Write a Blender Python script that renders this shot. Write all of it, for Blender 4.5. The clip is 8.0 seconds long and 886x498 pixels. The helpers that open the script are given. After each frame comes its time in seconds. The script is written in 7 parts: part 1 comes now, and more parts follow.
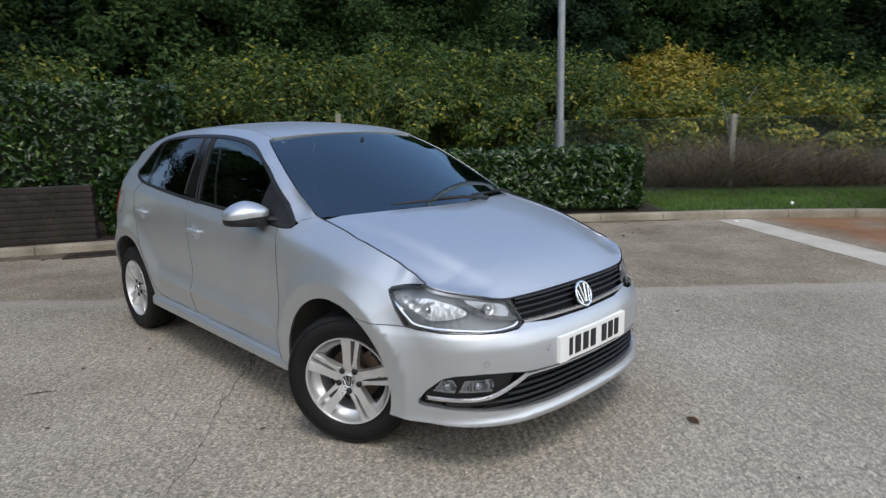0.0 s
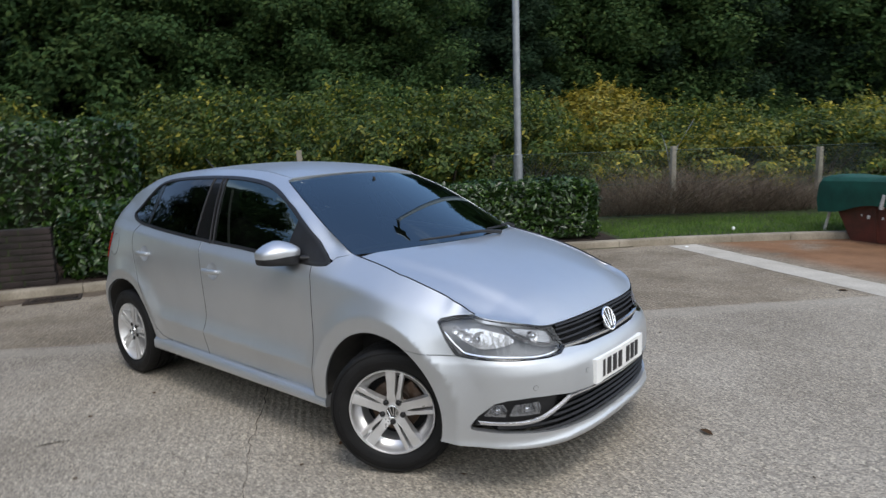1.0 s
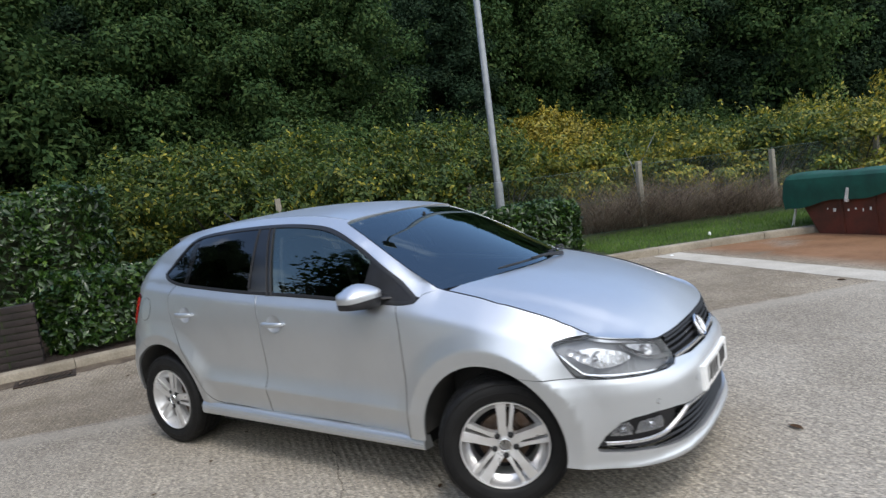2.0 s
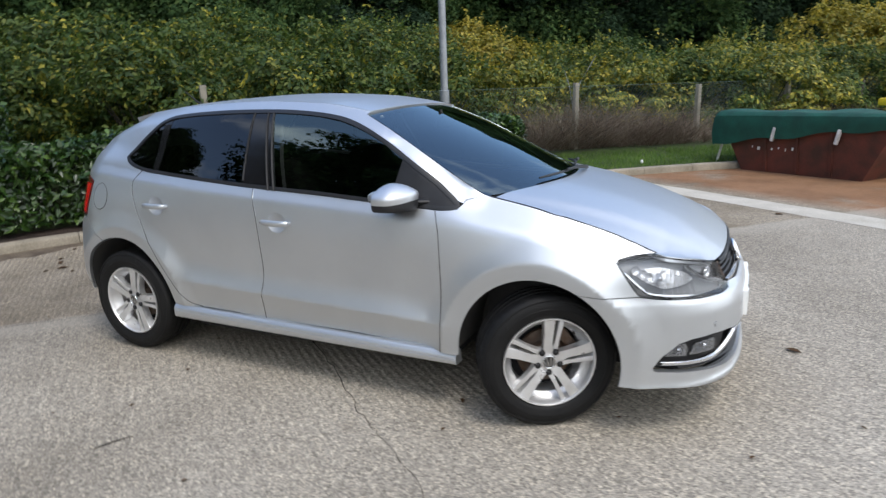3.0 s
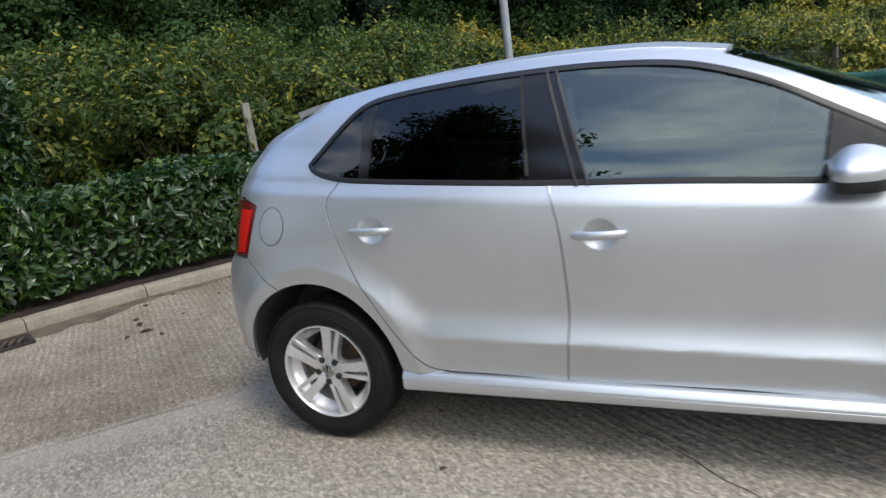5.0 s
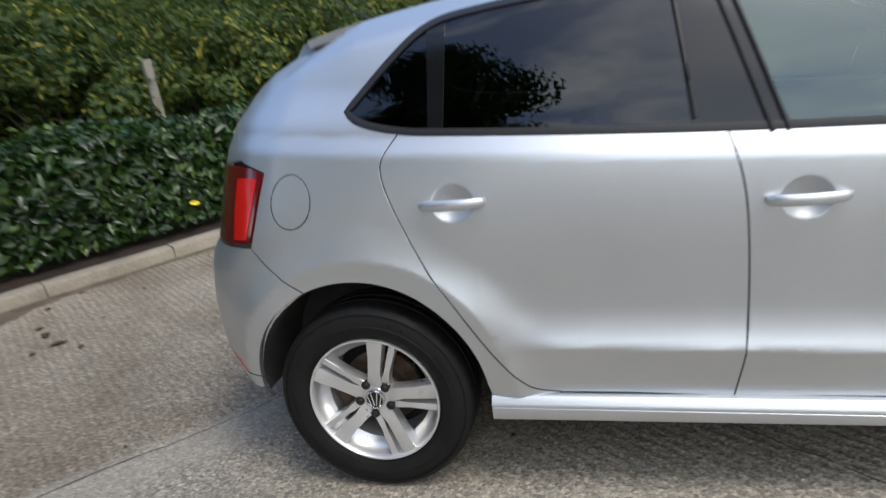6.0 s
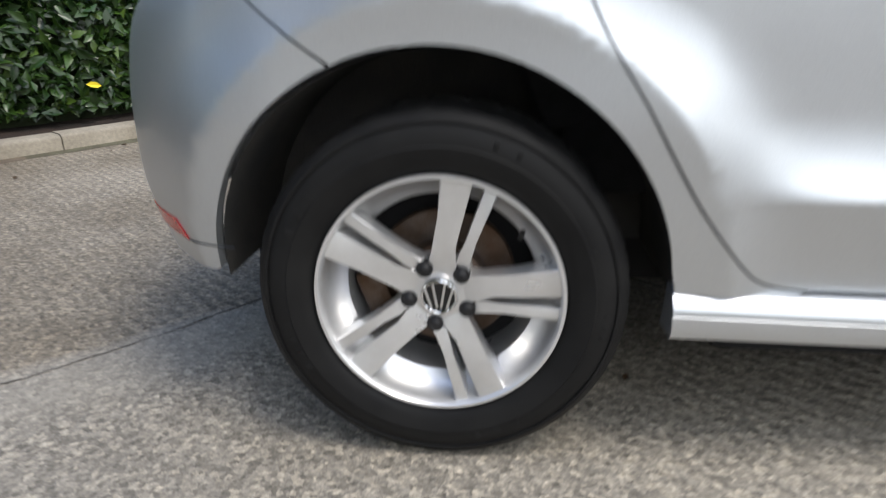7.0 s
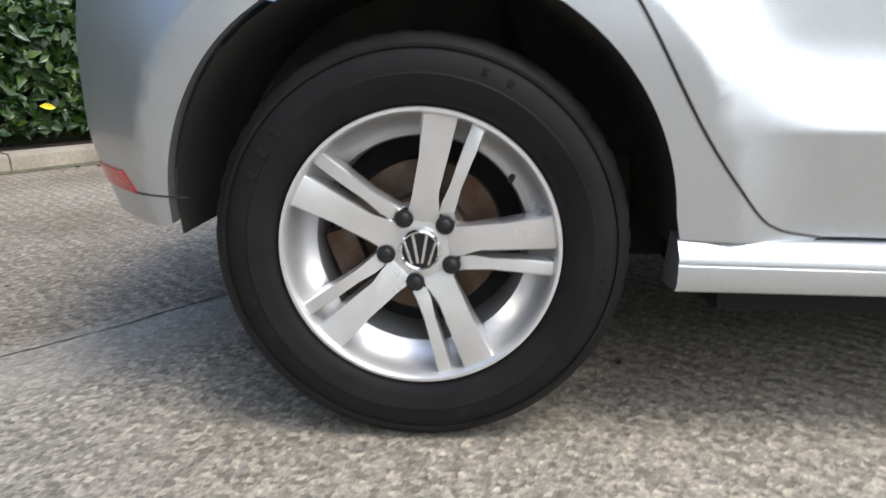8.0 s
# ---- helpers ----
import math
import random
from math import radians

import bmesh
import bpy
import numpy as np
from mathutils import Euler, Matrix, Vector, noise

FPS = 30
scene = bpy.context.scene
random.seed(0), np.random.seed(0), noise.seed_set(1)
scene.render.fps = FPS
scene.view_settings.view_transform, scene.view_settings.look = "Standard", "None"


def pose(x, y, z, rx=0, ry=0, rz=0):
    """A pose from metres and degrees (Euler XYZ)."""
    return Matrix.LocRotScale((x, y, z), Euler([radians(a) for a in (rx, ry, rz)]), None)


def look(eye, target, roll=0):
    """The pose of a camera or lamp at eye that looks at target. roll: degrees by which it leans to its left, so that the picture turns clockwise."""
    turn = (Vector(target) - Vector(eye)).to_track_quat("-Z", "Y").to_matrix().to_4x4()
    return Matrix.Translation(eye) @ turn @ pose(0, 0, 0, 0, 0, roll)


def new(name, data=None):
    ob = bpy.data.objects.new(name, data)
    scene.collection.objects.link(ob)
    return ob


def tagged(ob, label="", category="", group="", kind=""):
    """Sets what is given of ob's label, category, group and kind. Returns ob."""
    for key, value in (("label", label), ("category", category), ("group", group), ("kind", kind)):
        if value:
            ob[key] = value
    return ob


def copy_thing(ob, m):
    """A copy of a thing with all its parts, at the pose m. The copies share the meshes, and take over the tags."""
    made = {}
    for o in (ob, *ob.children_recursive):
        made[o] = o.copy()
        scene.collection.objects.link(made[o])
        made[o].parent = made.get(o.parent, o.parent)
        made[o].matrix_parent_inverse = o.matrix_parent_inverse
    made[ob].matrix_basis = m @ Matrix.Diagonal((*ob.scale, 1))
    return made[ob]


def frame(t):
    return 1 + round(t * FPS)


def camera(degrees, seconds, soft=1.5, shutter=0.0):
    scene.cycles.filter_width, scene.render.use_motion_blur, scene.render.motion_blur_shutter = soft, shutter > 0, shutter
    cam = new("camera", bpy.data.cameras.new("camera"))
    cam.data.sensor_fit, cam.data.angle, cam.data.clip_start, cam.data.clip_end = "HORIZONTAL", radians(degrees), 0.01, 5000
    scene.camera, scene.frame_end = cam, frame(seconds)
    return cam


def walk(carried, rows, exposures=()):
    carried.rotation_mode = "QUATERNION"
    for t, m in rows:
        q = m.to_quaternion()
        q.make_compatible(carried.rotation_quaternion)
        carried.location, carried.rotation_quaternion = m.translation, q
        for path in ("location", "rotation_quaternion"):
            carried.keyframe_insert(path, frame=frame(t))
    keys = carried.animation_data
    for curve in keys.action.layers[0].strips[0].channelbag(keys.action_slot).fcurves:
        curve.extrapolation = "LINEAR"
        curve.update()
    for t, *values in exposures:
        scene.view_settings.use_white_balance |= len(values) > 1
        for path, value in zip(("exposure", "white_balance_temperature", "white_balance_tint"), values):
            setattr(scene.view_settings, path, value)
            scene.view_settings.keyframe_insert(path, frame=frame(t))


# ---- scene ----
cam = camera(70.6, 8.0, 1.3, 0.5)
PATH = [
    (0, (3.454, -2.32, 1.4), (2.057, -0.941, 1.016), -1.2),
    (0.5, (3.359, -2.589, 1.397), (2.054, -1.122, 1.015), -1.5),
    (1, (3.221, -2.743, 1.448), (1.967, -1.213, 1.159), -1.9),
    (1.2, (3.104, -2.787, 1.444), (1.895, -1.22, 1.153), -4.2),
    (2.3, (2.475, -3.206, 1.475), (1.357, -1.557, 1.299), -7.2),
    (2.5, (2.319, -3.226, 1.445), (1.331, -1.529, 1.068), -3.9),
    (3, (1.948, -3.226, 1.444), (1.121, -1.471, 0.955), -1.9),
    (3.5, (1.534, -3.262, 1.414), (0.685, -1.5, 0.998), -8.7),
    (4, (1.089, -3.096, 1.339), (0.192, -1.362, 0.907), -6.4),
    (4.5, (0.646, -2.951, 1.287), (-0.164, -1.17, 0.872), -4.1),
    (5, (0.231, -2.801, 1.304), (-0.554, -1.017, 0.856), -7.6),
    (5.2, (0.07, -2.713, 1.284), (-0.702, -0.917, 0.863), -7.7),
    (6.3, (-0.775, -2.171, 1.19), (-1.098, -0.337, 0.462), -4.8),
    (6.5, (-0.898, -2.017, 1.104), (-1.183, -0.213, 0.289), -1.0),
    (7, (-1.126, -1.713, 0.719), (-1.334, 0.153, 0.028), -1.0),
    (7.5, (-1.155, -1.68, 0.534), (-1.336, 0.205, -0.109), -2.5),
    (8, (-1.158, -1.666, 0.545), (-1.256, 0.258, 0.005), -0.1),
]
EXPOSURES = [(0.0, -0.44), (1.2, -0.35), (2.5, -0.04), (3.0, -0.04), (4.5, -0.02), (5.2, -0.02), (6.5, -0.14), (7.0, 0.13), (7.5, 0.35), (8.0, 0.37)]
walk(cam, [(t, look(eye, target, roll)) for t, eye, target, roll in PATH], EXPOSURES)

# ---- world and light ----
SUN_AZ, SUN_EL = radians(-35), radians(62)
world = bpy.data.worlds.new("world")
scene.world = world
world.use_nodes = True
wn, wl = world.node_tree.nodes, world.node_tree.links
wn.clear()
w_out = wn.new("ShaderNodeOutputWorld")
w_bg = wn.new("ShaderNodeBackground")
w_sky = wn.new("ShaderNodeTexSky")
w_sky.sky_type, w_sky.sun_disc = "NISHITA", False
w_sky.sun_elevation, w_sky.sun_rotation = SUN_EL, radians(90) - SUN_AZ
w_co = wn.new("ShaderNodeTexCoord")
w_sep = wn.new("ShaderNodeSeparateXYZ")
w_map = wn.new("ShaderNodeMapping")
w_map.inputs["Scale"].default_value = (1.0, 1.0, 2.2)
w_noise = wn.new("ShaderNodeTexNoise")
w_noise.inputs["Scale"].default_value, w_noise.inputs["Detail"].default_value = 2.6, 7
w_noise.inputs["Roughness"].default_value = 0.55
w_ramp = wn.new("ShaderNodeValToRGB")
w_ramp.color_ramp.elements[0].position, w_ramp.color_ramp.elements[1].position = 0.30, 0.54
w_mix = wn.new("ShaderNodeMix")
w_mix.data_type = "RGBA"
w_deck = wn.new("ShaderNodeValToRGB")
w_deck.color_ramp.elements[0].color, w_deck.color_ramp.elements[1].color = (13.2, 13.7, 14.2, 1), (15.0, 15.6, 16.2, 1)
w_deck.color_ramp.elements[0].position, w_deck.color_ramp.elements[1].position = 0.1, 0.95
wl.new(w_co.outputs["Generated"], w_sep.inputs["Vector"])
wl.new(w_sep.outputs["Z"], w_deck.inputs["Fac"])
wl.new(w_deck.outputs["Color"], w_mix.inputs["B"])
wl.new(w_co.outputs["Generated"], w_map.inputs["Vector"])
wl.new(w_map.outputs["Vector"], w_noise.inputs["Vector"])
w_lean = wn.new("ShaderNodeMath")
w_lean.operation, w_lean.inputs[1].default_value = "MULTIPLY_ADD", -0.14
wl.new(w_sep.outputs["Y"], w_lean.inputs[0])
w_side = wn.new("ShaderNodeMath")
w_side.operation, w_side.inputs[1].default_value = "MULTIPLY_ADD", 0.26
wl.new(w_sep.outputs["X"], w_side.inputs[0])
wl.new(w_noise.outputs["Fac"], w_side.inputs[2])
wl.new(w_side.outputs["Value"], w_lean.inputs[2])
# the cloud thins out overhead
w_high = wn.new("ShaderNodeMath")
w_high.operation, w_high.inputs[1].default_value = "MULTIPLY_ADD", -0.26
wl.new(w_sep.outputs["Z"], w_high.inputs[0])
wl.new(w_lean.outputs["Value"], w_high.inputs[2])
wl.new(w_high.outputs["Value"], w_ramp.inputs["Fac"])
wl.new(w_ramp.outputs["Color"], w_mix.inputs["Factor"])
w_gain = wn.new("ShaderNodeVectorMath")
w_gain.operation, w_gain.inputs[1].default_value = "MULTIPLY", (2.15, 2.15, 2.15)
wl.new(w_sky.outputs["Color"], w_gain.inputs[0])
wl.new(w_gain.outputs["Vector"], w_mix.inputs["A"])
wl.new(w_mix.outputs["Result"], w_bg.inputs["Color"])
wl.new(w_bg.outputs["Background"], w_out.inputs["Surface"])
w_bg.inputs["Strength"].default_value = 0.15

sun_data = bpy.data.lights.new("sun", "SUN")
sun_data.energy, sun_data.angle, sun_data.color = 1.75, radians(20), (1.0, 0.95, 0.87)
sun = new("sun", sun_data)
sun_dir = Vector((math.cos(SUN_AZ) * math.cos(SUN_EL), math.sin(SUN_AZ) * math.cos(SUN_EL), math.sin(SUN_EL)))
sun.matrix_world = look(tuple(sun_dir * 60), (0, 0, 0))


# ---- materials ----
def mat(name, color, rough=0.6, metal=0.0, spec=0.5, coat=0.0, coat_rough=0.03):
    m = bpy.data.materials.new(name)
    m.use_nodes = True
    b = m.node_tree.nodes["Principled BSDF"]
    b.inputs["Base Color"].default_value = (*color, 1)
    b.inputs["Roughness"].default_value, b.inputs["Metallic"].default_value = rough, metal
    b.inputs["Specular IOR Level"].default_value = spec
    b.inputs["Coat Weight"].default_value, b.inputs["Coat Roughness"].default_value = coat, coat_rough
    return m


def nodes_of(m):
    return m.node_tree.nodes, m.node_tree.links, m.node_tree.nodes["Principled BSDF"]


def coords(m, scale=(1, 1, 1), kind="Object", turn=0.0):
    n, l, _ = nodes_of(m)
    c, mp = n.new("ShaderNodeTexCoord"), n.new("ShaderNodeMapping")
    mp.inputs["Scale"].default_value = scale
    mp.inputs["Rotation"].default_value = (0, 0, turn)
    l.new(c.outputs[kind], mp.inputs["Vector"])
    return mp.outputs["Vector"]


def noise_tex(m, vec, scale, detail=4, rough=0.55):
    n, l, _ = nodes_of(m)
    t = n.new("ShaderNodeTexNoise")
    t.inputs["Scale"].default_value, t.inputs["Detail"].default_value, t.inputs["Roughness"].default_value = scale, detail, rough
    l.new(vec, t.inputs["Vector"])
    return t.outputs["Fac"]


def ramp(m, fac, stops):
    n, l, _ = nodes_of(m)
    r = n.new("ShaderNodeValToRGB")
    e = r.color_ramp.elements
    while len(e) < len(stops):
        e.new(0.5)
    for el, (p, c) in zip(e, stops):
        el.position, el.color = p, (*c, 1) if len(c) == 3 else c
    l.new(fac, r.inputs["Fac"])
    return r.outputs["Color"]


def mixed(m, fac, a, b, blend="MIX"):
    n, l, _ = nodes_of(m)
    x = n.new("ShaderNodeMix")
    x.data_type, x.blend_type = "RGBA", blend
    for key, v in (("Factor", fac), ("A", a), ("B", b)):
        if isinstance(v, (int, float)):
            x.inputs[key].default_value = v
        elif isinstance(v, tuple):
            x.inputs[key].default_value = (*v, 1)
        else:
            l.new(v, x.inputs[key])
    return x.outputs["Result"]


def bump(m, height, strength=0.3, dist=0.01, normal=None):
    n, l, b = nodes_of(m)
    k = n.new("ShaderNodeBump")
    k.inputs["Strength"].default_value, k.inputs["Distance"].default_value = strength, dist
    l.new(height, k.inputs["Height"])
    if normal:
        l.new(normal, k.inputs["Normal"])
    l.new(k.outputs["Normal"], b.inputs["Normal"])
    return k.outputs["Normal"]


def math_node(m, op, a, b=None):
    n, l, _ = nodes_of(m)
    k = n.new("ShaderNodeMath")
    k.operation = op
    for i, v in enumerate((a, b)):
        if v is None:
            continue
        if isinstance(v, (int, float)):
            k.inputs[i].default_value = v
        else:
            l.new(v, k.inputs[i])
    return k.outputs["Value"]


def grey(v):
    return (v, v, v)


def worn(name, color, dark, scale, rough=0.7, bump_s=0.2, bump_d=0.004, metal=0.0, spec=0.4):
    """A plain surface with stains at a broad and grain at a fine scale."""
    m = mat(name, color, rough, metal, spec)
    n, l, b = nodes_of(m)
    v = coords(m)
    broad = ramp(m, noise_tex(m, v, scale, 5), [(0.35, dark), (0.65, color)])
    fine = noise_tex(m, v, scale * 22, 3, 0.7)
    l.new(mixed(m, 0.55, broad, ramp(m, fine, [(0.3, grey(0.45)), (0.7, grey(1.0))]), "MULTIPLY"), b.inputs["Base Color"])
    bump(m, fine, bump_s, bump_d)
    return m


# silver metallic lacquer with fine flake and a film of dust
PAINT = mat("silver_paint", (0.60, 0.62, 0.645), 0.40, 0.88, 0.5, 0.32, 0.10)
n, l, b = nodes_of(PAINT)
v = coords(PAINT)
flake = noise_tex(PAINT, v, 900, 2, 0.7)
dust = noise_tex(PAINT, v, 3.5, 5, 0.6)
l.new(mixed(PAINT, 1.0, ramp(PAINT, flake, [(0.3, (0.585, 0.607, 0.632)), (0.7, (0.71, 0.735, 0.762))]), ramp(PAINT, dust, [(0.3, grey(0.94)), (0.7, grey(1.0))]), "MULTIPLY"), b.inputs["Base Color"])
l.new(ramp(PAINT, dust, [(0.3, grey(0.43)), (0.75, grey(0.39))]), b.inputs["Roughness"])

BLACK_PLASTIC = worn("black_plastic", (0.018, 0.018, 0.02), (0.011, 0.011, 0.012), 14, 0.5, 0.15, 0.001)
GLOSS_BLACK = mat("gloss_black", (0.008, 0.008, 0.009), 0.12, 0, 0.5)
RUBBER_TRIM = mat("rubber_trim", (0.012, 0.012, 0.013), 0.45)
# near-black colour that stands in for the shade inside openings
DARK = mat("cavity_shade", (0.022, 0.022, 0.023), 0.9, 0, 0.1)
LINER = worn("arch_liner", (0.042, 0.042, 0.042), (0.07, 0.065, 0.058), 9, 0.85, 0.4, 0.003)
CHROME = mat("chrome", (0.82, 0.83, 0.85), 0.1, 1.0)
SILVER_PLASTIC = mat("silver_trim", (0.75, 0.76, 0.78), 0.25, 0.9)
REFLECTOR = mat("lamp_reflector", (0.88, 0.89, 0.91), 0.2, 0.75)
n, l, b = nodes_of(REFLECTOR)
facet = n.new("ShaderNodeTexVoronoi")
facet.inputs["Scale"].default_value = 60
l.new(coords(REFLECTOR, (1, 1, 0.22)), facet.inputs["Vector"])
bump(REFLECTOR, facet.outputs["Distance"], 0.8, 0.005)
FOG_REFLECTOR = mat("fog_reflector", (0.40, 0.41, 0.43), 0.16, 0.95)
n, l, b = nodes_of(FOG_REFLECTOR)
facet = n.new("ShaderNodeTexVoronoi")
facet.inputs["Scale"].default_value = 75
l.new(coords(FOG_REFLECTOR, (1, 1, 0.3)), facet.inputs["Vector"])
bump(FOG_REFLECTOR, facet.outputs["Distance"], 1.0, 0.009)
LAMP_SATIN = mat("lamp_satin", (0.48, 0.49, 0.51), 0.26, 0.9)
LAMP_GREY = mat("lamp_bezel", (0.30, 0.31, 0.325), 0.42, 0.3)
ALLOY = mat("alloy_rim", (0.74, 0.74, 0.75), 0.32, 0.7, 0.5, 0.4, 0.1)
n, l, b = nodes_of(ALLOY)
film_ = noise_tex(ALLOY, coords(ALLOY), 11, 5, 0.6)
l.new(ramp(ALLOY, film_, [(0.3, (0.66, 0.655, 0.65)), (0.7, (0.78, 0.78, 0.785))]), b.inputs["Base Color"])
l.new(ramp(ALLOY, film_, [(0.3, grey(0.40)), (0.7, grey(0.27))]), b.inputs["Roughness"])
BRAKE = worn("brake_disc", (0.16, 0.13, 0.11), (0.10, 0.055, 0.03), 18, 0.5, 0.2, 0.001, 0.6)
SEAT = worn("seat_cloth", (0.02, 0.02, 0.022), (0.012, 0.012, 0.013), 30, 0.9, 0.3, 0.001)
DASH = worn("dashboard_plastic", (0.016, 0.016, 0.017), (0.012, 0.012, 0.012), 40, 0.65, 0.3, 0.001)
PLATE = mat("plate_white", (0.82, 0.82, 0.80), 0.35)
PLATE_INK = mat("plate_black", (0.012, 0.012, 0.014), 0.4)

TYRE = mat("tyre_rubber", (0.017, 0.017, 0.018), 0.62, 0, 0.35)
n, l, b = nodes_of(TYRE)
v = coords(TYRE)
b.inputs["Specular IOR Level"].default_value = 0.2
scuff = noise_tex(TYRE, v, 12, 5, 0.65)
l.new(ramp(TYRE, scuff, [(0.35, (0.007, 0.007, 0.0075)), (0.7, (0.014, 0.0137, 0.0133))]), b.inputs["Base Color"])
l.new(ramp(TYRE, scuff, [(0.3, grey(0.42)), (0.7, grey(0.75))]), b.inputs["Roughness"])
bump(TYRE, noise_tex(TYRE, v, 160, 3), 0.15, 0.001)


def glass(name, tint, gloss_rough=0.0, ior=1.6, coating=(0.95, 0.97, 1.0)):
    """Thin tinted glass: what lies behind shows through, with a mirror of the sky on top."""
    m = bpy.data.materials.new(name)
    m.use_nodes = True
    n, l = m.node_tree.nodes, m.node_tree.links
    n.clear()
    o, t, g = n.new("ShaderNodeOutputMaterial"), n.new("ShaderNodeBsdfTransparent"), n.new("ShaderNodeBsdfGlossy")
    mx, fr = n.new("ShaderNodeMixShader"), n.new("ShaderNodeFresnel")
    t.inputs["Color"].default_value = (*tint, 1)
    g.inputs["Roughness"].default_value = gloss_rough
    g.inputs["Color"].default_value = (*coating, 1)
    fr.inputs["IOR"].default_value = ior
    l.new(fr.outputs["Fac"], mx.inputs["Fac"])
    l.new(t.outputs["BSDF"], mx.inputs[1])
    l.new(g.outputs["BSDF"], mx.inputs[2])
    l.new(mx.outputs["Shader"], o.inputs["Surface"])
    return m


GLASS_REAR = glass("privacy_glass", (0.05, 0.055, 0.06))
GLASS_FRONT = glass("side_glass", (0.17, 0.19, 0.185), 0.0, 2.05, (0.84, 1.0, 0.97))
GLASS_SCREEN = glass("windscreen_glass", (0.17, 0.20, 0.215), 0.0, 2.3, (0.76, 0.92, 1.0))
GLASS_LAMP = glass("lamp_lens", (0.9, 0.91, 0.93), 0.0, 1.45)
TAIL_RED = mat("tail_red", (0.58, 0.010, 0.008), 0.2, 0, 0.4, 0.35, 0.03)
TAIL_DARK = mat("tail_dark_red", (0.12, 0.004, 0.006), 0.15, 0, 0.5, 1.0, 0.02)
MIRROR = mat("mirror_glass", (0.8, 0.82, 0.84), 0.02, 1.0)


def leafy(name, stops, rough=0.5, spec=0.4, trans=0.25):
    """Leaf material: hue from leaf to leaf, light shining through a little."""
    m = mat(name, stops[0][1], rough, 0, spec)
    n, l, b = nodes_of(m)
    g = n.new("ShaderNodeNewGeometry")
    c = ramp(m, g.outputs["Random Per Island"], stops)
    patch = noise_tex(m, coords(m), 0.9, 3, 0.6)
    c = mixed(m, 1.0, c, ramp(m, patch, [(0.3, grey(0.62)), (0.7, grey(1.15))]), "MULTIPLY")
    l.new(c, b.inputs["Base Color"])
    if trans:
        t, mx, o = n.new("ShaderNodeBsdfTranslucent"), n.new("ShaderNodeMixShader"), n["Material Output"]
        mx.inputs["Fac"].default_value = trans
        l.new(c, t.inputs["Color"])
        l.new(b.outputs["BSDF"], mx.inputs[1])
        l.new(t.outputs["BSDF"], mx.inputs[2])
        l.new(mx.outputs["Shader"], o.inputs["Surface"])
    return m


LAUREL = leafy("laurel_leaf", [(0.0, (0.013, 0.034, 0.008)), (0.5, (0.025, 0.062, 0.011)), (0.85, (0.048, 0.105, 0.017)), (1.0, (0.105, 0.175, 0.029))], 0.28, 0.5, 0.15)
SHRUB = leafy("shrub_leaf", [(0.0, (0.028, 0.062, 0.013)), (0.5, (0.060, 0.105, 0.019)), (0.86, (0.125, 0.160, 0.026)), (1.0, (0.40, 0.35, 0.042))], 0.55, 0.3, 0.32)
SHRUB_GOLD = leafy("golden_leaf", [(0.0, (0.11, 0.13, 0.02)), (0.4, (0.25, 0.225, 0.028)), (1.0, (0.48, 0.37, 0.045))], 0.5, 0.4, 0.32)
SHRUB_YELLOW = leafy("yellowing_leaf", [(0.0, (0.050, 0.088, 0.016)), (0.4, (0.125, 0.160, 0.024)), (0.75, (0.25, 0.25, 0.032)), (1.0, (0.50, 0.40, 0.045))], 0.5, 0.4, 0.32)
TREE_LEAF = leafy("tree_leaf", [(0.0, (0.027, 0.060, 0.020)), (0.6, (0.048, 0.096, 0.030)), (1.0, (0.080, 0.120, 0.034))], 0.75, 0.15, 0.35)
PINE_LEAF = leafy("evergreen_leaf", [(0.0, (0.013, 0.031, 0.016)), (0.7, (0.023, 0.049, 0.023)), (1.0, (0.036, 0.060, 0.027))], 0.8, 0.15, 0.35)
BRUSH = leafy("dry_stalk", [(0.0, (0.105, 0.075, 0.058)), (0.6, (0.21, 0.16, 0.12)), (1.0, (0.38, 0.32, 0.25))], 0.8, 0.2, 0.1)
GRASS = leafy("grass_blade", [(0.0, (0.06, 0.13, 0.018)), (0.6, (0.11, 0.21, 0.03)), (1.0, (0.20, 0.28, 0.06))], 0.6, 0.3, 0.3)
LITTER = leafy("fallen_leaf", [(0.0, (0.05, 0.03, 0.018)), (0.6, (0.10, 0.055, 0.025)), (1.0, (0.30, 0.22, 0.05))], 0.7, 0.2, 0.0)
CORE = worn("hedge_shade_and_mortar", (0.045, 0.058, 0.024), (0.022, 0.030, 0.012), 6, 0.9)
BARK = worn("bark", (0.055, 0.043, 0.032), (0.025, 0.02, 0.016), 5, 0.9, 0.6, 0.02)
SOIL = worn("soil", (0.045, 0.027, 0.018), (0.02, 0.013, 0.009), 5, 0.95, 0.8, 0.02)
CONCRETE_POST = worn("concrete_post", (0.33, 0.30, 0.25), (0.20, 0.19, 0.15), 4, 0.9, 0.4, 0.004)
KERB = worn("kerb_concrete", (0.36, 0.315, 0.245), (0.21, 0.18, 0.135), 2.2, 0.9, 0.4, 0.004)
GALV = worn("galvanised_steel", (0.36, 0.38, 0.40), (0.28, 0.30, 0.32), 6, 0.45, 0.1, 0.001, 0.7)
WIRE = mat("chain_link_wire", (0.09, 0.13, 0.115), 0.6, 0.3)
SLEEPER = worn("dark_brick", (0.045, 0.033, 0.030), (0.020, 0.016, 0.015), 3.5, 0.85, 0.5, 0.006)
SKIP_RED = worn("rusty_red_paint", (0.135, 0.036, 0.024), (0.060, 0.027, 0.019), 3.2, 0.6, 0.3, 0.004)
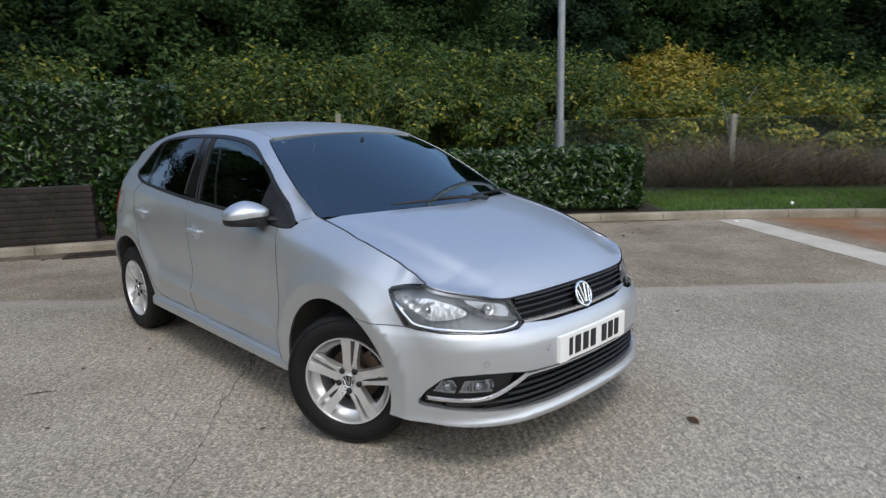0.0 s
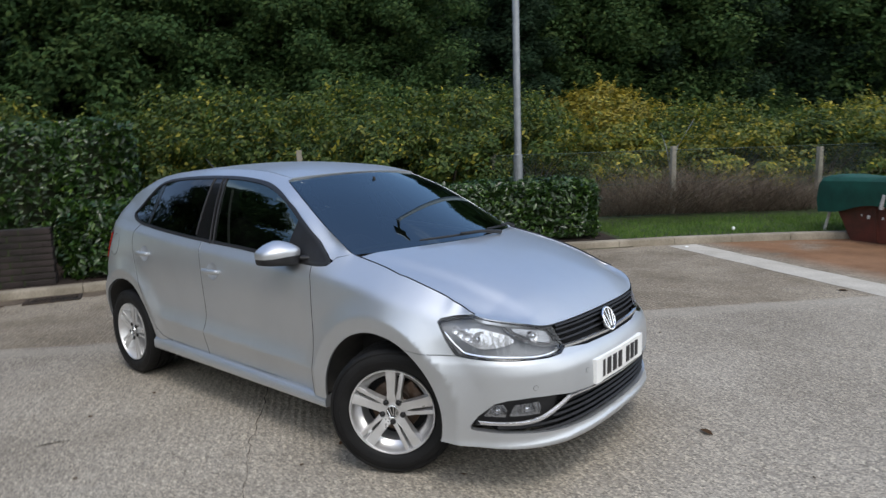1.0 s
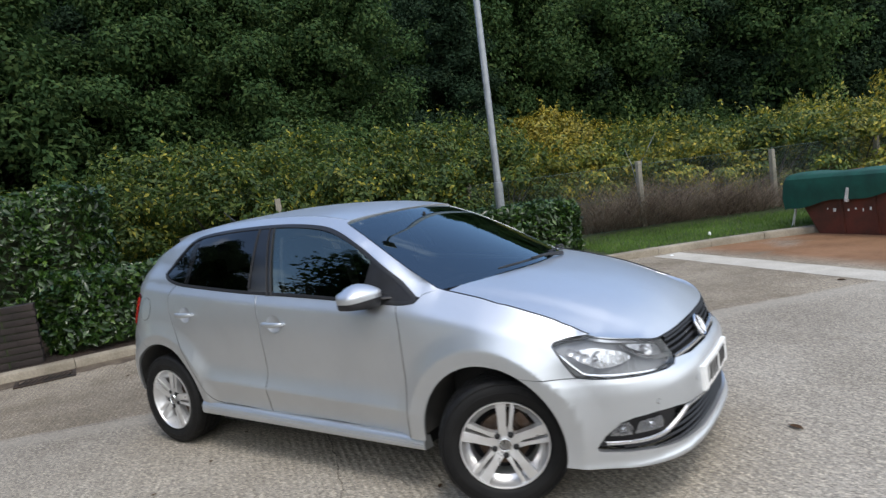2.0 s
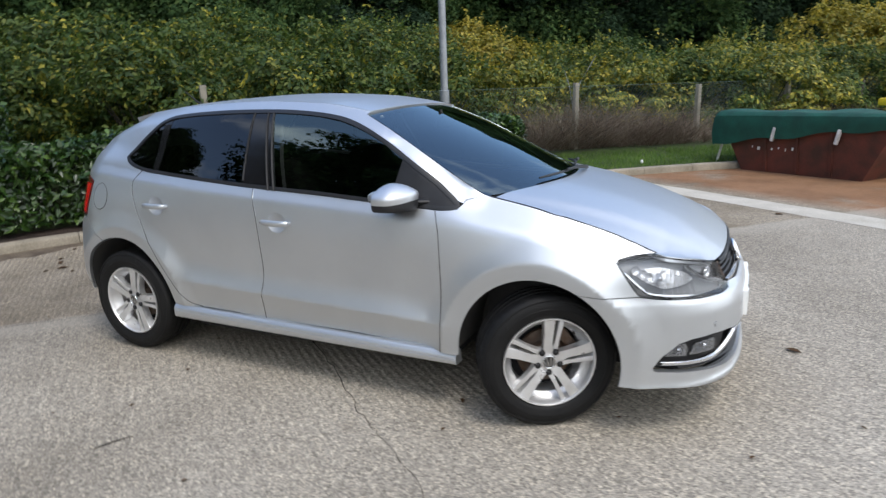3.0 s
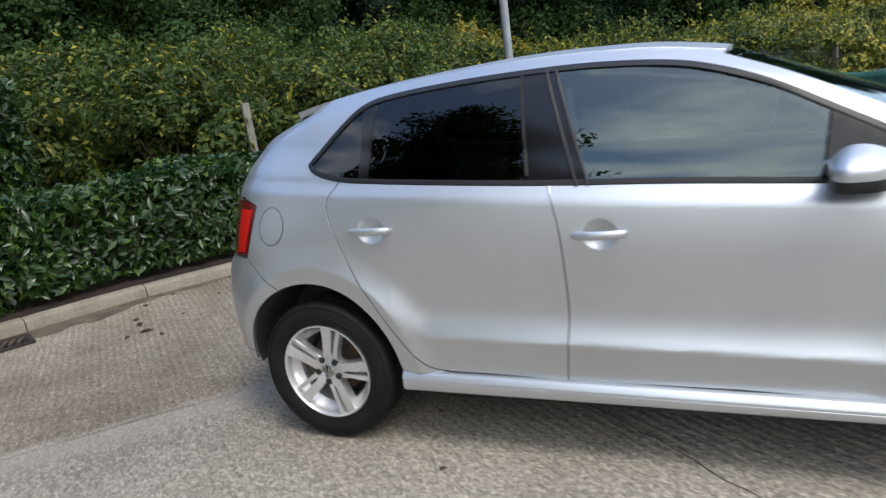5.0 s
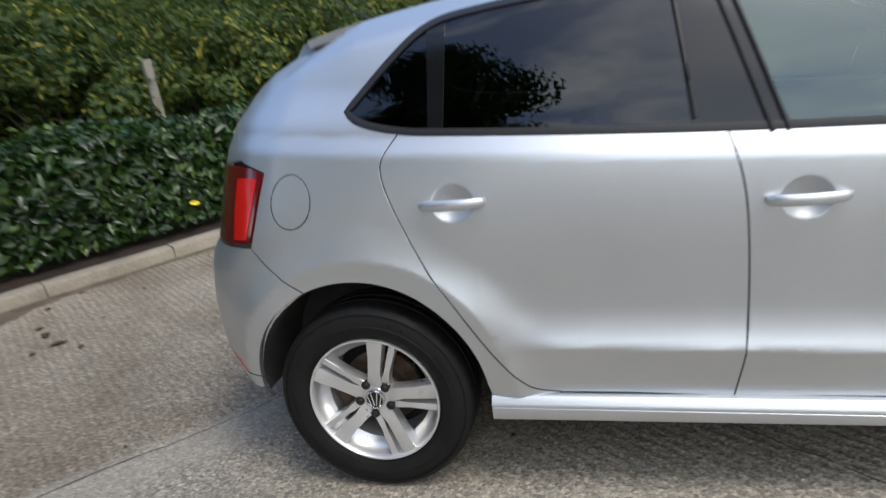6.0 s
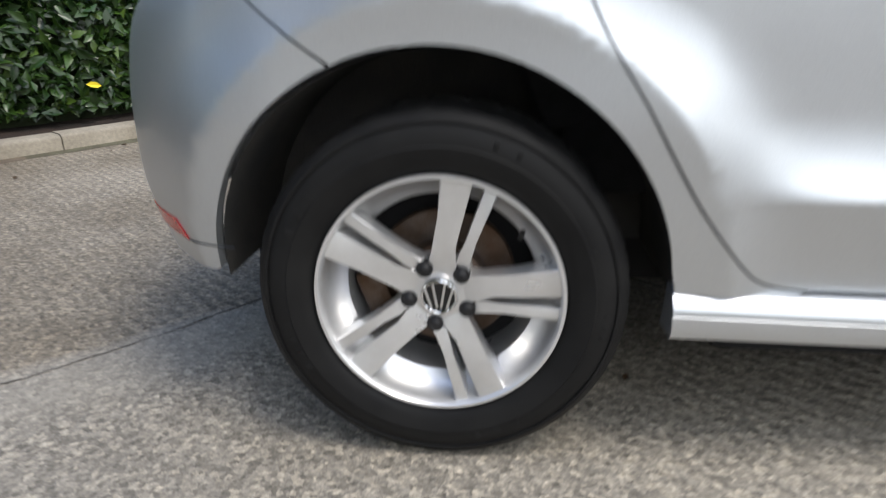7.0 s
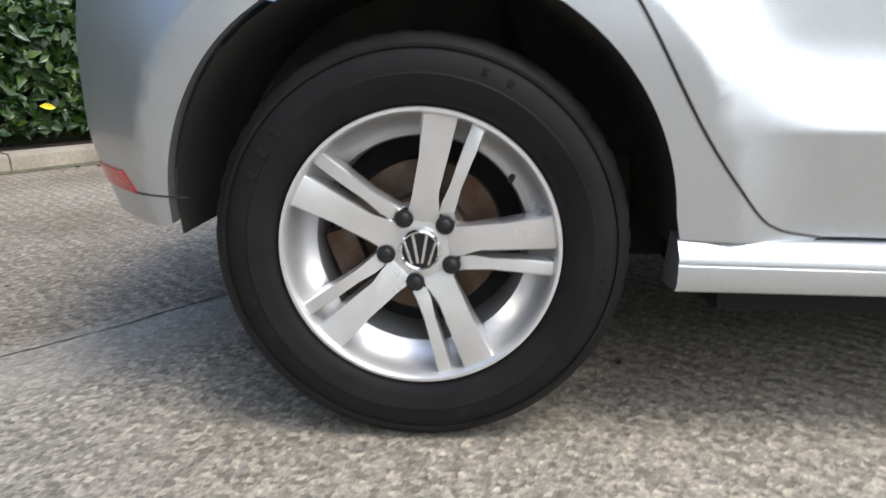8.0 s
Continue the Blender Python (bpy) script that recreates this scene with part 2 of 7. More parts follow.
TARP = worn("green_net", (0.006, 0.085, 0.058), (0.004, 0.05, 0.036), 4, 0.7, 0.5, 0.01)
WHITE_PAINT = worn("white_paint", (0.75, 0.75, 0.73), (0.5, 0.48, 0.45), 8, 0.5)
YELLOW = worn("yellow_paint", (0.75, 0.55, 0.02), (0.6, 0.42, 0.02), 3, 0.5)
BLUE = worn("blue_paint", (0.02, 0.06, 0.30), (0.02, 0.04, 0.2), 3, 0.5)
STRIP = worn("pale_concrete", (0.57, 0.53, 0.46), (0.44, 0.405, 0.34), 2.0, 0.9, 0.3, 0.004)
CRACK = mat("crack_dirt", (0.045, 0.036, 0.028), 0.95)

# exposed-aggregate concrete with tamped ridges, stains and rust by the skip
GROUND = mat("yard_concrete", (0.35, 0.31, 0.26), 0.85, 0, 0.3)
n, l, b = nodes_of(GROUND)
v = coords(GROUND)
broad = ramp(GROUND, noise_tex(GROUND, v, 0.55, 6, 0.6), [(0.3, (0.255, 0.224, 0.180)), (0.5, (0.345, 0.309, 0.255)), (0.72, (0.415, 0.377, 0.318))])
vor = n.new("ShaderNodeTexVoronoi")
vor.inputs["Scale"].default_value = 88
jit = n.new("ShaderNodeTexNoise")
jit.inputs["Scale"].default_value, jit.inputs["Detail"].default_value = 130, 2
l.new(v, jit.inputs["Vector"])
shift = n.new("ShaderNodeVectorMath")
shift.operation = "MULTIPLY_ADD"
shift.inputs[1].default_value = (0.016, 0.016, 0.0)
l.new(jit.outputs["Color"], shift.inputs[0])
l.new(v, shift.inputs[2])
l.new(shift.outputs["Vector"], vor.inputs["Vector"])
sep = n.new("ShaderNodeSeparateColor")
l.new(vor.outputs["Color"], sep.inputs["Color"])
stones = ramp(GROUND, sep.outputs["Red"], [(0.0, grey(0.28)), (0.3, grey(0.72)), (0.7, grey(1.05)), (1.0, (1.75, 1.71, 1.63))])
fines = noise_tex(GROUND, v, 92, 4, 0.72)
col = mixed(GROUND, 0.62, broad, stones, "MULTIPLY")
col = mixed(GROUND, 0.85, col, ramp(GROUND, fines, [(0.34, grey(0.48)), (0.47, grey(0.85)), (0.55, grey(1.05)), (0.66, (1.5, 1.47, 1.42))]), "MULTIPLY")
spots = ramp(GROUND, noise_tex(GROUND, v, 2.3, 4, 0.65), [(0.62, grey(0.0)), (0.74, grey(0.6))])
col = mixed(GROUND, spots, col, (0.17, 0.145, 0.115))
# rust that has washed from the skip, beyond the pale strip
rust_v = coords(GROUND, (0.9, 0.9, 0.0))
sx = n.new("ShaderNodeSeparateXYZ")
l.new(v, sx.inputs["Vector"])
across = math_node(GROUND, "ADD", math_node(GROUND, "MULTIPLY", sx.outputs["X"], 0.63), math_node(GROUND, "MULTIPLY", sx.outputs["Y"], 0.777))
beyond = ramp(GROUND, math_node(GROUND, "MULTIPLY", math_node(GROUND, "SUBTRACT", across, 5.7), 0.5), [(0.0, grey(0)), (0.25, grey(1))])
near_kerb = ramp(GROUND, math_node(GROUND, "MULTIPLY", math_node(GROUND, "SUBTRACT", 4.6, math_node(GROUND, "SUBTRACT", math_node(GROUND, "MULTIPLY", sx.outputs["X"], 0.777), math_node(GROUND, "MULTIPLY", sx.outputs["Y"], 0.3))), 0.25), [(0.1, grey(0)), (0.6, grey(1))])
blot = ramp(GROUND, noise_tex(GROUND, rust_v, 1.1, 5, 0.6), [(0.26, grey(0)), (0.44, grey(1))])
rust = math_node(GROUND, "MULTIPLY", math_node(GROUND, "MULTIPLY", beyond, blot), near_kerb)
col = mixed(GROUND, math_node(GROUND, "MULTIPLY", rust, 0.82), col, (0.30, 0.145, 0.065))
# a smooth, paler trowelled band along the joint
gap = math_node(GROUND, "ADD", math_node(GROUND, "MULTIPLY", math_node(GROUND, "ADD", sx.outputs["X"], 2.32), 0.715), math_node(GROUND, "MULTIPLY", math_node(GROUND, "ADD", sx.outputs["Y"], 0.78), -0.70))
gap = math_node(GROUND, "ADD", gap, math_node(GROUND, "MULTIPLY", math_node(GROUND, "SUBTRACT", noise_tex(GROUND, v, 3.0, 4), 0.5), 0.12))
trowel = ramp(GROUND, math_node(GROUND, "ADD", gap, 0.5), [(0.44, grey(0)), (0.50, grey(1)), (0.66, grey(1)), (0.76, grey(0))])
# the slab by the kerb is browner and holds damp patches
old_slab = ramp(GROUND, math_node(GROUND, "ADD", gap, 0.5), [(0.44, grey(1)), (0.50, grey(0))])
damp = ramp(GROUND, noise_tex(GROUND, v, 1.3, 5, 0.65), [(0.42, (0.84, 0.80, 0.74)), (0.68, (0.56, 0.51, 0.44))])
col = mixed(GROUND, old_slab, col, mixed(GROUND, 1.0, col, damp, "MULTIPLY"))
col = mixed(GROUND, math_node(GROUND, "MULTIPLY", trowel, 0.36), col, (0.40, 0.36, 0.295))
wave = n.new("ShaderNodeTexWave")
wave.inputs["Scale"].default_value, wave.inputs["Distortion"].default_value, wave.inputs["Detail"].default_value = 7.2, 2.4, 4
wave.inputs["Detail Scale"].default_value = 3.0
l.new(coords(GROUND, turn=radians(-51)), wave.inputs["Vector"])
ridge_patch = ramp(GROUND, noise_tex(GROUND, v, 0.8, 4, 0.65), [(0.36, grey(0.16)), (0.66, grey(0.85))])
ridge_patch = math_node(GROUND, "MAXIMUM", ridge_patch, math_node(GROUND, "MULTIPLY", old_slab, 0.85))
broken = ramp(GROUND, noise_tex(GROUND, v, 26, 3, 0.6), [(0.36, grey(0.35)), (0.60, grey(1.0))])
ridge = math_node(GROUND, "MULTIPLY", math_node(GROUND, "MULTIPLY", wave.outputs["Fac"], broken), ridge_patch)
ridge = math_node(GROUND, "MULTIPLY", ridge, math_node(GROUND, "SUBTRACT", 1.0, trowel))
# the colour is darker in the grooves and paler on the ridges
col = mixed(GROUND, 1.0, col, ramp(GROUND, ridge, [(0.0, grey(0.89)), (0.75, grey(1.09))]), "MULTIPLY")
l.new(col, b.inputs["Base Color"])
b1 = bump(GROUND, ridge, 0.75, 0.009)
b2 = bump(GROUND, vor.outputs["Distance"], 0.5, 0.004, b1)
bump(GROUND, fines, 0.4, 0.002, b2)


# ---- building helpers ----
def finish(name, mesh, material, parent=None, label=""):
    mesh.materials.append(material)
    ob = new(name, mesh)
    if parent is not None:
        ob.parent = parent
    if label:
        ob["label"] = label
    return ob


def part(name, bm, material, parent=None, label="", smooth=True):
    bmesh.ops.recalc_face_normals(bm, faces=bm.faces)
    mesh = bpy.data.meshes.new(name)
    bm.to_mesh(mesh)
    bm.free()
    if smooth:
        mesh.shade_smooth()
        mesh.set_sharp_from_angle(angle=radians(35))
    return finish(name, mesh, material, parent, label)


def thing(name, label, category, at=(0, 0, 0), group="", kind=""):
    ob = new(name)
    ob.location = at
    ob.empty_display_size = 0.2
    return tagged(ob, label, category, group, kind)


def box(bm, cx, cy, cz, sx, sy, sz, bevel=0.0, turn=None):
    vs = bmesh.ops.create_cube(bm, size=1)["verts"]
    bmesh.ops.scale(bm, vec=(sx, sy, sz), verts=vs)
    if bevel:
        es = list({e for v in vs for e in v.link_edges})
        vs = list({v for f in bmesh.ops.bevel(bm, geom=es, offset=bevel, segments=2, affect="EDGES", profile=0.6)["faces"] for v in f.verts} | {v for v in vs if v.is_valid})
    m = Matrix.Translation((cx, cy, cz)) @ (turn if turn else Matrix())
    bmesh.ops.transform(bm, matrix=m, verts=vs)
    return vs


def tube(bm, pts, radii, sides=8, cap=True):
    """A round bar through points, with its own radius at each."""
    pts = [Vector(p) for p in pts]
    if isinstance(radii, (int, float)):
        radii = [radii] * len(pts)
    rings = []
    for i, p in enumerate(pts):
        d = (pts[min(i + 1, len(pts) - 1)] - pts[max(i - 1, 0)]).normalized()
        a = d.cross(Vector((0, 0, 1)) if abs(d.z) < 0.9 else Vector((1, 0, 0))).normalized()
        c = d.cross(a)
        rings.append([bm.verts.new(p + radii[i] * (math.cos(k) * a + math.sin(k) * c)) for k in (2 * math.pi * j / sides for j in range(sides))])
    for r, s in zip(rings, rings[1:]):
        for j in range(sides):
            bm.faces.new((r[j], r[(j + 1) % sides], s[(j + 1) % sides], s[j]))
    if cap:
        bm.faces.new(rings[0][::-1])
        bm.faces.new(rings[-1])


def revolve(bm, prof, seg=64, closed=False):
    """Turns (radius, y) points about the y axis."""
    rings = []
    for r, y in prof:
        rings.append([bm.verts.new((r * math.cos(a), y, r * math.sin(a))) for a in (2 * math.pi * k / seg for k in range(seg))])
    pairs = list(zip(rings, rings[1:])) + ([(rings[-1], rings[0])] if closed else [])
    for r, s in pairs:
        for k in range(seg):
            bm.faces.new((r[k], r[(k + 1) % seg], s[(k + 1) % seg], s[k]))
    return rings


def slab(bm, pts, y0, y1, bevel=0.0):
    """A flat plate with outline pts (x, z), from depth y0 to y1."""
    a = [bm.verts.new((x, y0, z)) for x, z in pts]
    c = [bm.verts.new((x, y1, z)) for x, z in pts]
    fs = [bm.faces.new(a), bm.faces.new(c[::-1])]
    for i in range(len(pts)):
        j = (i + 1) % len(pts)
        fs.append(bm.faces.new((a[j], a[i], c[i], c[j])))
    if bevel:
        es = [e for e in fs[0].edges]
        bmesh.ops.bevel(bm, geom=es, offset=bevel, segments=2, affect="EDGES", profile=0.5)


def curve(pts, n=8, closed=False):
    """A smooth line through the points (Catmull-Rom)."""
    p = [np.array(q, float) for q in pts]
    out = []
    m = len(p)
    for i in range(m if closed else m - 1):
        a, b, c, d = (p[(i - 1) % m], p[i], p[(i + 1) % m], p[(i + 2) % m]) if closed else (p[max(i - 1, 0)], p[i], p[i + 1], p[min(i + 2, m - 1)])
        for k in range(n):
            t = k / n
            out.append(0.5 * (2 * b + (c - a) * t + (2 * a - 5 * b + 4 * c - d) * t * t + (3 * b - a - 3 * c + d) * t ** 3))
    if not closed:
        out.append(p[-1])
    return [tuple(float(x) for x in q) for q in out]


def step(a, b, x):
    t = min(max((x - a) / (b - a), 0.0), 1.0)
    return t * t * (3 - 2 * t)


def lerp(x, xs, ys):
    return float(np.interp(x, xs, ys))


def smooth_interp(x, xs, ys):
    """Monotone cubic through the knots."""
    if x <= xs[0]:
        return ys[0]
    if x >= xs[-1]:
        return ys[-1]
    i = int(np.searchsorted(xs, x)) - 1
    i = max(0, min(i, len(xs) - 2))

    def slope(k):
        if k == 0 or k == len(xs) - 1:
            j = min(k, len(xs) - 2)
            return (ys[j + 1] - ys[j]) / (xs[j + 1] - xs[j])
        a = (ys[k] - ys[k - 1]) / (xs[k] - xs[k - 1])
        c = (ys[k + 1] - ys[k]) / (xs[k + 1] - xs[k])
        return 0.0 if a * c <= 0 else 2 * a * c / (a + c)

    h = xs[i + 1] - xs[i]
    t = (x - xs[i]) / h
    return (ys[i] * (1 + 2 * t) * (1 - t) ** 2 + ys[i + 1] * t * t * (3 - 2 * t) + h * slope(i) * t * (1 - t) ** 2 + h * slope(i + 1) * t * t * (t - 1))

# ---- the car: body shape ----
# Plan outline of the body at bumper height, from the middle of the tail round to the middle of the nose
HALF = [(-1.93, 0.0), (-1.915, 0.29), (-1.88, 0.495), (-1.805, 0.643), (-1.712, 0.740), (-1.60, 0.802), (-1.46, 0.834), (-1.2, 0.84),
        (0.0, 0.84), (1.2, 0.84), (1.3, 0.838), (1.45, 0.826), (1.60, 0.794), (1.72, 0.748), (1.838, 0.690), (1.935, 0.586), (2.002, 0.432), (2.033, 0.22), (2.04, 0.0)]
_ring = [(x, -y) for x, y in HALF[1:4][::-1]] + HALF + [(x, -y) for x, y in HALF[-4:-1][::-1]]
_chord = np.concatenate([[0], np.cumsum(np.hypot(*np.diff(np.array(_ring), axis=0).T))])
_ring = np.array([[smooth_interp(t, _chord, [q[k] for q in _ring]) for k in (0, 1)] for t in np.linspace(0, _chord[-1], 600)])
_arc = np.concatenate([[0], np.cumsum(np.hypot(*np.diff(_ring, axis=0).T))])
_mid = (_ring[:, 1] > 0.6)
_arc -= np.interp(0.0, _ring[_mid, 0], _arc[_mid])
U_NOSE = float(np.interp(0, -_ring[400:, 1], _arc[400:]))
U_TAIL = float(np.interp(0, _ring[:200, 1], _arc[:200]))
WHEEL_X, WHEEL_R, ARCH_R = 1.235, 0.301, 0.352


def belt_z(x):
    return smooth_interp(x, (-1.6, -1.05, -0.26, 0.26, 0.8, 1.1), (1.105, 1.062, 1.0, 0.965, 0.937, 0.92))


def shut_z(x):
    return smooth_interp(x, (0.8, 0.97, 1.2, 1.35, 1.5, 1.7, 1.85, 2.04), (1.03, 0.995, 0.948, 0.910, 0.864, 0.787, 0.745, 0.72))


def shut_y(x):
    return smooth_interp(x, (0.8, 0.97, 1.35, 1.575, 1.7), (0.70, 0.685, 0.690, 0.677, 0.664))


def wing_top(x):
    """Height and half-width of the wing's upper edge, by the plan outline's own x."""
    return (smooth_interp(x, (0.8, 0.97, 1.2, 1.36, 1.5, 1.64, 1.77, 2.04), (1.03, 0.995, 0.948, 0.913, 0.877, 0.832, 0.79, 0.77)),
            smooth_interp(x, (0.8, 0.97, 1.2, 1.36, 1.5, 1.64, 1.77, 2.04), (0.70, 0.685, 0.690, 0.697, 0.705, 0.727, 0.785, 0.82)))


def roof_z(x):
    return smooth_interp(x, (-1.62, -1.5, -1.2, -0.9, -0.4, 0.0, 0.3, 0.45), (1.325, 1.352, 1.405, 1.436, 1.455, 1.438, 1.390, 1.345))


def roof_y(x):
    return 0.505 - 0.06 * max(0.0, (-x - 0.3) / 1.2) ** 2


def soft_min(a, c, k=0.006):
    d = max(k - abs(a - c), 0.0) / k
    return min(a, c) - d * d * k * 0.25


def raw_width(x, z):
    """Half the body's width at x and height z."""
    zb = belt_z(x)
    crease = 0.455 - 0.033 * max(-1.0, min(1.0, x))
    fade = step(0.43, 0.57, math.hypot(x + WHEEL_X, z - 0.315)) * step(-1.3, -1.0, x) * (1 - step(0.68, 1.0, x))
    zl = min(z, zb)
    if zl <= crease:
        made = 0.793 + 0.050 * max(0.0, (zl - 0.29) / (crease - 0.29))
        made = soft_min(made, 0.843 - 0.44 * (zl - crease), 0.006)
    else:
        made = 0.843 - 0.029 * (1 - (1 - min(1.0, (zl - crease) / 0.115)) ** 2) + 0.010 * step(0.55, 0.80, zl)
        made = soft_min(made, 0.843 + 0.18 * (zl - crease), 0.010)
    plain = 0.832 - 0.30 * (zl - 0.62) ** 2
    y = plain + (made - plain) * max(fade, step(0.56, 0.76, zl))
    y = soft_min(y - 0.012 * (max(0.0, zl - (zb - 0.2)) / 0.155) ** 2, y - 0.044 + 0.66 * (zb - zl))
    y -= 0.045 * step(-0.45, -1.65, x) * step(0.78, 1.06, zl)
    wf = step(0.60, 1.0, x)
    if wf > 0:
        zt, yt = wing_top(x)
        zk = 0.90 - 0.125 * (x - 0.85) / 0.75
        yk = 0.806 - 0.02 * step(1.2, 1.7, x)
        low = 0.834 - (0.834 - yk) * (max(0.0, z - 0.60) / (zk - 0.60)) ** 2.2
        top = yt + (yk - yt) * min(1.6, max(-0.15, (zt - z) / max(zt - zk, 0.02)))
        if x > 1.62:
            t = min(1.15, max(0.0, (z - 0.60) / (zt - 0.60)))
            rounded = 0.834 - (0.834 - yt) * t ** 2.4
        else:
            rounded = low
        y += wf * (soft_min(low if x <= 1.62 else low + (rounded - low) * step(1.62, 1.75, x), top + (0.05 * step(1.60, 1.78, x)), 0.012) - y)
    flare = 0.0
    for xa in (WHEEL_X, -WHEEL_X):
        r = math.hypot(x - xa, zl - 0.315)
        if r < 0.535:
            flare += soft_min(0.021 - 0.15 * (0.434 - r), 0.021 * (max(0.0, 0.535 - r) / 0.101) ** 1.6, 0.0025)
    y += flare
    if z > zb:
        g = z - zb
        up = y - 0.38 * g - 0.36 * g * g
        if x < -0.3:
            up -= 0.020 * ((-x - 0.3) / 0.9) ** 2 * step(0, 0.13, g)
        if 0.25 < x < 1.0:
            tt = (x - 0.25) / 0.75
            edge = 0.93 + 0.43 * (1 - tt)
            up -= 0.055 * 4 * tt * (1 - tt) * step(edge - 0.040, edge + 0.075, z) * (1 - wf * 0.6)
        q = roof_z(x) - 0.12 * roof_y(x) ** 2
        s = min(max((z - (q - 0.085)) / 0.085, 0.0), 1.0)
        up = up + (roof_y(x) - up) * s ** 2.2
        y = up if wf == 0 else up * (1 - wf) + wf * y
    return y


SCREEN_EDGE = curve([(0.292, 1.347), (0.47, 1.268), (0.65, 1.172), (0.82, 1.075), (0.965, 0.996)], 5)
# the windscreen pillar is drawn to one even sweep
_px, _pz = np.array([p[0] for p in SCREEN_EDGE]), np.array([p[1] for p in SCREEN_EDGE])
_py = np.array([raw_width(a, c) for a, c in zip(_px, _pz)])
_even = np.polyval(np.polyfit(_px, _py, 2), _px)
_even += (_py[-1] - _even[-1]) * ((_px - _px[0]) / (_px[-1] - _px[0])) ** 2 + (_py[0] - _even[0]) * ((_px[-1] - _px) / (_px[-1] - _px[0])) ** 2
_shift = _even - _py


def half_width(x, z):
    """Half the body's width at x and height z, with the even pillar."""
    y = raw_width(x, z)
    if 0.292 < x < 0.965:
        ze = float(np.interp(x, _px, _pz))
        y += float(np.interp(x, _px, _shift)) * step(ze - 0.085, ze - 0.010, z)
    return y


def nose_k(z):
    return smooth_interp(z, (0.19, 0.214, 0.232, 0.262, 0.30, 0.42, 0.53, 0.58, 0.62, 0.71, 0.80), (0.975, 0.995, 1.004, 0.988, 0.99, 1.0, 0.995, 0.975, 0.932, 0.89, 0.855))


def tail_k(z):
    return smooth_interp(z, (0.25, 0.36, 0.46, 0.60, 0.69, 0.74, 0.78, 0.81, 1.0, 1.12, 1.34, 1.42), (0.92, 0.97, 1.0, 0.992, 0.972, 0.942, 0.893, 0.872, 0.798, 0.725, 0.455, 0.36))


def skin0(u, z):
    cx, cy = float(np.interp(u, _arc, _ring[:, 0])), float(np.interp(u, _arc, _ring[:, 1]))
    y = cy * half_width(cx, z) / 0.84
    if cx > 1.2:
        cx = 1.2 + (cx - 1.2) * nose_k(z)
    elif cx < -1.2:
        cx = -1.2 + (cx + 1.2) * tail_k(z)
    return Vector((cx, -y, z))


def skin_normal(u, z):
    e = 0.004 + 0.020 * step(0.64, 0.86, z) * step(0.3, 0.7, u)
    a = skin0(u + e, z) - skin0(u - e, z)
    c = skin0(u, z + e) - skin0(u, z - e)
    return a.cross(c).normalized()


def skin(u, z, off=0.0):
    """The body's surface on its right-hand side, off metres outward."""
    p = skin0(u, z)
    return p + skin_normal(u, z) * off if off else p


def ux(x, z):
    """The place along the outline at which the flank or front corner lies at x."""
    lo, hi = 0.0, (U_NOSE if x > 0 else U_TAIL)
    for _ in range(40):
        mid = (lo + hi) / 2
        if abs(skin0(mid, z).x) < abs(x):
            lo = mid
        else:
            hi = mid
    return lo


def uy(y, z):
    """The place along the outline at which the nose lies at half-width y."""
    lo, hi = 1.3, U_NOSE
    for _ in range(40):
        mid = (lo + hi) / 2
        if -skin0(mid, z).y > y:
            lo = mid
        else:
            hi = mid
    return lo


def shrink(poly, d):
    """Moves a closed outline inward by d."""
    p = np.array(poly, float)
    area = np.sum(p[:, 0] * np.roll(p[:, 1], -1) - np.roll(p[:, 0], -1) * p[:, 1])
    e1 = p - np.roll(p, 1, axis=0)
    e2 = np.roll(p, -1, axis=0) - p
    t = e1 / np.maximum(np.linalg.norm(e1, axis=1, keepdims=True), 1e-9) + e2 / np.maximum(np.linalg.norm(e2, axis=1, keepdims=True), 1e-9)
    t /= np.maximum(np.linalg.norm(t, axis=1, keepdims=True), 1e-9)
    nrm = np.stack([-t[:, 1], t[:, 0]], 1) * (1 if area > 0 else -1)
    return [tuple(q) for q in p + nrm * d]


def cut_grid(poly, gu, gv, extra_u=(), extra_v=()):
    """A flat outline cut into a fine grid: points and faces."""
    clean = [poly[0]]
    for q in poly[1:]:
        if math.hypot(q[0] - clean[-1][0], q[1] - clean[-1][1]) > 1e-4:
            clean.append(q)
    if math.hypot(clean[0][0] - clean[-1][0], clean[0][1] - clean[-1][1]) < 1e-4:
        clean.pop()
    bm = bmesh.new()
    bm.faces.new([bm.verts.new((a, c, 0)) for a, c in clean])
    bmesh.ops.triangulate(bm, faces=bm.faces[:])
    us, vs = [q[0] for q in clean], [q[1] for q in clean]
    for axis, lo, hi, g, extra in ((0, min(us), max(us), gu, extra_u), (1, min(vs), max(vs), gv, extra_v)):
        k = max(1, int((hi - lo) / g))
        cuts = [lo + (hi - lo) * i / k for i in range(1, k)] + [e for e in extra if lo < e < hi]
        for c in cuts:
            co, no = [0, 0, 0], [0, 0, 0]
            co[axis], no[axis] = c + 1.3e-5, 1
            bmesh.ops.bisect_plane(bm, geom=bm.verts[:] + bm.edges[:] + bm.faces[:], dist=1e-6, plane_co=co, plane_no=no)
    bmesh.ops.triangulate(bm, faces=[f for f in bm.faces if len(f.verts) > 4])
    bm.verts.index_update()
    pts = [(q.co.x, q.co.y) for q in bm.verts]
    faces = [[q.index for q in f.verts] for f in bm.faces]
    rims = [(e.verts[0].index, e.verts[1].index) for e in bm.edges if len(e.link_faces) == 1]
    bm.free()
    return pts, faces, rims


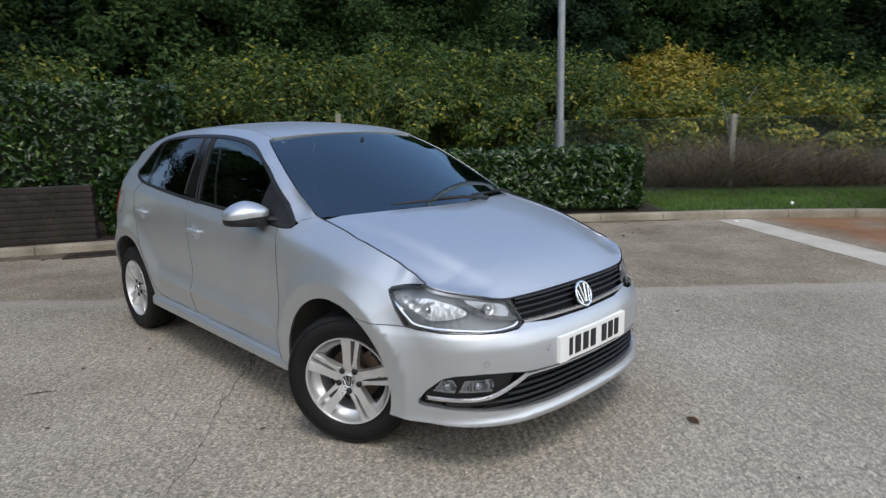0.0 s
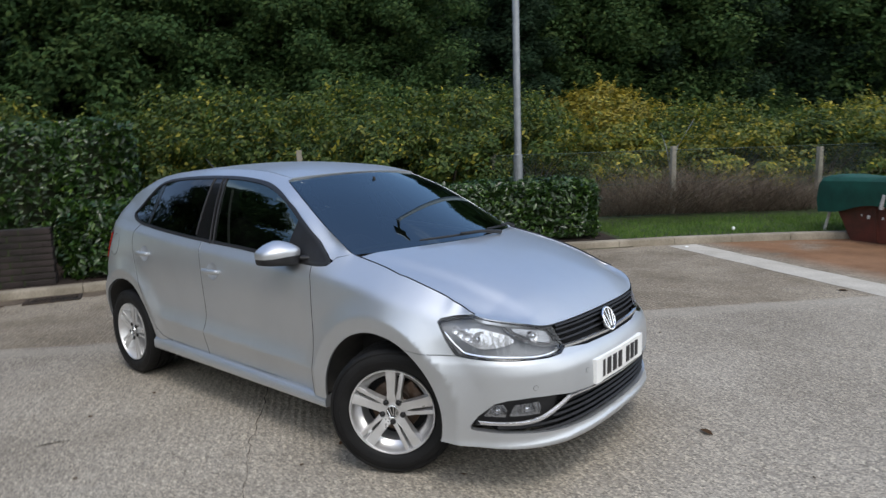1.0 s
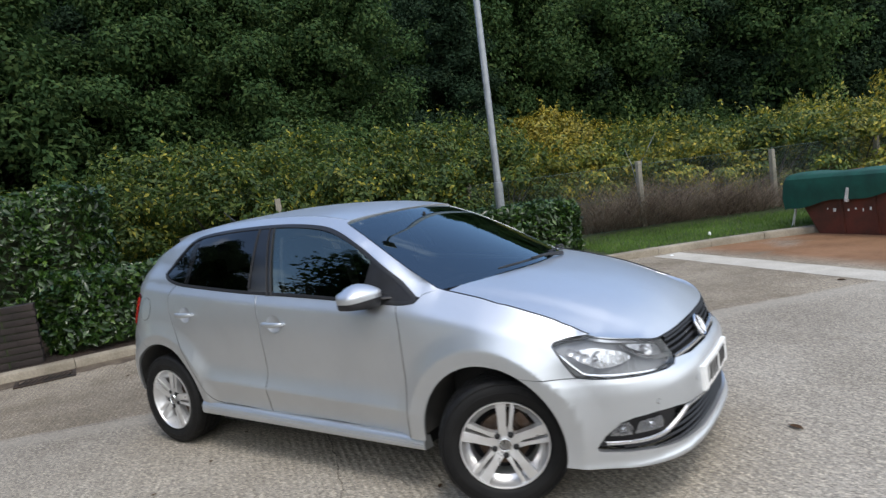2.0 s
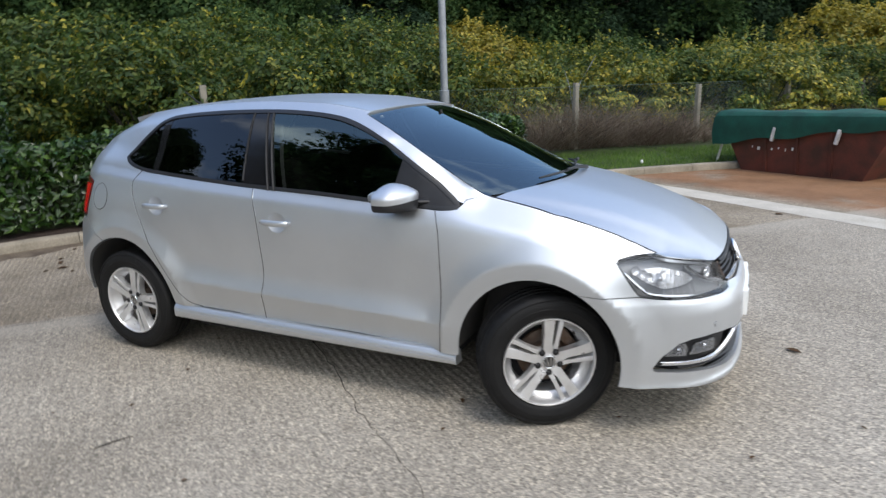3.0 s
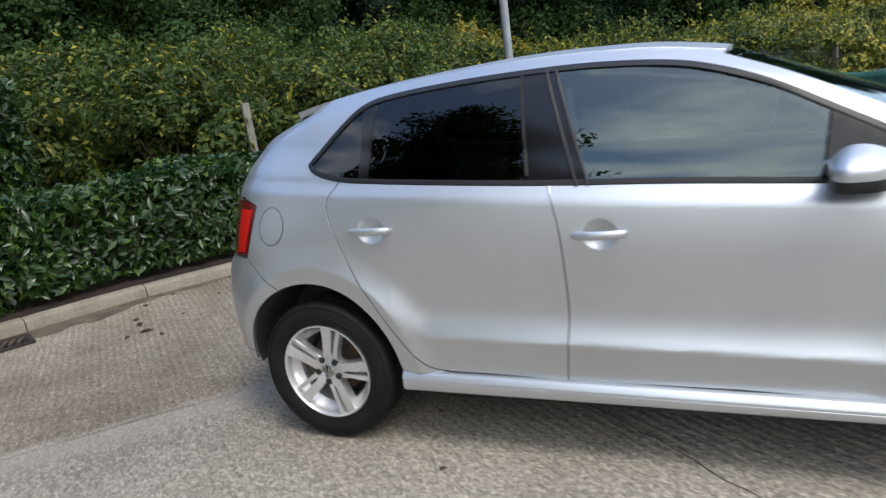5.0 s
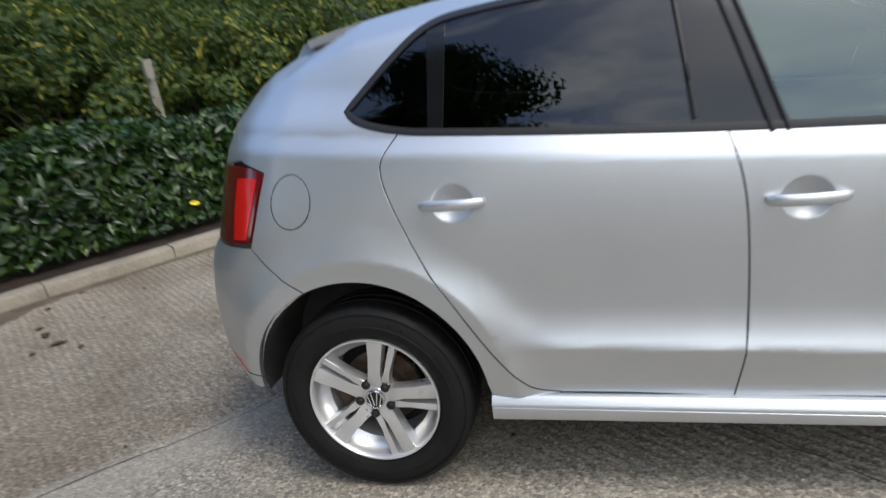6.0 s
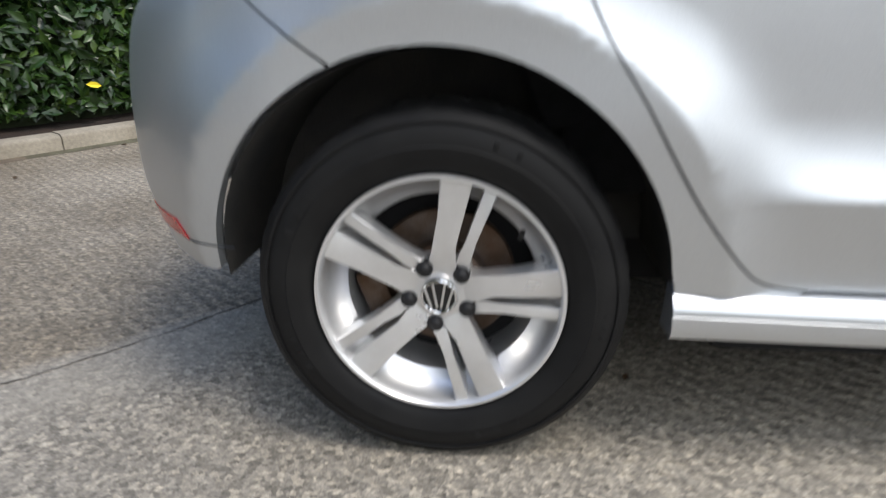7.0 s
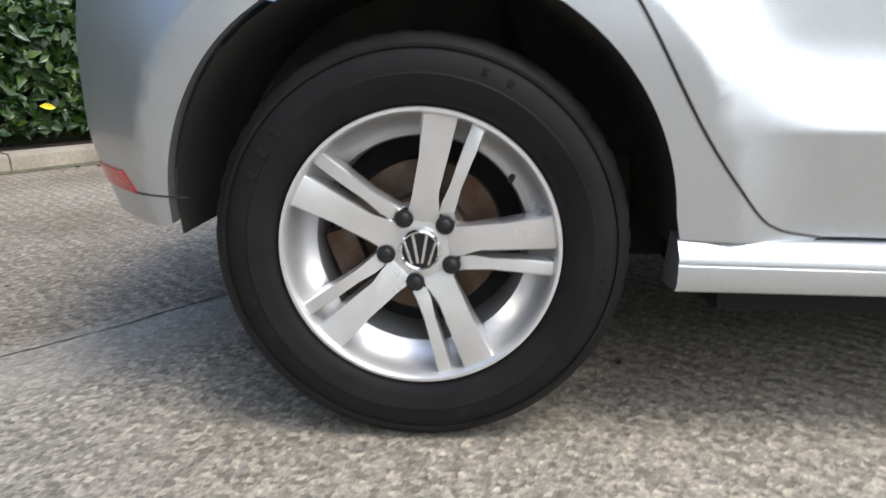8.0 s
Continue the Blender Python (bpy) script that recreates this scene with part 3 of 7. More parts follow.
def sheet(name, poly, place, normal, material, parent, label="", inset=0.0018, grid=(0.035, 0.03), rim=0.012, mirror=True, extra_u=(), extra_v=()):
    """A body panel: an outline in the surface's own coordinates, laid on the surface, with true normals and turned-in edges. Built for both flanks where mirror is set."""
    pts, faces, rims = cut_grid(shrink(poly, inset) if inset else poly, *grid, extra_u, extra_v)
    co = [place(a, c) for a, c in pts]
    no = [normal(a, c) for a, c in pts]
    fixed = []
    for f in faces:
        g = (co[f[1]] - co[f[0]]).cross(co[f[2]] - co[f[0]])
        fixed.append(f if g.dot(no[f[0]]) > 0 else f[::-1])
    made = []
    for side in (1, -1) if mirror else (1,):
        verts = [(p.x, p.y * side, p.z) for p in co]
        norms = [(q.x, q.y * side, q.z) for q in no]
        fs = [f if side == 1 else f[::-1] for f in fixed]
        loops = [norms[i] for f in fs for i in f]
        if rim:
            base = {}
            for a, c in rims:
                for i in (a, c):
                    if i not in base:
                        p, q = co[i], no[i]
                        base[i] = len(verts)
                        verts.append((p.x, p.y * side, p.z))
                        d = p - q * rim
                        verts.append((d.x, d.y * side, d.z))
                quad = [base[a], base[c], base[c] + 1, base[a] + 1]
                g = (Vector(verts[quad[1]]) - Vector(verts[quad[0]])).cross(Vector(verts[quad[3]]) - Vector(verts[quad[0]]))
                g = tuple(g.normalized()) if g.length > 0 else (0, 0, 1)
                fs.append(quad)
                loops += [g] * 4
        mesh = bpy.data.meshes.new(name)
        mesh.from_pydata(verts, [], fs)
        mesh.shade_smooth()
        mesh.normals_split_custom_set(loops)
        made.append(finish(name, mesh, material, parent[0 if side == 1 else 1] if isinstance(parent, tuple) else parent, label))
    return made


def flank(name, poly, material, parent, label="", off=0.0, **kw):
    return sheet(name, poly, lambda u, z: skin(u, z, off), skin_normal, material, parent, label, **kw)


def band(name, poly, width, material, parent, off=0.002, inner_off=-0.004, mirror=True):
    """A narrow strip that follows the inside of an outline on the body (window rubbers, lamp seals)."""
    a, c = poly, shrink(poly, width)
    made = []
    for side in (1, -1) if mirror else (1,):
        bm = bmesh.new()
        rows = []
        for (p, q) in zip(a, c):
            mid = ((p[0] + q[0]) / 2, (p[1] + q[1]) / 2)
            pts = [skin(*p, inner_off), skin(*p, off), skin(*mid, off + 0.001), skin(*q, off), skin(*q, inner_off)]
            rows.append([bm.verts.new((w.x, w.y * side, w.z)) for w in pts])
        for i in range(len(rows)):
            r, s = rows[i], rows[(i + 1) % len(rows)]
            for k in range(4):
                bm.faces.new((r[k], r[k + 1], s[k + 1], s[k]))
        made.append(part(name, bm, material, parent))
    return made


def mirror_of(ob, parent=None):
    """The same part on the other flank."""
    mesh = ob.data.copy()
    mesh.transform(ob.matrix_basis)
    mesh.transform(Matrix.Diagonal((1, -1, 1, 1)))
    mesh.flip_normals()
    return finish_copy(ob, mesh, parent or ob.parent)


def finish_copy(ob, mesh, parent):
    c = new(ob.name.split(".")[0], mesh)
    c.parent = parent
    if "label" in ob:
        c["label"] = ob["label"]
    return c


def arch(xa, a0, a1, n=26, r=ARCH_R, zc=0.315):
    """Points of a wheel arch's edge, by angle from straight ahead, upward."""
    out = []
    if xa < 0:
        xa, r = xa - 0.010, r + 0.011
    for i in range(n + 1):
        a = radians(a0 + (a1 - a0) * i / n)
        x, z = xa + r * math.cos(a), zc + r * math.sin(a) * 1.02
        out.append((x if abs(x) < 1.3 else ux(x, z), z))
    return out


def to_u(pts):
    return [(x if abs(x) < 1.3 else ux(x, z), z) for x, z in pts]


car = thing("car", "silver five-door hatchback with alloy wheels, parked on the concrete yard", "car")

# seam lines of the right flank, as (x, z)
DLO_TOP = curve([(-1.222, 1.137), (-1.08, 1.27), (-0.975, 1.342), (-0.85, 1.366), (-0.6, 1.379), (-0.35, 1.381), (-0.12, 1.374), (0.10, 1.352), (0.25, 1.318), (0.42, 1.25), (0.57, 1.165), (0.72, 1.075), (0.82, 1.005), (0.866, 0.968)], 5)
DLO_LOW = curve([(0.866, 0.968), (0.872, 0.955), (0.855, 0.944), (0.80, 0.937), (0.53, 0.951), (0.13, 0.979), (-0.255, 1.0), (-0.54, 1.021), (-0.92, 1.052), (-1.06, 1.068), (-1.17, 1.098), (-1.222, 1.137)], 5)
GAP_FRONT = curve([(0.765, 0.937), (0.79, 0.84), (0.80, 0.62), (0.80, 0.43), (0.785, 0.286)], 5)
GAP_B = curve([(-0.255, 1.0), (-0.222, 0.85), (-0.212, 0.60), (-0.222, 0.45), (-0.24, 0.311)], 5)
GAP_REAR = curve([(-1.06, 1.068), (-1.11, 0.99), (-1.08, 0.87), (-1.01, 0.71), (-0.945, 0.605), (-0.86, 0.465), (-0.785, 0.37), (-0.74, 0.338), (-0.68, 0.326)], 6)


def low_part(x0, x1):
    """The stretch of the window line between two places, in the order given."""
    got = [p for p in DLO_LOW[2:-2] if min(x0, x1) + 0.01 < p[0] < max(x0, x1) - 0.01]
    return got if x0 > x1 else got[::-1]


# doors, with a dished grip behind each handle
HANDLES = {"front_door": (-0.093, 0.838), "rear_door": (-0.922, 0.884)}


def dished(cx, cz):
    def depth(u, z):
        r = math.hypot((u - cx) / 0.056, (z - cz) / 0.050)
        return -0.021 * (1 - r * r) if r < 1 else 0.0

    def place(u, z):
        return skin(u, z, depth(u, z))

    def normal(u, z):
        e = 0.003
        if math.hypot((u - cx) / 0.06, (z - cz) / 0.054) > 1.05:
            return skin_normal(u, z)
        return (place(u + e, z) - place(u - e, z)).cross(place(u, z + e) - place(u, z - e)).normalized()

    return place, normal


front_poly = GAP_FRONT + [(0.3, 0.308)] + GAP_B[::-1] + low_part(-0.255, 0.765)
rear_poly = GAP_B + [(-0.5, 0.323)] + GAP_REAR[::-1] + low_part(-1.06, -0.255)
doors = {}
for name, poly in (("front_door", front_poly), ("rear_door", rear_poly)):
    hx, hz = HANDLES[name]
    place, normal = dished(hx, hz)
    doors[name] = sheet(name, poly, place, normal, PAINT, car, grid=(0.03, 0.011), extra_u=[hx - 0.0575 + 0.005 * i for i in range(24)], extra_v=[hz - 0.0525 + 0.005 * i for i in range(22)])
    for side, door in zip((1, -1), doors[name]):
        bm = bmesh.new()
        w = [skin(hx + dx, hz + 0.002, 0.0) for dx in (-0.09, -0.07, -0.03, 0.03, 0.07, 0.088)]
        rows = []
        for k, (p, out, hh, th) in enumerate(zip(w, (0.010, 0.022, 0.030, 0.030, 0.022, 0.010), (0.011, 0.0145, 0.015, 0.015, 0.0145, 0.009), (0.008, 0.010, 0.011, 0.011, 0.010, 0.008))):
            q = p + Vector((0, -out, 0))
            rows.append([bm.verts.new((q.x, (q.y + th * math.cos(a)) * side, q.z + hh * math.sin(a))) for a in (2 * math.pi * j / 14 for j in range(14))])
        for r, s in zip(rows, rows[1:]):
            for j in range(14):
                bm.faces.new((r[j], r[(j + 1) % 14], s[(j + 1) % 14], s[j]))
        bm.faces.new(rows[0]), bm.faces.new(rows[-1][::-1])
        handle = part("door_handle", bm, PAINT, door)
        handle.modifiers.new("round", "SUBSURF").levels = 1
        handle.modifiers["round"].render_levels = 1
        for dx in (-0.078, 0.076):
            bm = bmesh.new()
            p = skin(hx + dx, hz + 0.002, 0.004)
            box(bm, p.x, p.y * side, p.z, 0.022, 0.03, 0.016, 0.004)
            part("handle_mount", bm, PAINT, door)
        if name == "front_door":
            bm = bmesh.new()
            p = skin(hx - 0.083, hz + 0.001, 0.022)
            bmesh.ops.create_cone(bm, cap_ends=True, segments=16, radius1=0.006, radius2=0.005, depth=0.004, matrix=Matrix.Translation((p.x, p.y * side, p.z)) @ Matrix.Rotation(radians(90), 4, "X"))
            part("key_cylinder", bm, LAMP_GREY, door)

# rear quarter with the roof rail and both pillars, one pressing
ROOF_EDGE = [(x, roof_z(x) - 0.12 * roof_y(x) ** 2) for x in np.linspace(-1.40, 0.30, 26)]
quarter = (to_u([(-1.38, 0.661), (-1.45, 0.712), (-1.54, 0.79)]) + [(ux(-1.535, 0.80), 0.80)] + [(ux(-1.462, 1.0), 1.0), (ux(-1.55, 1.03), 1.03)]
           + [(ux(-1.585, 1.10), 1.10), (ux(-1.55, 1.20), 1.20), (ux(-1.485, 1.30), 1.30), (ux(-1.44, 1.345), 1.345)]
           + to_u([(x, z) for x, z in ROOF_EDGE]) + SCREEN_EDGE + [(0.89, 0.978), (0.884, 0.965)] + DLO_TOP[::-1][1:] + DLO_LOW[::-1][1:11]
           + GAP_REAR[1:] + [(-0.69, 0.318), (-0.875, 0.322)] + arch(-WHEEL_X, 3, 112, 30)[1:])
flank("rear_quarter", quarter, PAINT, car, grid=(0.018, 0.014))

# dark depth of the door gaps
for line in (GAP_FRONT, GAP_B, GAP_REAR):
    bm = bmesh.new()
    tube(bm, [skin(x, z, -0.0006) for x, z in line], 0.0023, 6)
    mirror_of(part("door_gap", bm, RUBBER_TRIM, car))

# rolled edges of the panels along the door gaps
for line, dx in ((GAP_REAR[2:-8], -0.0035), (GAP_B[:14], 0.0035)):
    bm = bmesh.new()
    tube(bm, [skin(x + dx, z, -0.0008) for x, z in line], 0.0016, 6)
    mirror_of(part("panel_edge", bm, PAINT, car))

# front wing
wing = (GAP_FRONT[::-1] + [(0.80, 0.937), (0.862, 0.943), (0.884, 0.965), (0.89, 0.978), (0.965, 0.998)]
        + to_u([(x, shut_z(x)) for x in np.linspace(1.0, 1.69, 14)]) + to_u([(1.60, 0.779), (1.555, 0.768), (1.548, 0.755), (1.562, 0.735), (1.60, 0.68), (1.642, 0.623)])
        + to_u([(1.5, 0.621)]) + arch(WHEEL_X, 60, 184, 30) + [(0.865, 0.285)])
flank("front_wing", wing, PAINT, car, grid=(0.018, 0.011))


# bonnet
def bonnet_base(x, y):
    zc = smooth_interp(x, (0.9, 1.15, 1.4, 1.6, 1.75, 1.85, 1.92, 1.97), (1.045, 1.012, 0.962, 0.905, 0.850, 0.802, 0.757, 0.715))
    drop = zc - min(shut_z(min(x, 1.72)), zc - 0.02)
    a = abs(y)
    ac = 0.42 + 0.17 * (1.9 - x) / 0.85
    rise = 0.013 * (1 - step(ac - 0.012, ac + 0.075, a)) * step(1.97, 1.6, x)
    return zc - 0.012 * step(1.97, 1.6, x) - drop * (a / max(shut_y(min(x, 1.7)), 0.3)) ** 2.6 + rise


def bonnet_z(x, y):
    """The bonnet's height; its front edge is drawn down to the lamps and the grille."""
    a = abs(y)
    xe = float(np.interp(a, EDGE[:, 1], EDGE[:, 0]))
    err = float(np.interp(a, EDGE[:, 1], EDGE[:, 2]))
    return bonnet_base(x, y) + err * math.exp(-(max(xe - x, 0.0) / 0.13) ** 2)


def bonnet(x, y):
    return Vector((x, y, bonnet_z(x, y)))


def bonnet_normal(x, y):
    e = 0.004
    return Vector((-(bonnet_z(x + e, y) - bonnet_z(x - e, y)) / (2 * e), -(bonnet_z(x, y + e) - bonnet_z(x, y - e)) / (2 * e), 1)).normalized()


def nose_top(u):
    """Height at which the nose meets the bonnet's edge."""
    return smooth_interp(u, (U_SHUT, (U_SHUT + U_CORNER) / 2, U_CORNER, U_NOSE), (0.785, 0.752, 0.715, 0.716))


U_SHUT, U_CORNER = ux(1.69, 0.787), uy(0.424, 0.71)
nose_line = [(u, nose_top(u)) for u in np.linspace(U_SHUT, U_NOSE, 30)]
EDGE = np.array([(p.x, -p.y, p.z - bonnet_base(p.x, p.y)) for p in (skin0(u, z) for u, z in nose_line[::-1])])
half_edge = [(p.x - 0.004, p.y) for p in (skin0(u, z) for u, z in nose_line)]
half_edge[-1] = (half_edge[-1][0], 0.0)
side_edge = [(x, -shut_y(x) + 0.002) for x in np.linspace(0.985, 1.675, 14)]
rear_edge = [(1.19 - 0.205 * (y / 0.68) ** 2, y) for y in np.linspace(0.0, -0.67, 12)]
half_plan = rear_edge + side_edge + half_edge
full_plan = half_plan[:-1] + [half_plan[-1]] + [(x, -y) for x, y in half_plan[:-1][::-1]][:-1]
sheet("bonnet", full_plan, bonnet, bonnet_normal, PAINT, car, mirror=False, grid=(0.03, 0.03), rim=0.02)


# dark gap between bonnet and wings
bm = bmesh.new()
tube(bm, [skin(q[0], q[1], 0.0004) + Vector((0, 0.0015, 0)) for q in to_u([(x, shut_z(x)) for x in np.linspace(0.985, 1.69, 26)])], 0.0030, 6)
mirror_of(part("bonnet_gap", bm, RUBBER_TRIM, car))


# roof
def roof(x, y):
    return Vector((x, y, roof_z(x) - 0.12 * y * y))


def roof_normal(x, y):
    e = 0.01
    return Vector((-(roof_z(x + e) - roof_z(x - e)) / (2 * e), 0.24 * y, 1)).normalized()


roof_half = [(0.338 - 0.16 * y * y, y) for y in np.linspace(0, -0.5, 10)] + [(x, -roof_y(x)) for x in np.linspace(0.285, -1.40, 22)] + [(-1.425, -0.38), (-1.465, -0.2), (-1.475, 0)]
roof_plan = roof_half + [(x, -y) for x, y in roof_half[1:-1][::-1]]
sheet("roof", roof_plan, roof, roof_normal, PAINT, car, mirror=False, grid=(0.06, 0.06), rim=0.025)


# windscreen
def screen(a, t):
    e = curve_at(SCREEN_EDGE, t)
    p = skin0(e[0], e[1])
    xc, zc = 0.345 + (1.19 - 0.345) * t, 1.374 + (1.008 - 1.374) * t + 0.004 * 4 * t * (1 - t)
    k = 1 - a * a
    return Vector((p.x + (xc - p.x) * k + 0.004, p.y * -a, p.z + (zc - p.z) * k - 0.004))


def curve_at(line, t):
    f = min(max(t, 0.0), 1.0) * (len(line) - 1)
    i = min(int(f), len(line) - 2)
    w = f - i
    return tuple(line[i][k] * (1 - w) + line[i + 1][k] * w for k in range(2))


def screen_normal(a, t):
    e = 0.01
    n = (screen(a + e, t) - screen(a - e, t)).cross(screen(a, min(t + e, 1)) - screen(a, max(t - e, 0))).normalized()
    return n if n.z > 0 else -n


sheet("windscreen", [(-0.995, 0.0), (0.995, 0.0), (0.995, 1.0), (-0.995, 1.0)], screen, screen_normal, GLASS_SCREEN, car, mirror=False, inset=0, grid=(0.08, 0.05), rim=0)[0].visible_shadow = False
bm = bmesh.new()
border = [(-1, 0), (1, 0), (1, 1), (-1, 1)]
for (a0, t0), (a1, t1), (b0, s0), (b1, s1) in zip(border, border[1:] + border[:1], [(-0.955, 0.05), (0.955, 0.05), (0.955, 0.93), (-0.955, 0.93)], [(0.955, 0.05), (0.955, 0.93), (-0.955, 0.93), (-0.955, 0.05)]):
    prev = None
    for k in range(17):
        f = k / 16
        p = screen(a0 + (a1 - a0) * f, t0 + (t1 - t0) * f) + Vector((-0.003, 0, -0.003))
        q = screen(b0 + (b1 - b0) * f, s0 + (s1 - s0) * f) + Vector((-0.003, 0, -0.003))
        row = (bm.verts.new(p), bm.verts.new(q))
        if prev:
            bm.faces.new((prev[0], row[0], row[1], prev[1]))
        prev = row
part("windscreen_border", bm, GLOSS_BLACK, car)
bm = bmesh.new()
rows = []
for k in range(25):
    a = -1 + k / 12
    p = screen(a, 1.0)
    y = p.y
    xb = 1.19 - 0.205 * (y / 0.68) ** 2
    rows.append([bm.verts.new((p.x - 0.01, y, p.z - 0.012)), bm.verts.new((p.x + 0.02, y, p.z - 0.012)), bm.verts.new((xb + 0.06, y, bonnet_z(xb, y) - 0.03))])
for r, s in zip(rows, rows[1:]):
    bm.faces.new((r[0], r[1], s[1], s[0])), bm.faces.new((r[1], r[2], s[2], s[1]))
part("scuttle_panel", bm, BLACK_PLASTIC, car)
for a0, a1, pivot in ((-0.52, 0.32, 0.36), (0.26, 0.90, 0.90)):
    bm = bmesh.new()
    tube(bm, [screen(a0 + (a1 - a0) * k / 10, 0.955 + 0.02 * k / 10) + Vector((0.012, 0, 0.016)) for k in range(11)], [0.004] + [0.0065] * 9 + [0.004], 6)
    tube(bm, [screen(a0 + (a1 - a0) * 0.45, 0.965) + Vector((0.02, 0, 0.026)), screen((a0 + a1) / 2 + 0.2 * (a1 - a0), 0.985) + Vector((0.03, 0, 0.03)), screen(pivot, 1.0) + Vector((0.04, 0, 0.012))], [0.005, 0.009, 0.012], 8)
    part("wiper", bm, BLACK_PLASTIC, car)
bm = bmesh.new()
p = screen(-0.86, 0.055)
box(bm, p.x - 0.006, p.y, p.z - 0.006, 0.012, 0.028, 0.012, 0.002)
part("screen_sticker", bm, PLATE, car, "small white sticker behind the glass")

# side glass, in its black surround
DLO = DLO_TOP[:-1] + DLO_LOW[:-1]
band("window_rubber", DLO, 0.017, RUBBER_TRIM, car)


def pane_poly(a_low, a_top, c_low, c_top):
    inner = shrink(DLO, 0.014)
    top, low = inner[:len(DLO_TOP) - 1], inner[len(DLO_TOP) - 1:]

    def side_of(p, lo, hi):
        t = (p[1] - 0.98) / 0.39
        return p[0] - (lo + (hi - lo) * t)

    def crossing(line, lo, hi):
        for p, q in zip(line, line[1:]):
            s, t = side_of(p, lo, hi), side_of(q, lo, hi)
            if s * t <= 0 and s != t:
                w = s / (s - t)
                return (p[0] + (q[0] - p[0]) * w, p[1] + (q[1] - p[1]) * w)
        return None

    out = []
    if a_low is not None:
        out.append(crossing(top, a_low, a_top))
    out += [p for p in top if (a_low is None or side_of(p, a_low, a_top) > 0) and (c_low is None or side_of(p, c_low, c_top) < 0)]
    if c_low is not None:
        out += [crossing(top, c_low, c_top), crossing(low, c_low, c_top)]
    out += [p for p in low if (a_low is None or side_of(p, a_low, a_top) > 0) and (c_low is None or side_of(p, c_low, c_top) < 0)]
    if a_low is not None:
        out.append(crossing(low, a_low, a_top))
    return out


def glass_normal(u, z):
    """The evened-out slope of the side glass."""
    e = 0.035
    return (skin0(u + e, z) - skin0(u - e, z)).cross(skin0(u, min(z + e, 1.36)) - skin0(u, min(z + e, 1.36) - 2 * e)).normalized()


for name, spans, material, off in (("quarter_window", (None, None, -0.975, -0.975), GLASS_REAR, -0.004), ("rear_side_window", (-0.945, -0.93, -0.325, -0.355), GLASS_REAR, -0.004),
                                   ("front_side_window", (-0.125, -0.235, 0.53, 0.60), GLASS_FRONT, -0.004)):
    for pane in sheet(name, pane_poly(*spans), lambda u, z, off=off: skin0(u, z) + glass_normal(u, z) * off, glass_normal, material, car, inset=0, rim=0, grid=(0.025, 0.025)):
        pane.visible_shadow = False
flank("window_divider", pane_poly(-0.979, -0.979, -0.941, -0.926), GLOSS_BLACK, car, off=-0.002, inset=0, rim=0.01)
flank("centre_pillar", pane_poly(-0.329, -0.359, -0.121, -0.231), GLOSS_BLACK, car, off=-0.001, inset=0, rim=0.01)
for lo, hi in ((-0.325, -0.355), (-0.16, -0.268), (-0.125, -0.235)):
    bm = bmesh.new()
    tube(bm, [skin(lo + (hi - lo) * k / 8, 0.99 + 0.045 * (lo < -0.3) + (0.375 - 0.045 * (lo < -0.3)) * k / 8, 0.001) for k in range(9)], 0.006, 6)
    strip_ob = part("window_seal", bm, BLACK_PLASTIC, car)
    mirror_of(strip_ob)
flank("mirror_sail", pane_poly(0.535, 0.605, None, None), BLACK_PLASTIC, car, off=-0.001, inset=0, rim=0.01)

# sill
bm = bmesh.new()
rows = []
for k in range(25):
    x = -0.877 + (0.866 + 0.877) * k / 24
    zt = 0.322 - 0.032 * (x + 0.87) / 1.74
    rows.append([bm.verts.new((x, -y, zt + dz * (1 - 0.2 * k / 24 * (dz < -0.05)))) for y, dz in ((0.78, 0.006), (0.812, 0.002), (0.820, -0.003), (0.8295, -0.017), (0.8320, -0.022), (0.8320, -0.0280), (0.8288, -0.0295), (0.8315, -0.0320), (0.8320, -0.058), (0.826, -0.070), (0.76, -0.076))])
for r, s in zip(rows, rows[1:]):
    for a in range(len(r) - 1):
        bm.faces.new((r[a], r[a + 1], s[a + 1], s[a]))
bm.faces.new(rows[0][::-1]), bm.faces.new(rows[-1])
sill = part("sill", bm, PAINT, car)
mirror_of(sill)

# front bumper with its wide lower opening
LAMP_LOW = [(ux(1.642, 0.622), 0.622), (ux(1.70, 0.613), 0.613), (uy(0.62, 0.602), 0.602), (uy(0.50, 0.598), 0.598), (uy(0.43, 0.602), 0.602), (uy(0.388, 0.617), 0.617)]
OPEN_TOP = [(U_NOSE + 0.002, 0.418), (uy(0.25, 0.42), 0.42), (uy(0.42, 0.428), 0.428), (uy(0.50, 0.440), 0.440), (uy(0.60, 0.446), 0.446), (uy(0.675, 0.440), 0.440), (uy(0.705, 0.425), 0.425), (uy(0.735, 0.37), 0.37), (uy(0.752, 0.325), 0.325), (uy(0.750, 0.312), 0.312)]
OPEN_LOW = [(uy(0.74, 0.306), 0.306), (uy(0.65, 0.296), 0.296), (uy(0.5, 0.280), 0.280), (uy(0.3, 0.270), 0.270), (U_NOSE + 0.002, 0.268)]
bumper = (arch(WHEEL_X, -12, 60, 20) + to_u([(1.5, 0.621)]) + LAMP_LOW + [(uy(0.25, 0.604), 0.604), (U_NOSE + 0.002, 0.60)] + OPEN_TOP + OPEN_LOW
          + [(U_NOSE + 0.002, 0.212)] + [(uy(y, z), z) for y, z in ((0.3, 0.213), (0.5, 0.219), (0.66, 0.228), (0.76, 0.234))])
flank("front_bumper", bumper, PAINT, car, grid=(0.025, 0.015), inset=0.0016, rim=0.03)
opening = OPEN_TOP + OPEN_LOW
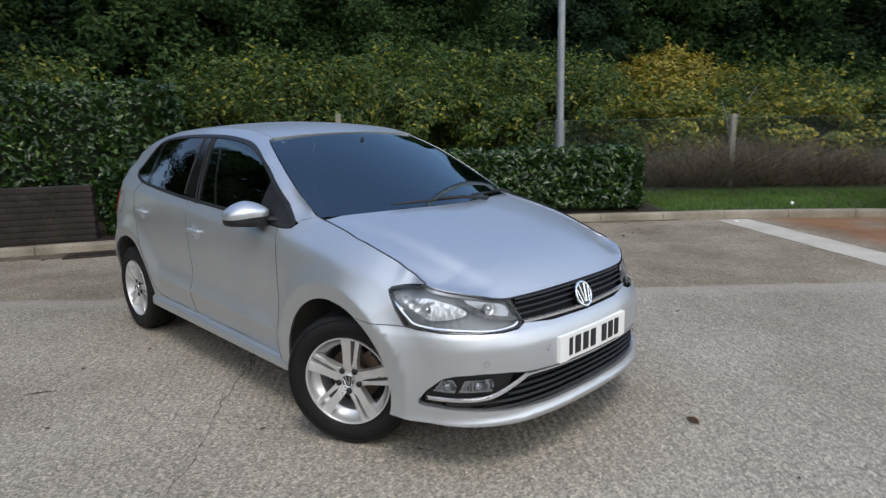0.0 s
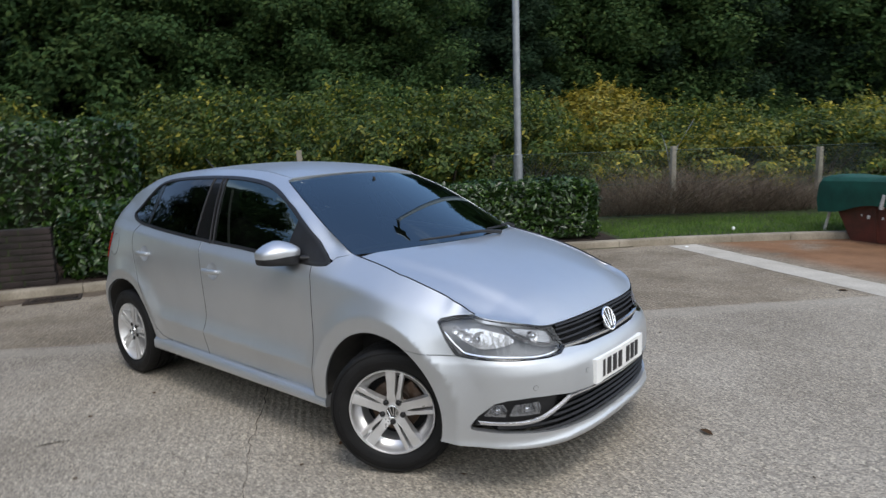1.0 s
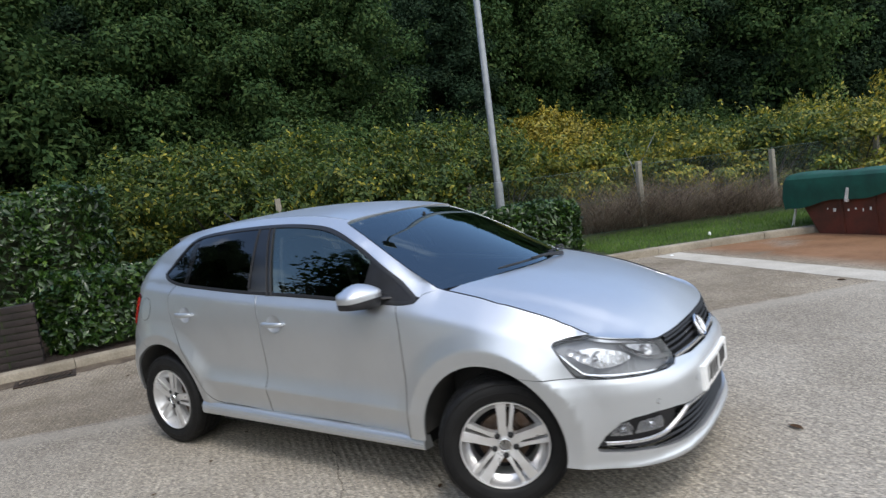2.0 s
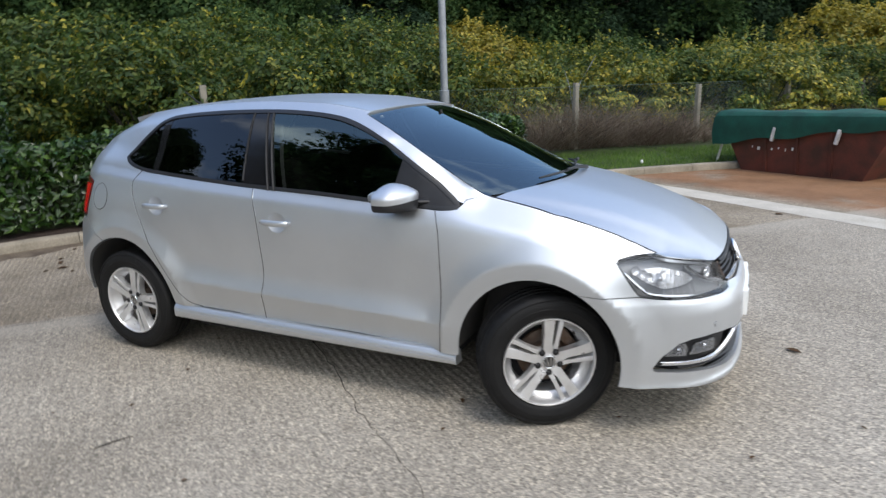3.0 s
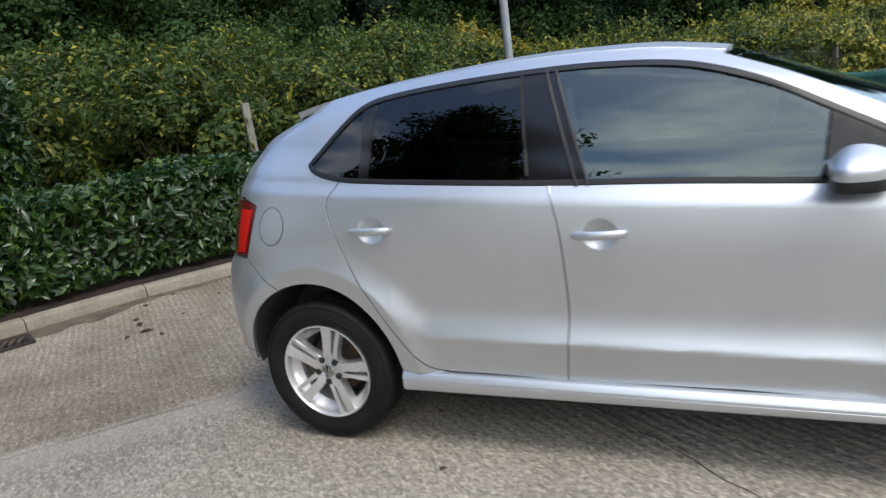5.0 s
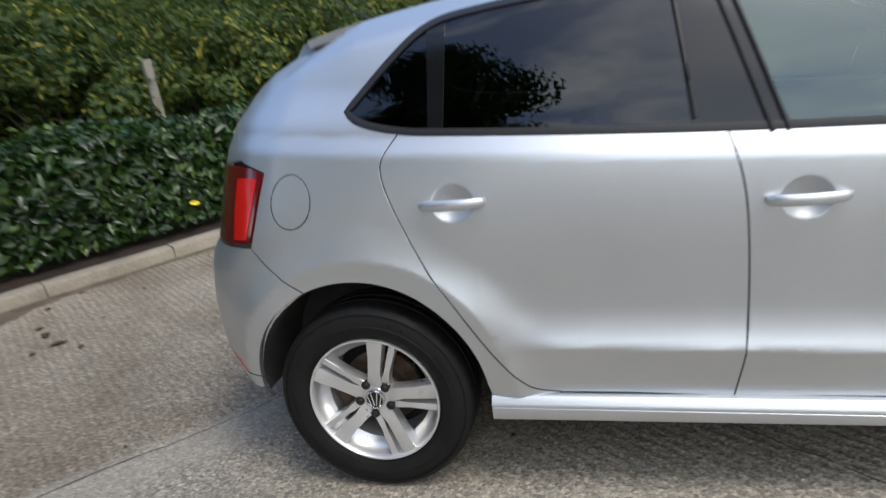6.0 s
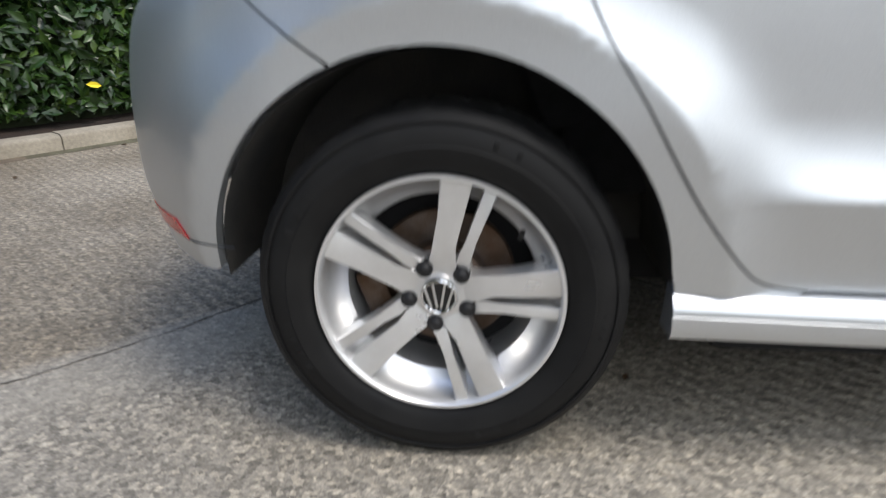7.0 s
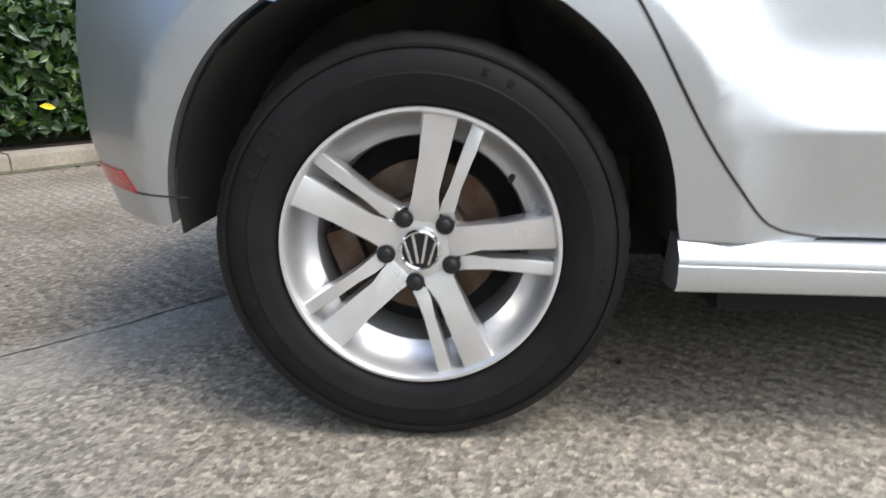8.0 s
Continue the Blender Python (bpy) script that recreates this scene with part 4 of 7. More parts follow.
grow = shrink(opening, -0.012)
grow = [(min(u, U_NOSE + 0.002), z) for u, z in grow]
# dark sheet behind the slats, coloured as the shaded depth of the opening
for g in flank("grille_shade", grow, DARK, car, off=-0.075, inset=0, rim=0, grid=(0.05, 0.05)):
    g.name = "grille_shade"
flank("fog_surround", [(uy(0.742, 0.315), 0.315), (uy(0.74, 0.36), 0.36), (uy(0.70, 0.432), 0.432), (uy(0.60, 0.440), 0.440), (uy(0.47, 0.43), 0.43), (uy(0.50, 0.345), 0.345), (uy(0.62, 0.338), 0.338)], BLACK_PLASTIC, car, off=-0.030, inset=0, rim=0.04, grid=(0.03, 0.02))
for z, y1 in ((0.283, 0.60), (0.310, 0.70), (0.337, 0.50), (0.364, 0.48), (0.390, 0.45)):
    bm = bmesh.new()
    rows = []
    for k in range(41):
        y = y1 * (k / 20 - 1)
        p = skin(uy(abs(y), z), z, -0.022)
        s = 1 if y <= 0 else -1
        rows.append([bm.verts.new((p.x + dx, p.y * s, p.z + dz)) for dx, dz in ((0, 0.007), (0.008, 0.0), (0, -0.006), (-0.03, -0.002))])
    for r, s in zip(rows, rows[1:]):
        for a in range(4):
            bm.faces.new((r[a], r[(a + 1) % 4], s[(a + 1) % 4], s[a]))
    part("grille_slat", bm, BLACK_PLASTIC, car)
line = [(0.735, 0.338), (0.70, 0.336), (0.62, 0.336), (0.56, 0.345), (0.50, 0.373), (0.44, 0.405), (0.40, 0.415), (0.2, 0.411), (0.0, 0.410)]
line = curve(line, 4)
bm = bmesh.new()
rows = []
for y, z in line + [(-y, z) for y, z in line[:-1][::-1]]:
    p = skin(uy(abs(y), z), z, -0.006)
    s = 1 if y >= 0 else -1
    hh = 0.0085 if abs(y) > 0.42 else 0.0055
    rows.append([bm.verts.new((p.x + dx, p.y * s, p.z + dz * hh)) for dx, dz in ((-0.004, 1), (0.006, 0.6), (0.006, -0.6), (-0.004, -1))])
for r, s in zip(rows, rows[1:]):
    for a in range(3):
        bm.faces.new((r[a], r[a + 1], s[a + 1], s[a]))
part("lower_trim", bm, SILVER_PLASTIC, car, "bright chrome strip in the lower opening")


def ball_cap(bm, c, axis, r, depth, seg=20, rings=5):
    """A shallow dome or, with negative depth, a bowl, facing axis."""
    q = Vector(axis).to_track_quat("Z", "Y").to_matrix()
    prev = None
    for i in range(rings + 1):
        a = math.pi / 2 * i / rings
        row = [bm.verts.new(Vector(c) + q @ Vector((r * math.sin(a) * math.cos(t), r * math.sin(a) * math.sin(t), depth * math.cos(a)))) for t in (2 * math.pi * k / seg for k in range(seg))] if i else [bm.verts.new(Vector(c) + q @ Vector((0, 0, depth)))]
        if prev:
            for k in range(seg):
                if len(prev) == 1:
                    bm.faces.new((prev[0], row[k], row[(k + 1) % seg]))
                else:
                    bm.faces.new((prev[k], row[k], row[(k + 1) % seg], prev[(k + 1) % seg]))
        prev = row


for side in (1, -1):
    fog = new("fog_lamp")
    fog.parent = car
    for name, y0, y1 in (("fog_reflector", 0.665, 0.555), ("fog_indicator", 0.722, 0.675)):
        shape = [(uy(y0 + 0.004, 0.362), 0.362), (uy(y0 - 0.012, 0.412), 0.412), (uy(y1 + 0.01, 0.416), 0.416), (uy(y1, 0.39), 0.39), (uy(y1 + 0.004, 0.360), 0.360)]
        for nm, off, material, rim in ((name, -0.023, FOG_REFLECTOR, 0.008), ("fog_lens", -0.012, GLASS_LAMP, 0.0)):
            ob = sheet(nm, shape, lambda u, z, off=off: skin(u, z, off), skin_normal, material, fog, inset=0, rim=rim, grid=(0.02, 0.02), mirror=False)[0]
            if side == -1:
                ob.data.transform(Matrix.Diagonal((1, -1, 1, 1)))
                ob.data.flip_normals()
            ob.visible_shadow = nm != "fog_lens"
        c = skin(uy((y0 + y1) / 2, 0.388), 0.388, -0.025)
        bm = bmesh.new()
        ball_cap(bm, (c.x, c.y * side, c.z), (0.9, -0.4 * side, 0), 0.013, 0.008, 14, 4)
        part("bulb", bm, CHROME, fog)

# upper grille
top_grille = [(uy(0.385, 0.62), 0.62)] + [(uy(0.25, 0.607), 0.607), (U_NOSE + 0.002, 0.603)] + [(u, nose_top(u)) for u in np.linspace(U_NOSE + 0.002, U_CORNER, 12)]
# another such sheet paints the shade behind the upper slats
flank("upper_grille_shade", top_grille, DARK, car, off=-0.03, inset=0, rim=0, grid=(0.04, 0.03))
for f in (0.30, 0.55, 0.80, 0.97):
    bm = bmesh.new()
    rows = []
    for k in range(31):
        y = 0.405 * (k / 15 - 1)
        zt = nose_top(uy(abs(y), 0.69)) - 0.004
        z = 0.622 + (zt - 0.622) * f
        p = skin(uy(abs(y), z), z, -0.006 if f < 0.9 else -0.002)
        s = 1 if y <= 0 else -1
        rows.append([bm.verts.new((p.x + dx, p.y * s, p.z + dz)) for dx, dz in ((0, 0.006), (0.006, 0.0), (0, -0.005), (-0.025, -0.001))])
    for r, s in zip(rows, rows[1:]):
        for a in range(4):
            bm.faces.new((r[a], r[(a + 1) % 4], s[(a + 1) % 4], s[a]))
    part("grille_slat", bm, BLACK_PLASTIC, car)
bm = bmesh.new()
rows = []
for k in range(31):
    y = 0.392 * (k / 15 - 1)
    z = 0.612 + 0.008 * (abs(y) / 0.39)
    p = skin(uy(abs(y), z), z, 0.001)
    s = 1 if y <= 0 else -1
    rows.append([bm.verts.new((p.x + dx, p.y * s, p.z + dz)) for dx, dz in ((-0.008, 0.008), (0.004, 0.006), (0.005, -0.004), (-0.008, -0.007))])
for r, s in zip(rows, rows[1:]):
    for a in range(3):
        bm.faces.new((r[a], r[a + 1], s[a + 1], s[a]))
part("grille_trim", bm, SILVER_PLASTIC, car, "bright chrome strip under the grille")


def emblem(parent, centre, out, up, r, chrome=CHROME):
    """A round badge: a dark dish with a bright ring and slanted bars."""
    out, up = Vector(out).normalized(), Vector(up).normalized()
    rt = up.cross(out).normalized()
    up = out.cross(rt)
    m = Matrix((rt, up, out)).transposed()

    def at(a, c, d):
        return Vector(centre) + m @ Vector((a, c, d))

    bm = bmesh.new()
    bmesh.ops.create_cone(bm, cap_ends=True, segments=40, radius1=r * 0.93, radius2=r * 0.90, depth=r * 0.16, matrix=Matrix.Translation(Vector(centre)) @ m.to_4x4())
    disc = part("badge", bm, GLOSS_BLACK, parent)
    bm = bmesh.new()
    pts = [at(r * 0.93 * math.cos(a), r * 0.93 * math.sin(a), r * 0.1) for a in (2 * math.pi * k / 40 for k in range(41))]
    tube(bm, pts, r * 0.10, 8, cap=False)
    part("badge_ring", bm, chrome, disc)
    for pts in ([(-0.74, 0.42), (-0.40, -0.70)], [(-0.34, 0.76), (-0.10, -0.62)], [(0.34, 0.76), (0.10, -0.62)], [(0.74, 0.42), (0.40, -0.70)]):
        bm = bmesh.new()
        for p, q in zip(pts, pts[1:]):
            tube(bm, [at(p[0] * r, p[1] * r, r * 0.12), at(q[0] * r, q[1] * r, r * 0.12)], r * 0.075, 6)
        part("badge_bar", bm, chrome, disc)


pn = skin_normal(U_NOSE, 0.655)
pc = skin(U_NOSE, 0.657, 0.012)
emblem(car, (pc.x, 0, pc.z), (pn.x, 0, pn.z), (0, 0, 1), 0.057)

# number plate
plate = new("number_plate")
plate.parent = car
bm = bmesh.new()
PZ = 0.482
rows = []
for k in range(13):
    y = -0.26 + 0.52 * k / 12
    x = skin(uy(abs(y), PZ), PZ, 0).x + 0.010
    x = max(x, 2.026) if abs(y) < 0.2 else x + 0.006
    rows.append([bm.verts.new((x + dx, y, PZ + dz)) for dx, dz in ((0, 0.0555), (0, -0.0555), (-0.02, -0.0555), (-0.02, 0.0555))])
for r, s in zip(rows, rows[1:]):
    for a in range(4):
        bm.faces.new((r[a], r[(a + 1) % 4], s[(a + 1) % 4], s[a]))
bm.faces.new(rows[0]), bm.faces.new(rows[-1][::-1])
part("plate_face", bm, PLATE, plate, "white registration plate", smooth=False)
y = -0.215
for i in range(7):
    bm = bmesh.new()
    w = 0.05
    yy = y + (0.0 if i < 4 else 0.033)
    px = max(skin(uy(abs(yy + w / 2), PZ), PZ, 0).x + 0.010, 2.026 if abs(yy) < 0.2 else 0) + 0.0015
    box(bm, px, yy + w / 2, PZ, 0.003, w - 0.010, 0.078, 0.001)
    part("plate_bar", bm, PLATE_INK, plate)
    y += 0.057

# headlamps
LAMP_TOP = [(u, nose_top(u) - 0.003) for u in np.linspace(U_SHUT, U_CORNER, 14)]
lamp_poly = to_u([(1.642, 0.622), (1.60, 0.68), (1.562, 0.735), (1.548, 0.755), (1.555, 0.768), (1.60, 0.779)]) + LAMP_TOP + [(uy(0.40, 0.66), 0.66)] + LAMP_LOW[::-1][:-1]
for side in (1, -1):
    lamp = new("headlight")
    lamp.parent = car

    def on(u, z, off, side=side):
        p = skin(u, z, off)
        return Vector((p.x, p.y * side, p.z))

    def lamp_sheet(name, poly, off, material, rim=0.0, grid=(0.03, 0.03)):
        ob = sheet(name, poly, lambda u, z: skin(u, z, off), skin_normal, material, lamp, inset=0, rim=rim, grid=grid, mirror=False)[0]
        if side == -1:
            ob.data.transform(Matrix.Diagonal((1, -1, 1, 1)))
            ob.data.flip_normals()
        return ob

    lamp_sheet("lens", lamp_poly, -0.001, GLASS_LAMP).visible_shadow = False
    lamp_sheet("lamp_housing", shrink(lamp_poly, 0.003), -0.040, LAMP_GREY, 0.0)
    lamp_sheet("dip_shell", curve([(ux(1.62, 0.735), 0.728), (ux(1.68, 0.745), 0.738), (ux(1.735, 0.74), 0.736), (uy(0.628, 0.71), 0.706), (uy(0.606, 0.675), 0.672), (ux(1.755, 0.648), 0.650), (ux(1.70, 0.662), 0.664), (ux(1.65, 0.695), 0.694)], 3, True), -0.029, REFLECTOR, 0.012, (0.02, 0.02))
    lamp_sheet("main_shell", curve([(uy(0.600, 0.73), 0.732), (uy(0.52, 0.715), 0.716), (uy(0.455, 0.70), 0.700), (uy(0.43, 0.68), 0.680), (uy(0.437, 0.655), 0.654), (uy(0.50, 0.665), 0.664), (uy(0.56, 0.692), 0.694)], 3, True), -0.029, LAMP_SATIN, 0.012, (0.02, 0.02))
    a, c = lamp_poly, shrink(lamp_poly, 0.005)
    bm = bmesh.new()
    rows = [[bm.verts.new(on(*p, -0.002)), bm.verts.new(on(*q, -0.003)), bm.verts.new(on(*q, -0.041))] for p, q in zip(a, c)]
    for r, s in zip(rows, rows[1:] + rows[:1]):
        for k in range(2):
            bm.faces.new((r[k], r[k + 1], s[k + 1], s[k]))
    part("lamp_rim", bm, GLOSS_BLACK, lamp)
    for name, uu, z, r in (("dip_reflector", ux(1.725, 0.70), 0.692, 0.034), ("main_reflector", uy(0.515, 0.686), 0.686, 0.026)):
        bm = bmesh.new()
        o = on(uu, z, -0.016)
        d = Vector((0.93, -0.34 * side, 0.08)).normalized()
        ball_cap(bm, o, d, r, -0.014, 24, 6)
        part(name, bm, REFLECTOR, lamp)
        bm = bmesh.new()
        tube(bm, [o - d * 0.016, o - d * 0.006], [0.008, 0.006], 8)
        ball_cap(bm, o - d * 0.008, d, 0.013, 0.007, 12, 4)
        part("bulb_shield", bm, CHROME, lamp)
    bm = bmesh.new()
    blade = curve([(ux(1.585, 0.715), 0.720), (ux(1.65, 0.655), 0.655), (ux(1.70, 0.63), 0.628), (uy(0.62, 0.615), 0.616), (uy(0.52, 0.611), 0.611), (uy(0.43, 0.617), 0.618), (uy(0.402, 0.632), 0.634)], 4)
    tube(bm, [on(u, z, -0.014) for u, z in blade], [0.004] + [0.007] * (len(blade) - 2) + [0.004], 6)
    part("lamp_blade", bm, CHROME, lamp)
    bm = bmesh.new()
    blade = curve([(uy(0.63, 0.735), 0.738), (uy(0.585, 0.685), 0.690), (uy(0.52, 0.655), 0.657), (uy(0.46, 0.645), 0.645), (uy(0.405, 0.64), 0.642)], 5)
    rows = [[bm.verts.new(on(u, z + 0.008, -0.02)), bm.verts.new(on(u, z - 0.008, -0.012)), bm.verts.new(on(u, z - 0.012, -0.045))] for u, z in blade]
    for r, s in zip(rows, rows[1:]):
        bm.faces.new((r[0], r[1], s[1], s[0])), bm.faces.new((r[1], r[2], s[2], s[1]))
    part("lamp_divider", bm, SILVER_PLASTIC, lamp)
    for k in range(3):
        u0 = ux(1.625 + 0.022 * k, 0.735)
        bm = bmesh.new()
        p = on(u0, 0.728 - 0.014 * k, -0.018)
        ball_cap(bm, p, (0.5, -0.85 * side, 0.1), 0.02, -0.009, 14, 4)
        part("indicator_facet", bm, REFLECTOR, lamp)

# parking sensors and towing cover
for y, z in ((0.585, 0.487), (0.305, 0.502)):
    u = uy(y, z)
    p, d = skin(u, z, 0.0005), skin_normal(u, z)
    for side in (1, -1):
        bm = bmesh.new()
        q = Vector((d.x, d.y * side, d.z))
        bmesh.ops.create_cone(bm, cap_ends=True, segments=20, radius1=0.0105, radius2=0.0098, depth=0.004, matrix=Matrix.Translation((p.x, p.y * side, p.z)) @ q.to_track_quat("Z", "Y").to_matrix().to_4x4())
        part("parking_sensor", bm, PAINT, car)
        bm = bmesh.new()
        m = q.to_track_quat("Z", "Y").to_matrix()
        tube(bm, [Vector((p.x, p.y * side, p.z)) + m @ Vector((0.0108 * math.cos(a), 0.0108 * math.sin(a), -0.0002)) for a in (2 * math.pi * k / 20 for k in range(21))], 0.0007, 4, cap=False)
        part("sensor_ring", bm, RUBBER_TRIM, car)

# rear bumper, tail lamps, tailgate
rear_bumper = (arch(-WHEEL_X, 112, 178, 20) + [(ux(-1.62, 0.322), 0.322), (ux(-1.75, 0.318), 0.318), (U_TAIL - 0.002, 0.318), (U_TAIL - 0.002, 0.77)] + [(ux(-1.75, 0.785), 0.785)] + to_u([(-1.54, 0.79), (-1.45, 0.712)]))
flank("rear_bumper", rear_bumper, PAINT, car, grid=(0.03, 0.02), rim=0.02)
flank("rear_reflector", [(ux(-1.668, 0.37), 0.370), (ux(-1.698, 0.40), 0.402), (ux(-1.80, 0.40), 0.402), (ux(-1.80, 0.37), 0.369)], TAIL_RED, car, off=0.002, inset=0, rim=0.004, grid=(0.03, 0.02))
bm = bmesh.new()
crease_line = [skin(ux(x, 0.376), 0.372, 0.0005) for x in np.linspace(-1.572, -1.80, 12)]
tube(bm, crease_line, 0.0016, 4)
seam = part("bumper_seam", bm, RUBBER_TRIM, car)
mirror_of(seam)
tail_poly = [(ux(-1.462, 1.0), 0.999), (ux(-1.50, 0.90), 0.90), (ux(-1.537, 0.802), 0.802), (ux(-1.62, 0.793), 0.793), (ux(-1.80, 0.80), 0.80), (ux(-1.74, 1.0), 1.0), (ux(-1.60, 1.022), 1.022), (ux(-1.52, 1.02), 1.018)]
tails = flank("tail_light", tail_poly, TAIL_DARK, car, "dark red tail lamp", off=0.004, inset=0.002, rim=0.03, grid=(0.03, 0.03))
for side, tail in zip((1, -1), tails):
    inner = [(ux(-1.487, 0.985), 0.985), (ux(-1.515, 0.90), 0.90), (ux(-1.548, 0.812), 0.815), (ux(-1.60, 0.81), 0.81), (ux(-1.585, 0.90), 0.90), (ux(-1.565, 0.985), 0.985)]
    ob = sheet("tail_lens", inner, lambda u, z: skin(u, z, 0.0065), skin_normal, TAIL_RED, tail, "bright red lens", inset=0, rim=0.004, grid=(0.03, 0.03), mirror=False)[0]
    if side == -1:
        ob.data.transform(Matrix.Diagonal((1, -1, 1, 1)))
        ob.data.flip_normals()
hatch = [(ux(-1.80, 0.80), 0.80), (U_TAIL - 0.002, 0.775), (U_TAIL - 0.002, 1.34), (ux(-1.44, 1.345), 1.345), (ux(-1.485, 1.30), 1.30), (ux(-1.55, 1.20), 1.20), (ux(-1.585, 1.10), 1.10), (ux(-1.55, 1.035), 1.035), (ux(-1.74, 1.0), 1.0)]
flank("tailgate", hatch, PAINT, car, grid=(0.05, 0.04), rim=0.01)
flank("rear_window", [(ux(-1.66, 1.08), 1.08), (U_TAIL - 0.001, 1.07), (U_TAIL - 0.001, 1.30), (ux(-1.52, 1.29), 1.29)], GLASS_REAR, car, off=0.004, inset=0, rim=0, grid=(0.06, 0.05))

# fuel flap
bm = bmesh.new()
FX = ux(-1.383, 0.917)
ring = [skin(FX + 0.074 * math.cos(a), 0.917 + 0.074 * math.sin(a), 0.0) for a in (2 * math.pi * k / 48 for k in range(49))]
tube(bm, ring, 0.0017, 5, cap=False)
part("fuel_flap_gap", bm, RUBBER_TRIM, car)
flank("fuel_flap", [(FX + 0.071 * math.cos(a), 0.917 + 0.071 * math.sin(a)) for a in (2 * math.pi * k / 40 for k in range(40))], PAINT, car, off=0.0015, inset=0, rim=0.004, grid=(0.03, 0.03), mirror=False)

# door mirrors
for side in (1, -1):
    mirror = new("door_mirror")
    mirror.parent = car
    # a painted cap with a tented top and a waist crease, over a black lower shell
    cap_rings = ((0.90, 0.987), (1.0, 0.988), (1.006, 0.991), (1.012, 1.005), (1.010, 1.014), (0.985, 1.020), (0.93, 1.026), (0.80, 1.036), (0.62, 1.047), (0.42, 1.0555), (0.20, 1.061), (0.0, 1.063))
    shell_rings = ((0.98, 0.990), (0.988, 0.965), (0.972, 0.950), (0.91, 0.942), (0.60, 0.939), (0.0, 0.938))
    for name, material, rings in (("mirror_cap", PAINT, cap_rings), ("mirror_underside", BLACK_PLASTIC, shell_rings)):
        bm = bmesh.new()
        rows = []
        nu = 40
        for w, zr in rings:
            row = []
            for k in range(nu):
                a = 2 * math.pi * k / nu
                ca, sa = math.cos(a), math.sin(a)
                sx, sy = math.copysign(abs(ca) ** 0.58, ca), math.copysign(abs(sa) ** 0.66, sa)
                hx = 0.095 if sx > 0 else 0.068
                x = 0.595 + hx * sx * w * (1 - 0.22 * max(sy, 0)) + 0.018 * (-sy) * w
                y = 0.866 + 0.098 * sy * w
                z = zr - 0.010 * max(sy, 0) * w * (1 if zr > 0.98 else -0.6)
                row.append(bm.verts.new((x, -y * side, z)))
            rows.append(row)
        for r, s in zip(rows, rows[1:]):
            for k in range(nu):
                bm.faces.new((r[k], r[(k + 1) % nu], s[(k + 1) % nu], s[k]))
        bmesh.ops.remove_doubles(bm, verts=bm.verts, dist=0.0005)
        bmesh.ops.recalc_face_normals(bm, faces=bm.faces)
        part(name, bm, material, mirror)
    bm = bmesh.new()
    rows = []
    for x, y, z, hx, hz in ((0.645, 0.80, 0.972, 0.035, 0.012), (0.685, 0.765, 0.968, 0.045, 0.015), (0.705, 0.735, 0.965, 0.055, 0.02)):
        rows.append([bm.verts.new((x + hx * math.cos(a), -y * side, z + hz * math.sin(a))) for a in (2 * math.pi * k / 16 for k in range(16))])
    for r, s in zip(rows, rows[1:]):
        for k in range(16):
            bm.faces.new((r[k], r[(k + 1) % 16], s[(k + 1) % 16], s[k]))
    part("mirror_arm", bm, BLACK_PLASTIC, mirror)
    bm = bmesh.new()
    ring = [(0.5235 + 0.018 * (-math.copysign(abs(math.sin(a)) ** 0.8, math.sin(a))), 0.868 + 0.050 * math.copysign(abs(math.sin(a)) ** 0.8, math.sin(a)), 1.000 + 0.027 * math.copysign(abs(math.cos(a)) ** 0.75, math.cos(a))) for a in (2 * math.pi * k / 28 for k in range(28))]
    bm.faces.new([bm.verts.new((x, -y * side, z)) for x, y, z in ring])
    part("mirror_glass", bm, MIRROR, mirror)

# roof aerial
bm = bmesh.new()
tube(bm, [(-1.30, 0, 1.39), (-1.36, 0, 1.43), (-1.46, 0, 1.50)], [0.012, 0.006, 0.003], 8)
part("aerial", bm, BLACK_PLASTIC, car)

# arch liners and underside
for xa in (WHEEL_X, -WHEEL_X):
    for side in (1, -1):
        bm = bmesh.new()
        rows = []
        for k in range(25):
            a = radians(-2 + 183 * k / 24)
            x, z = xa + 0.368 * math.cos(a), 0.315 + 0.368 * math.sin(a)
            outer = -skin0(ux(x, max(z, 0.25)) if abs(x) > 1.25 else x, max(z, 0.25)).y - 0.014
            rows.append([bm.verts.new((x, -y * side, z)) for y in (outer, outer - 0.03, 0.70, 0.60, 0.50)] + [bm.verts.new((xa, -0.50 * side, 0.30))])
        for r, s in zip(rows, rows[1:]):
            for k in range(4):
                bm.faces.new((r[k], r[k + 1], s[k + 1], s[k]))
            bm.faces.new((r[4], r[5], s[5], s[4]))
        bmesh.ops.remove_doubles(bm, verts=bm.verts, dist=0.0005)
        part("arch_liner", bm, LINER, car)
bm = bmesh.new()
box(bm, 0.0, 0, 0.24, 1.58, 1.50, 0.10, 0.02)
box(bm, 0.05, 0, 0.255, 3.45, 0.95, 0.11, 0.02)
part("underbody", bm, DARK, car)
bm = bmesh.new()
for side in (1, -1):
    rows = []
    for k in range(22):
        x = -0.86 + 1.72 * k / 21
        rows.append([bm.verts.new((x, -side * (half_width(x, z) - 0.05), z)) for z in (0.26, 0.5, 0.75, belt_z(x) - 0.02)])
    for r, s in zip(rows, rows[1:]):
        for k in range(3):
            bm.faces.new((r[k], r[k + 1], s[k + 1], s[k]))
part("door_lining", bm, DASH, car)["kind"] = "stuff"

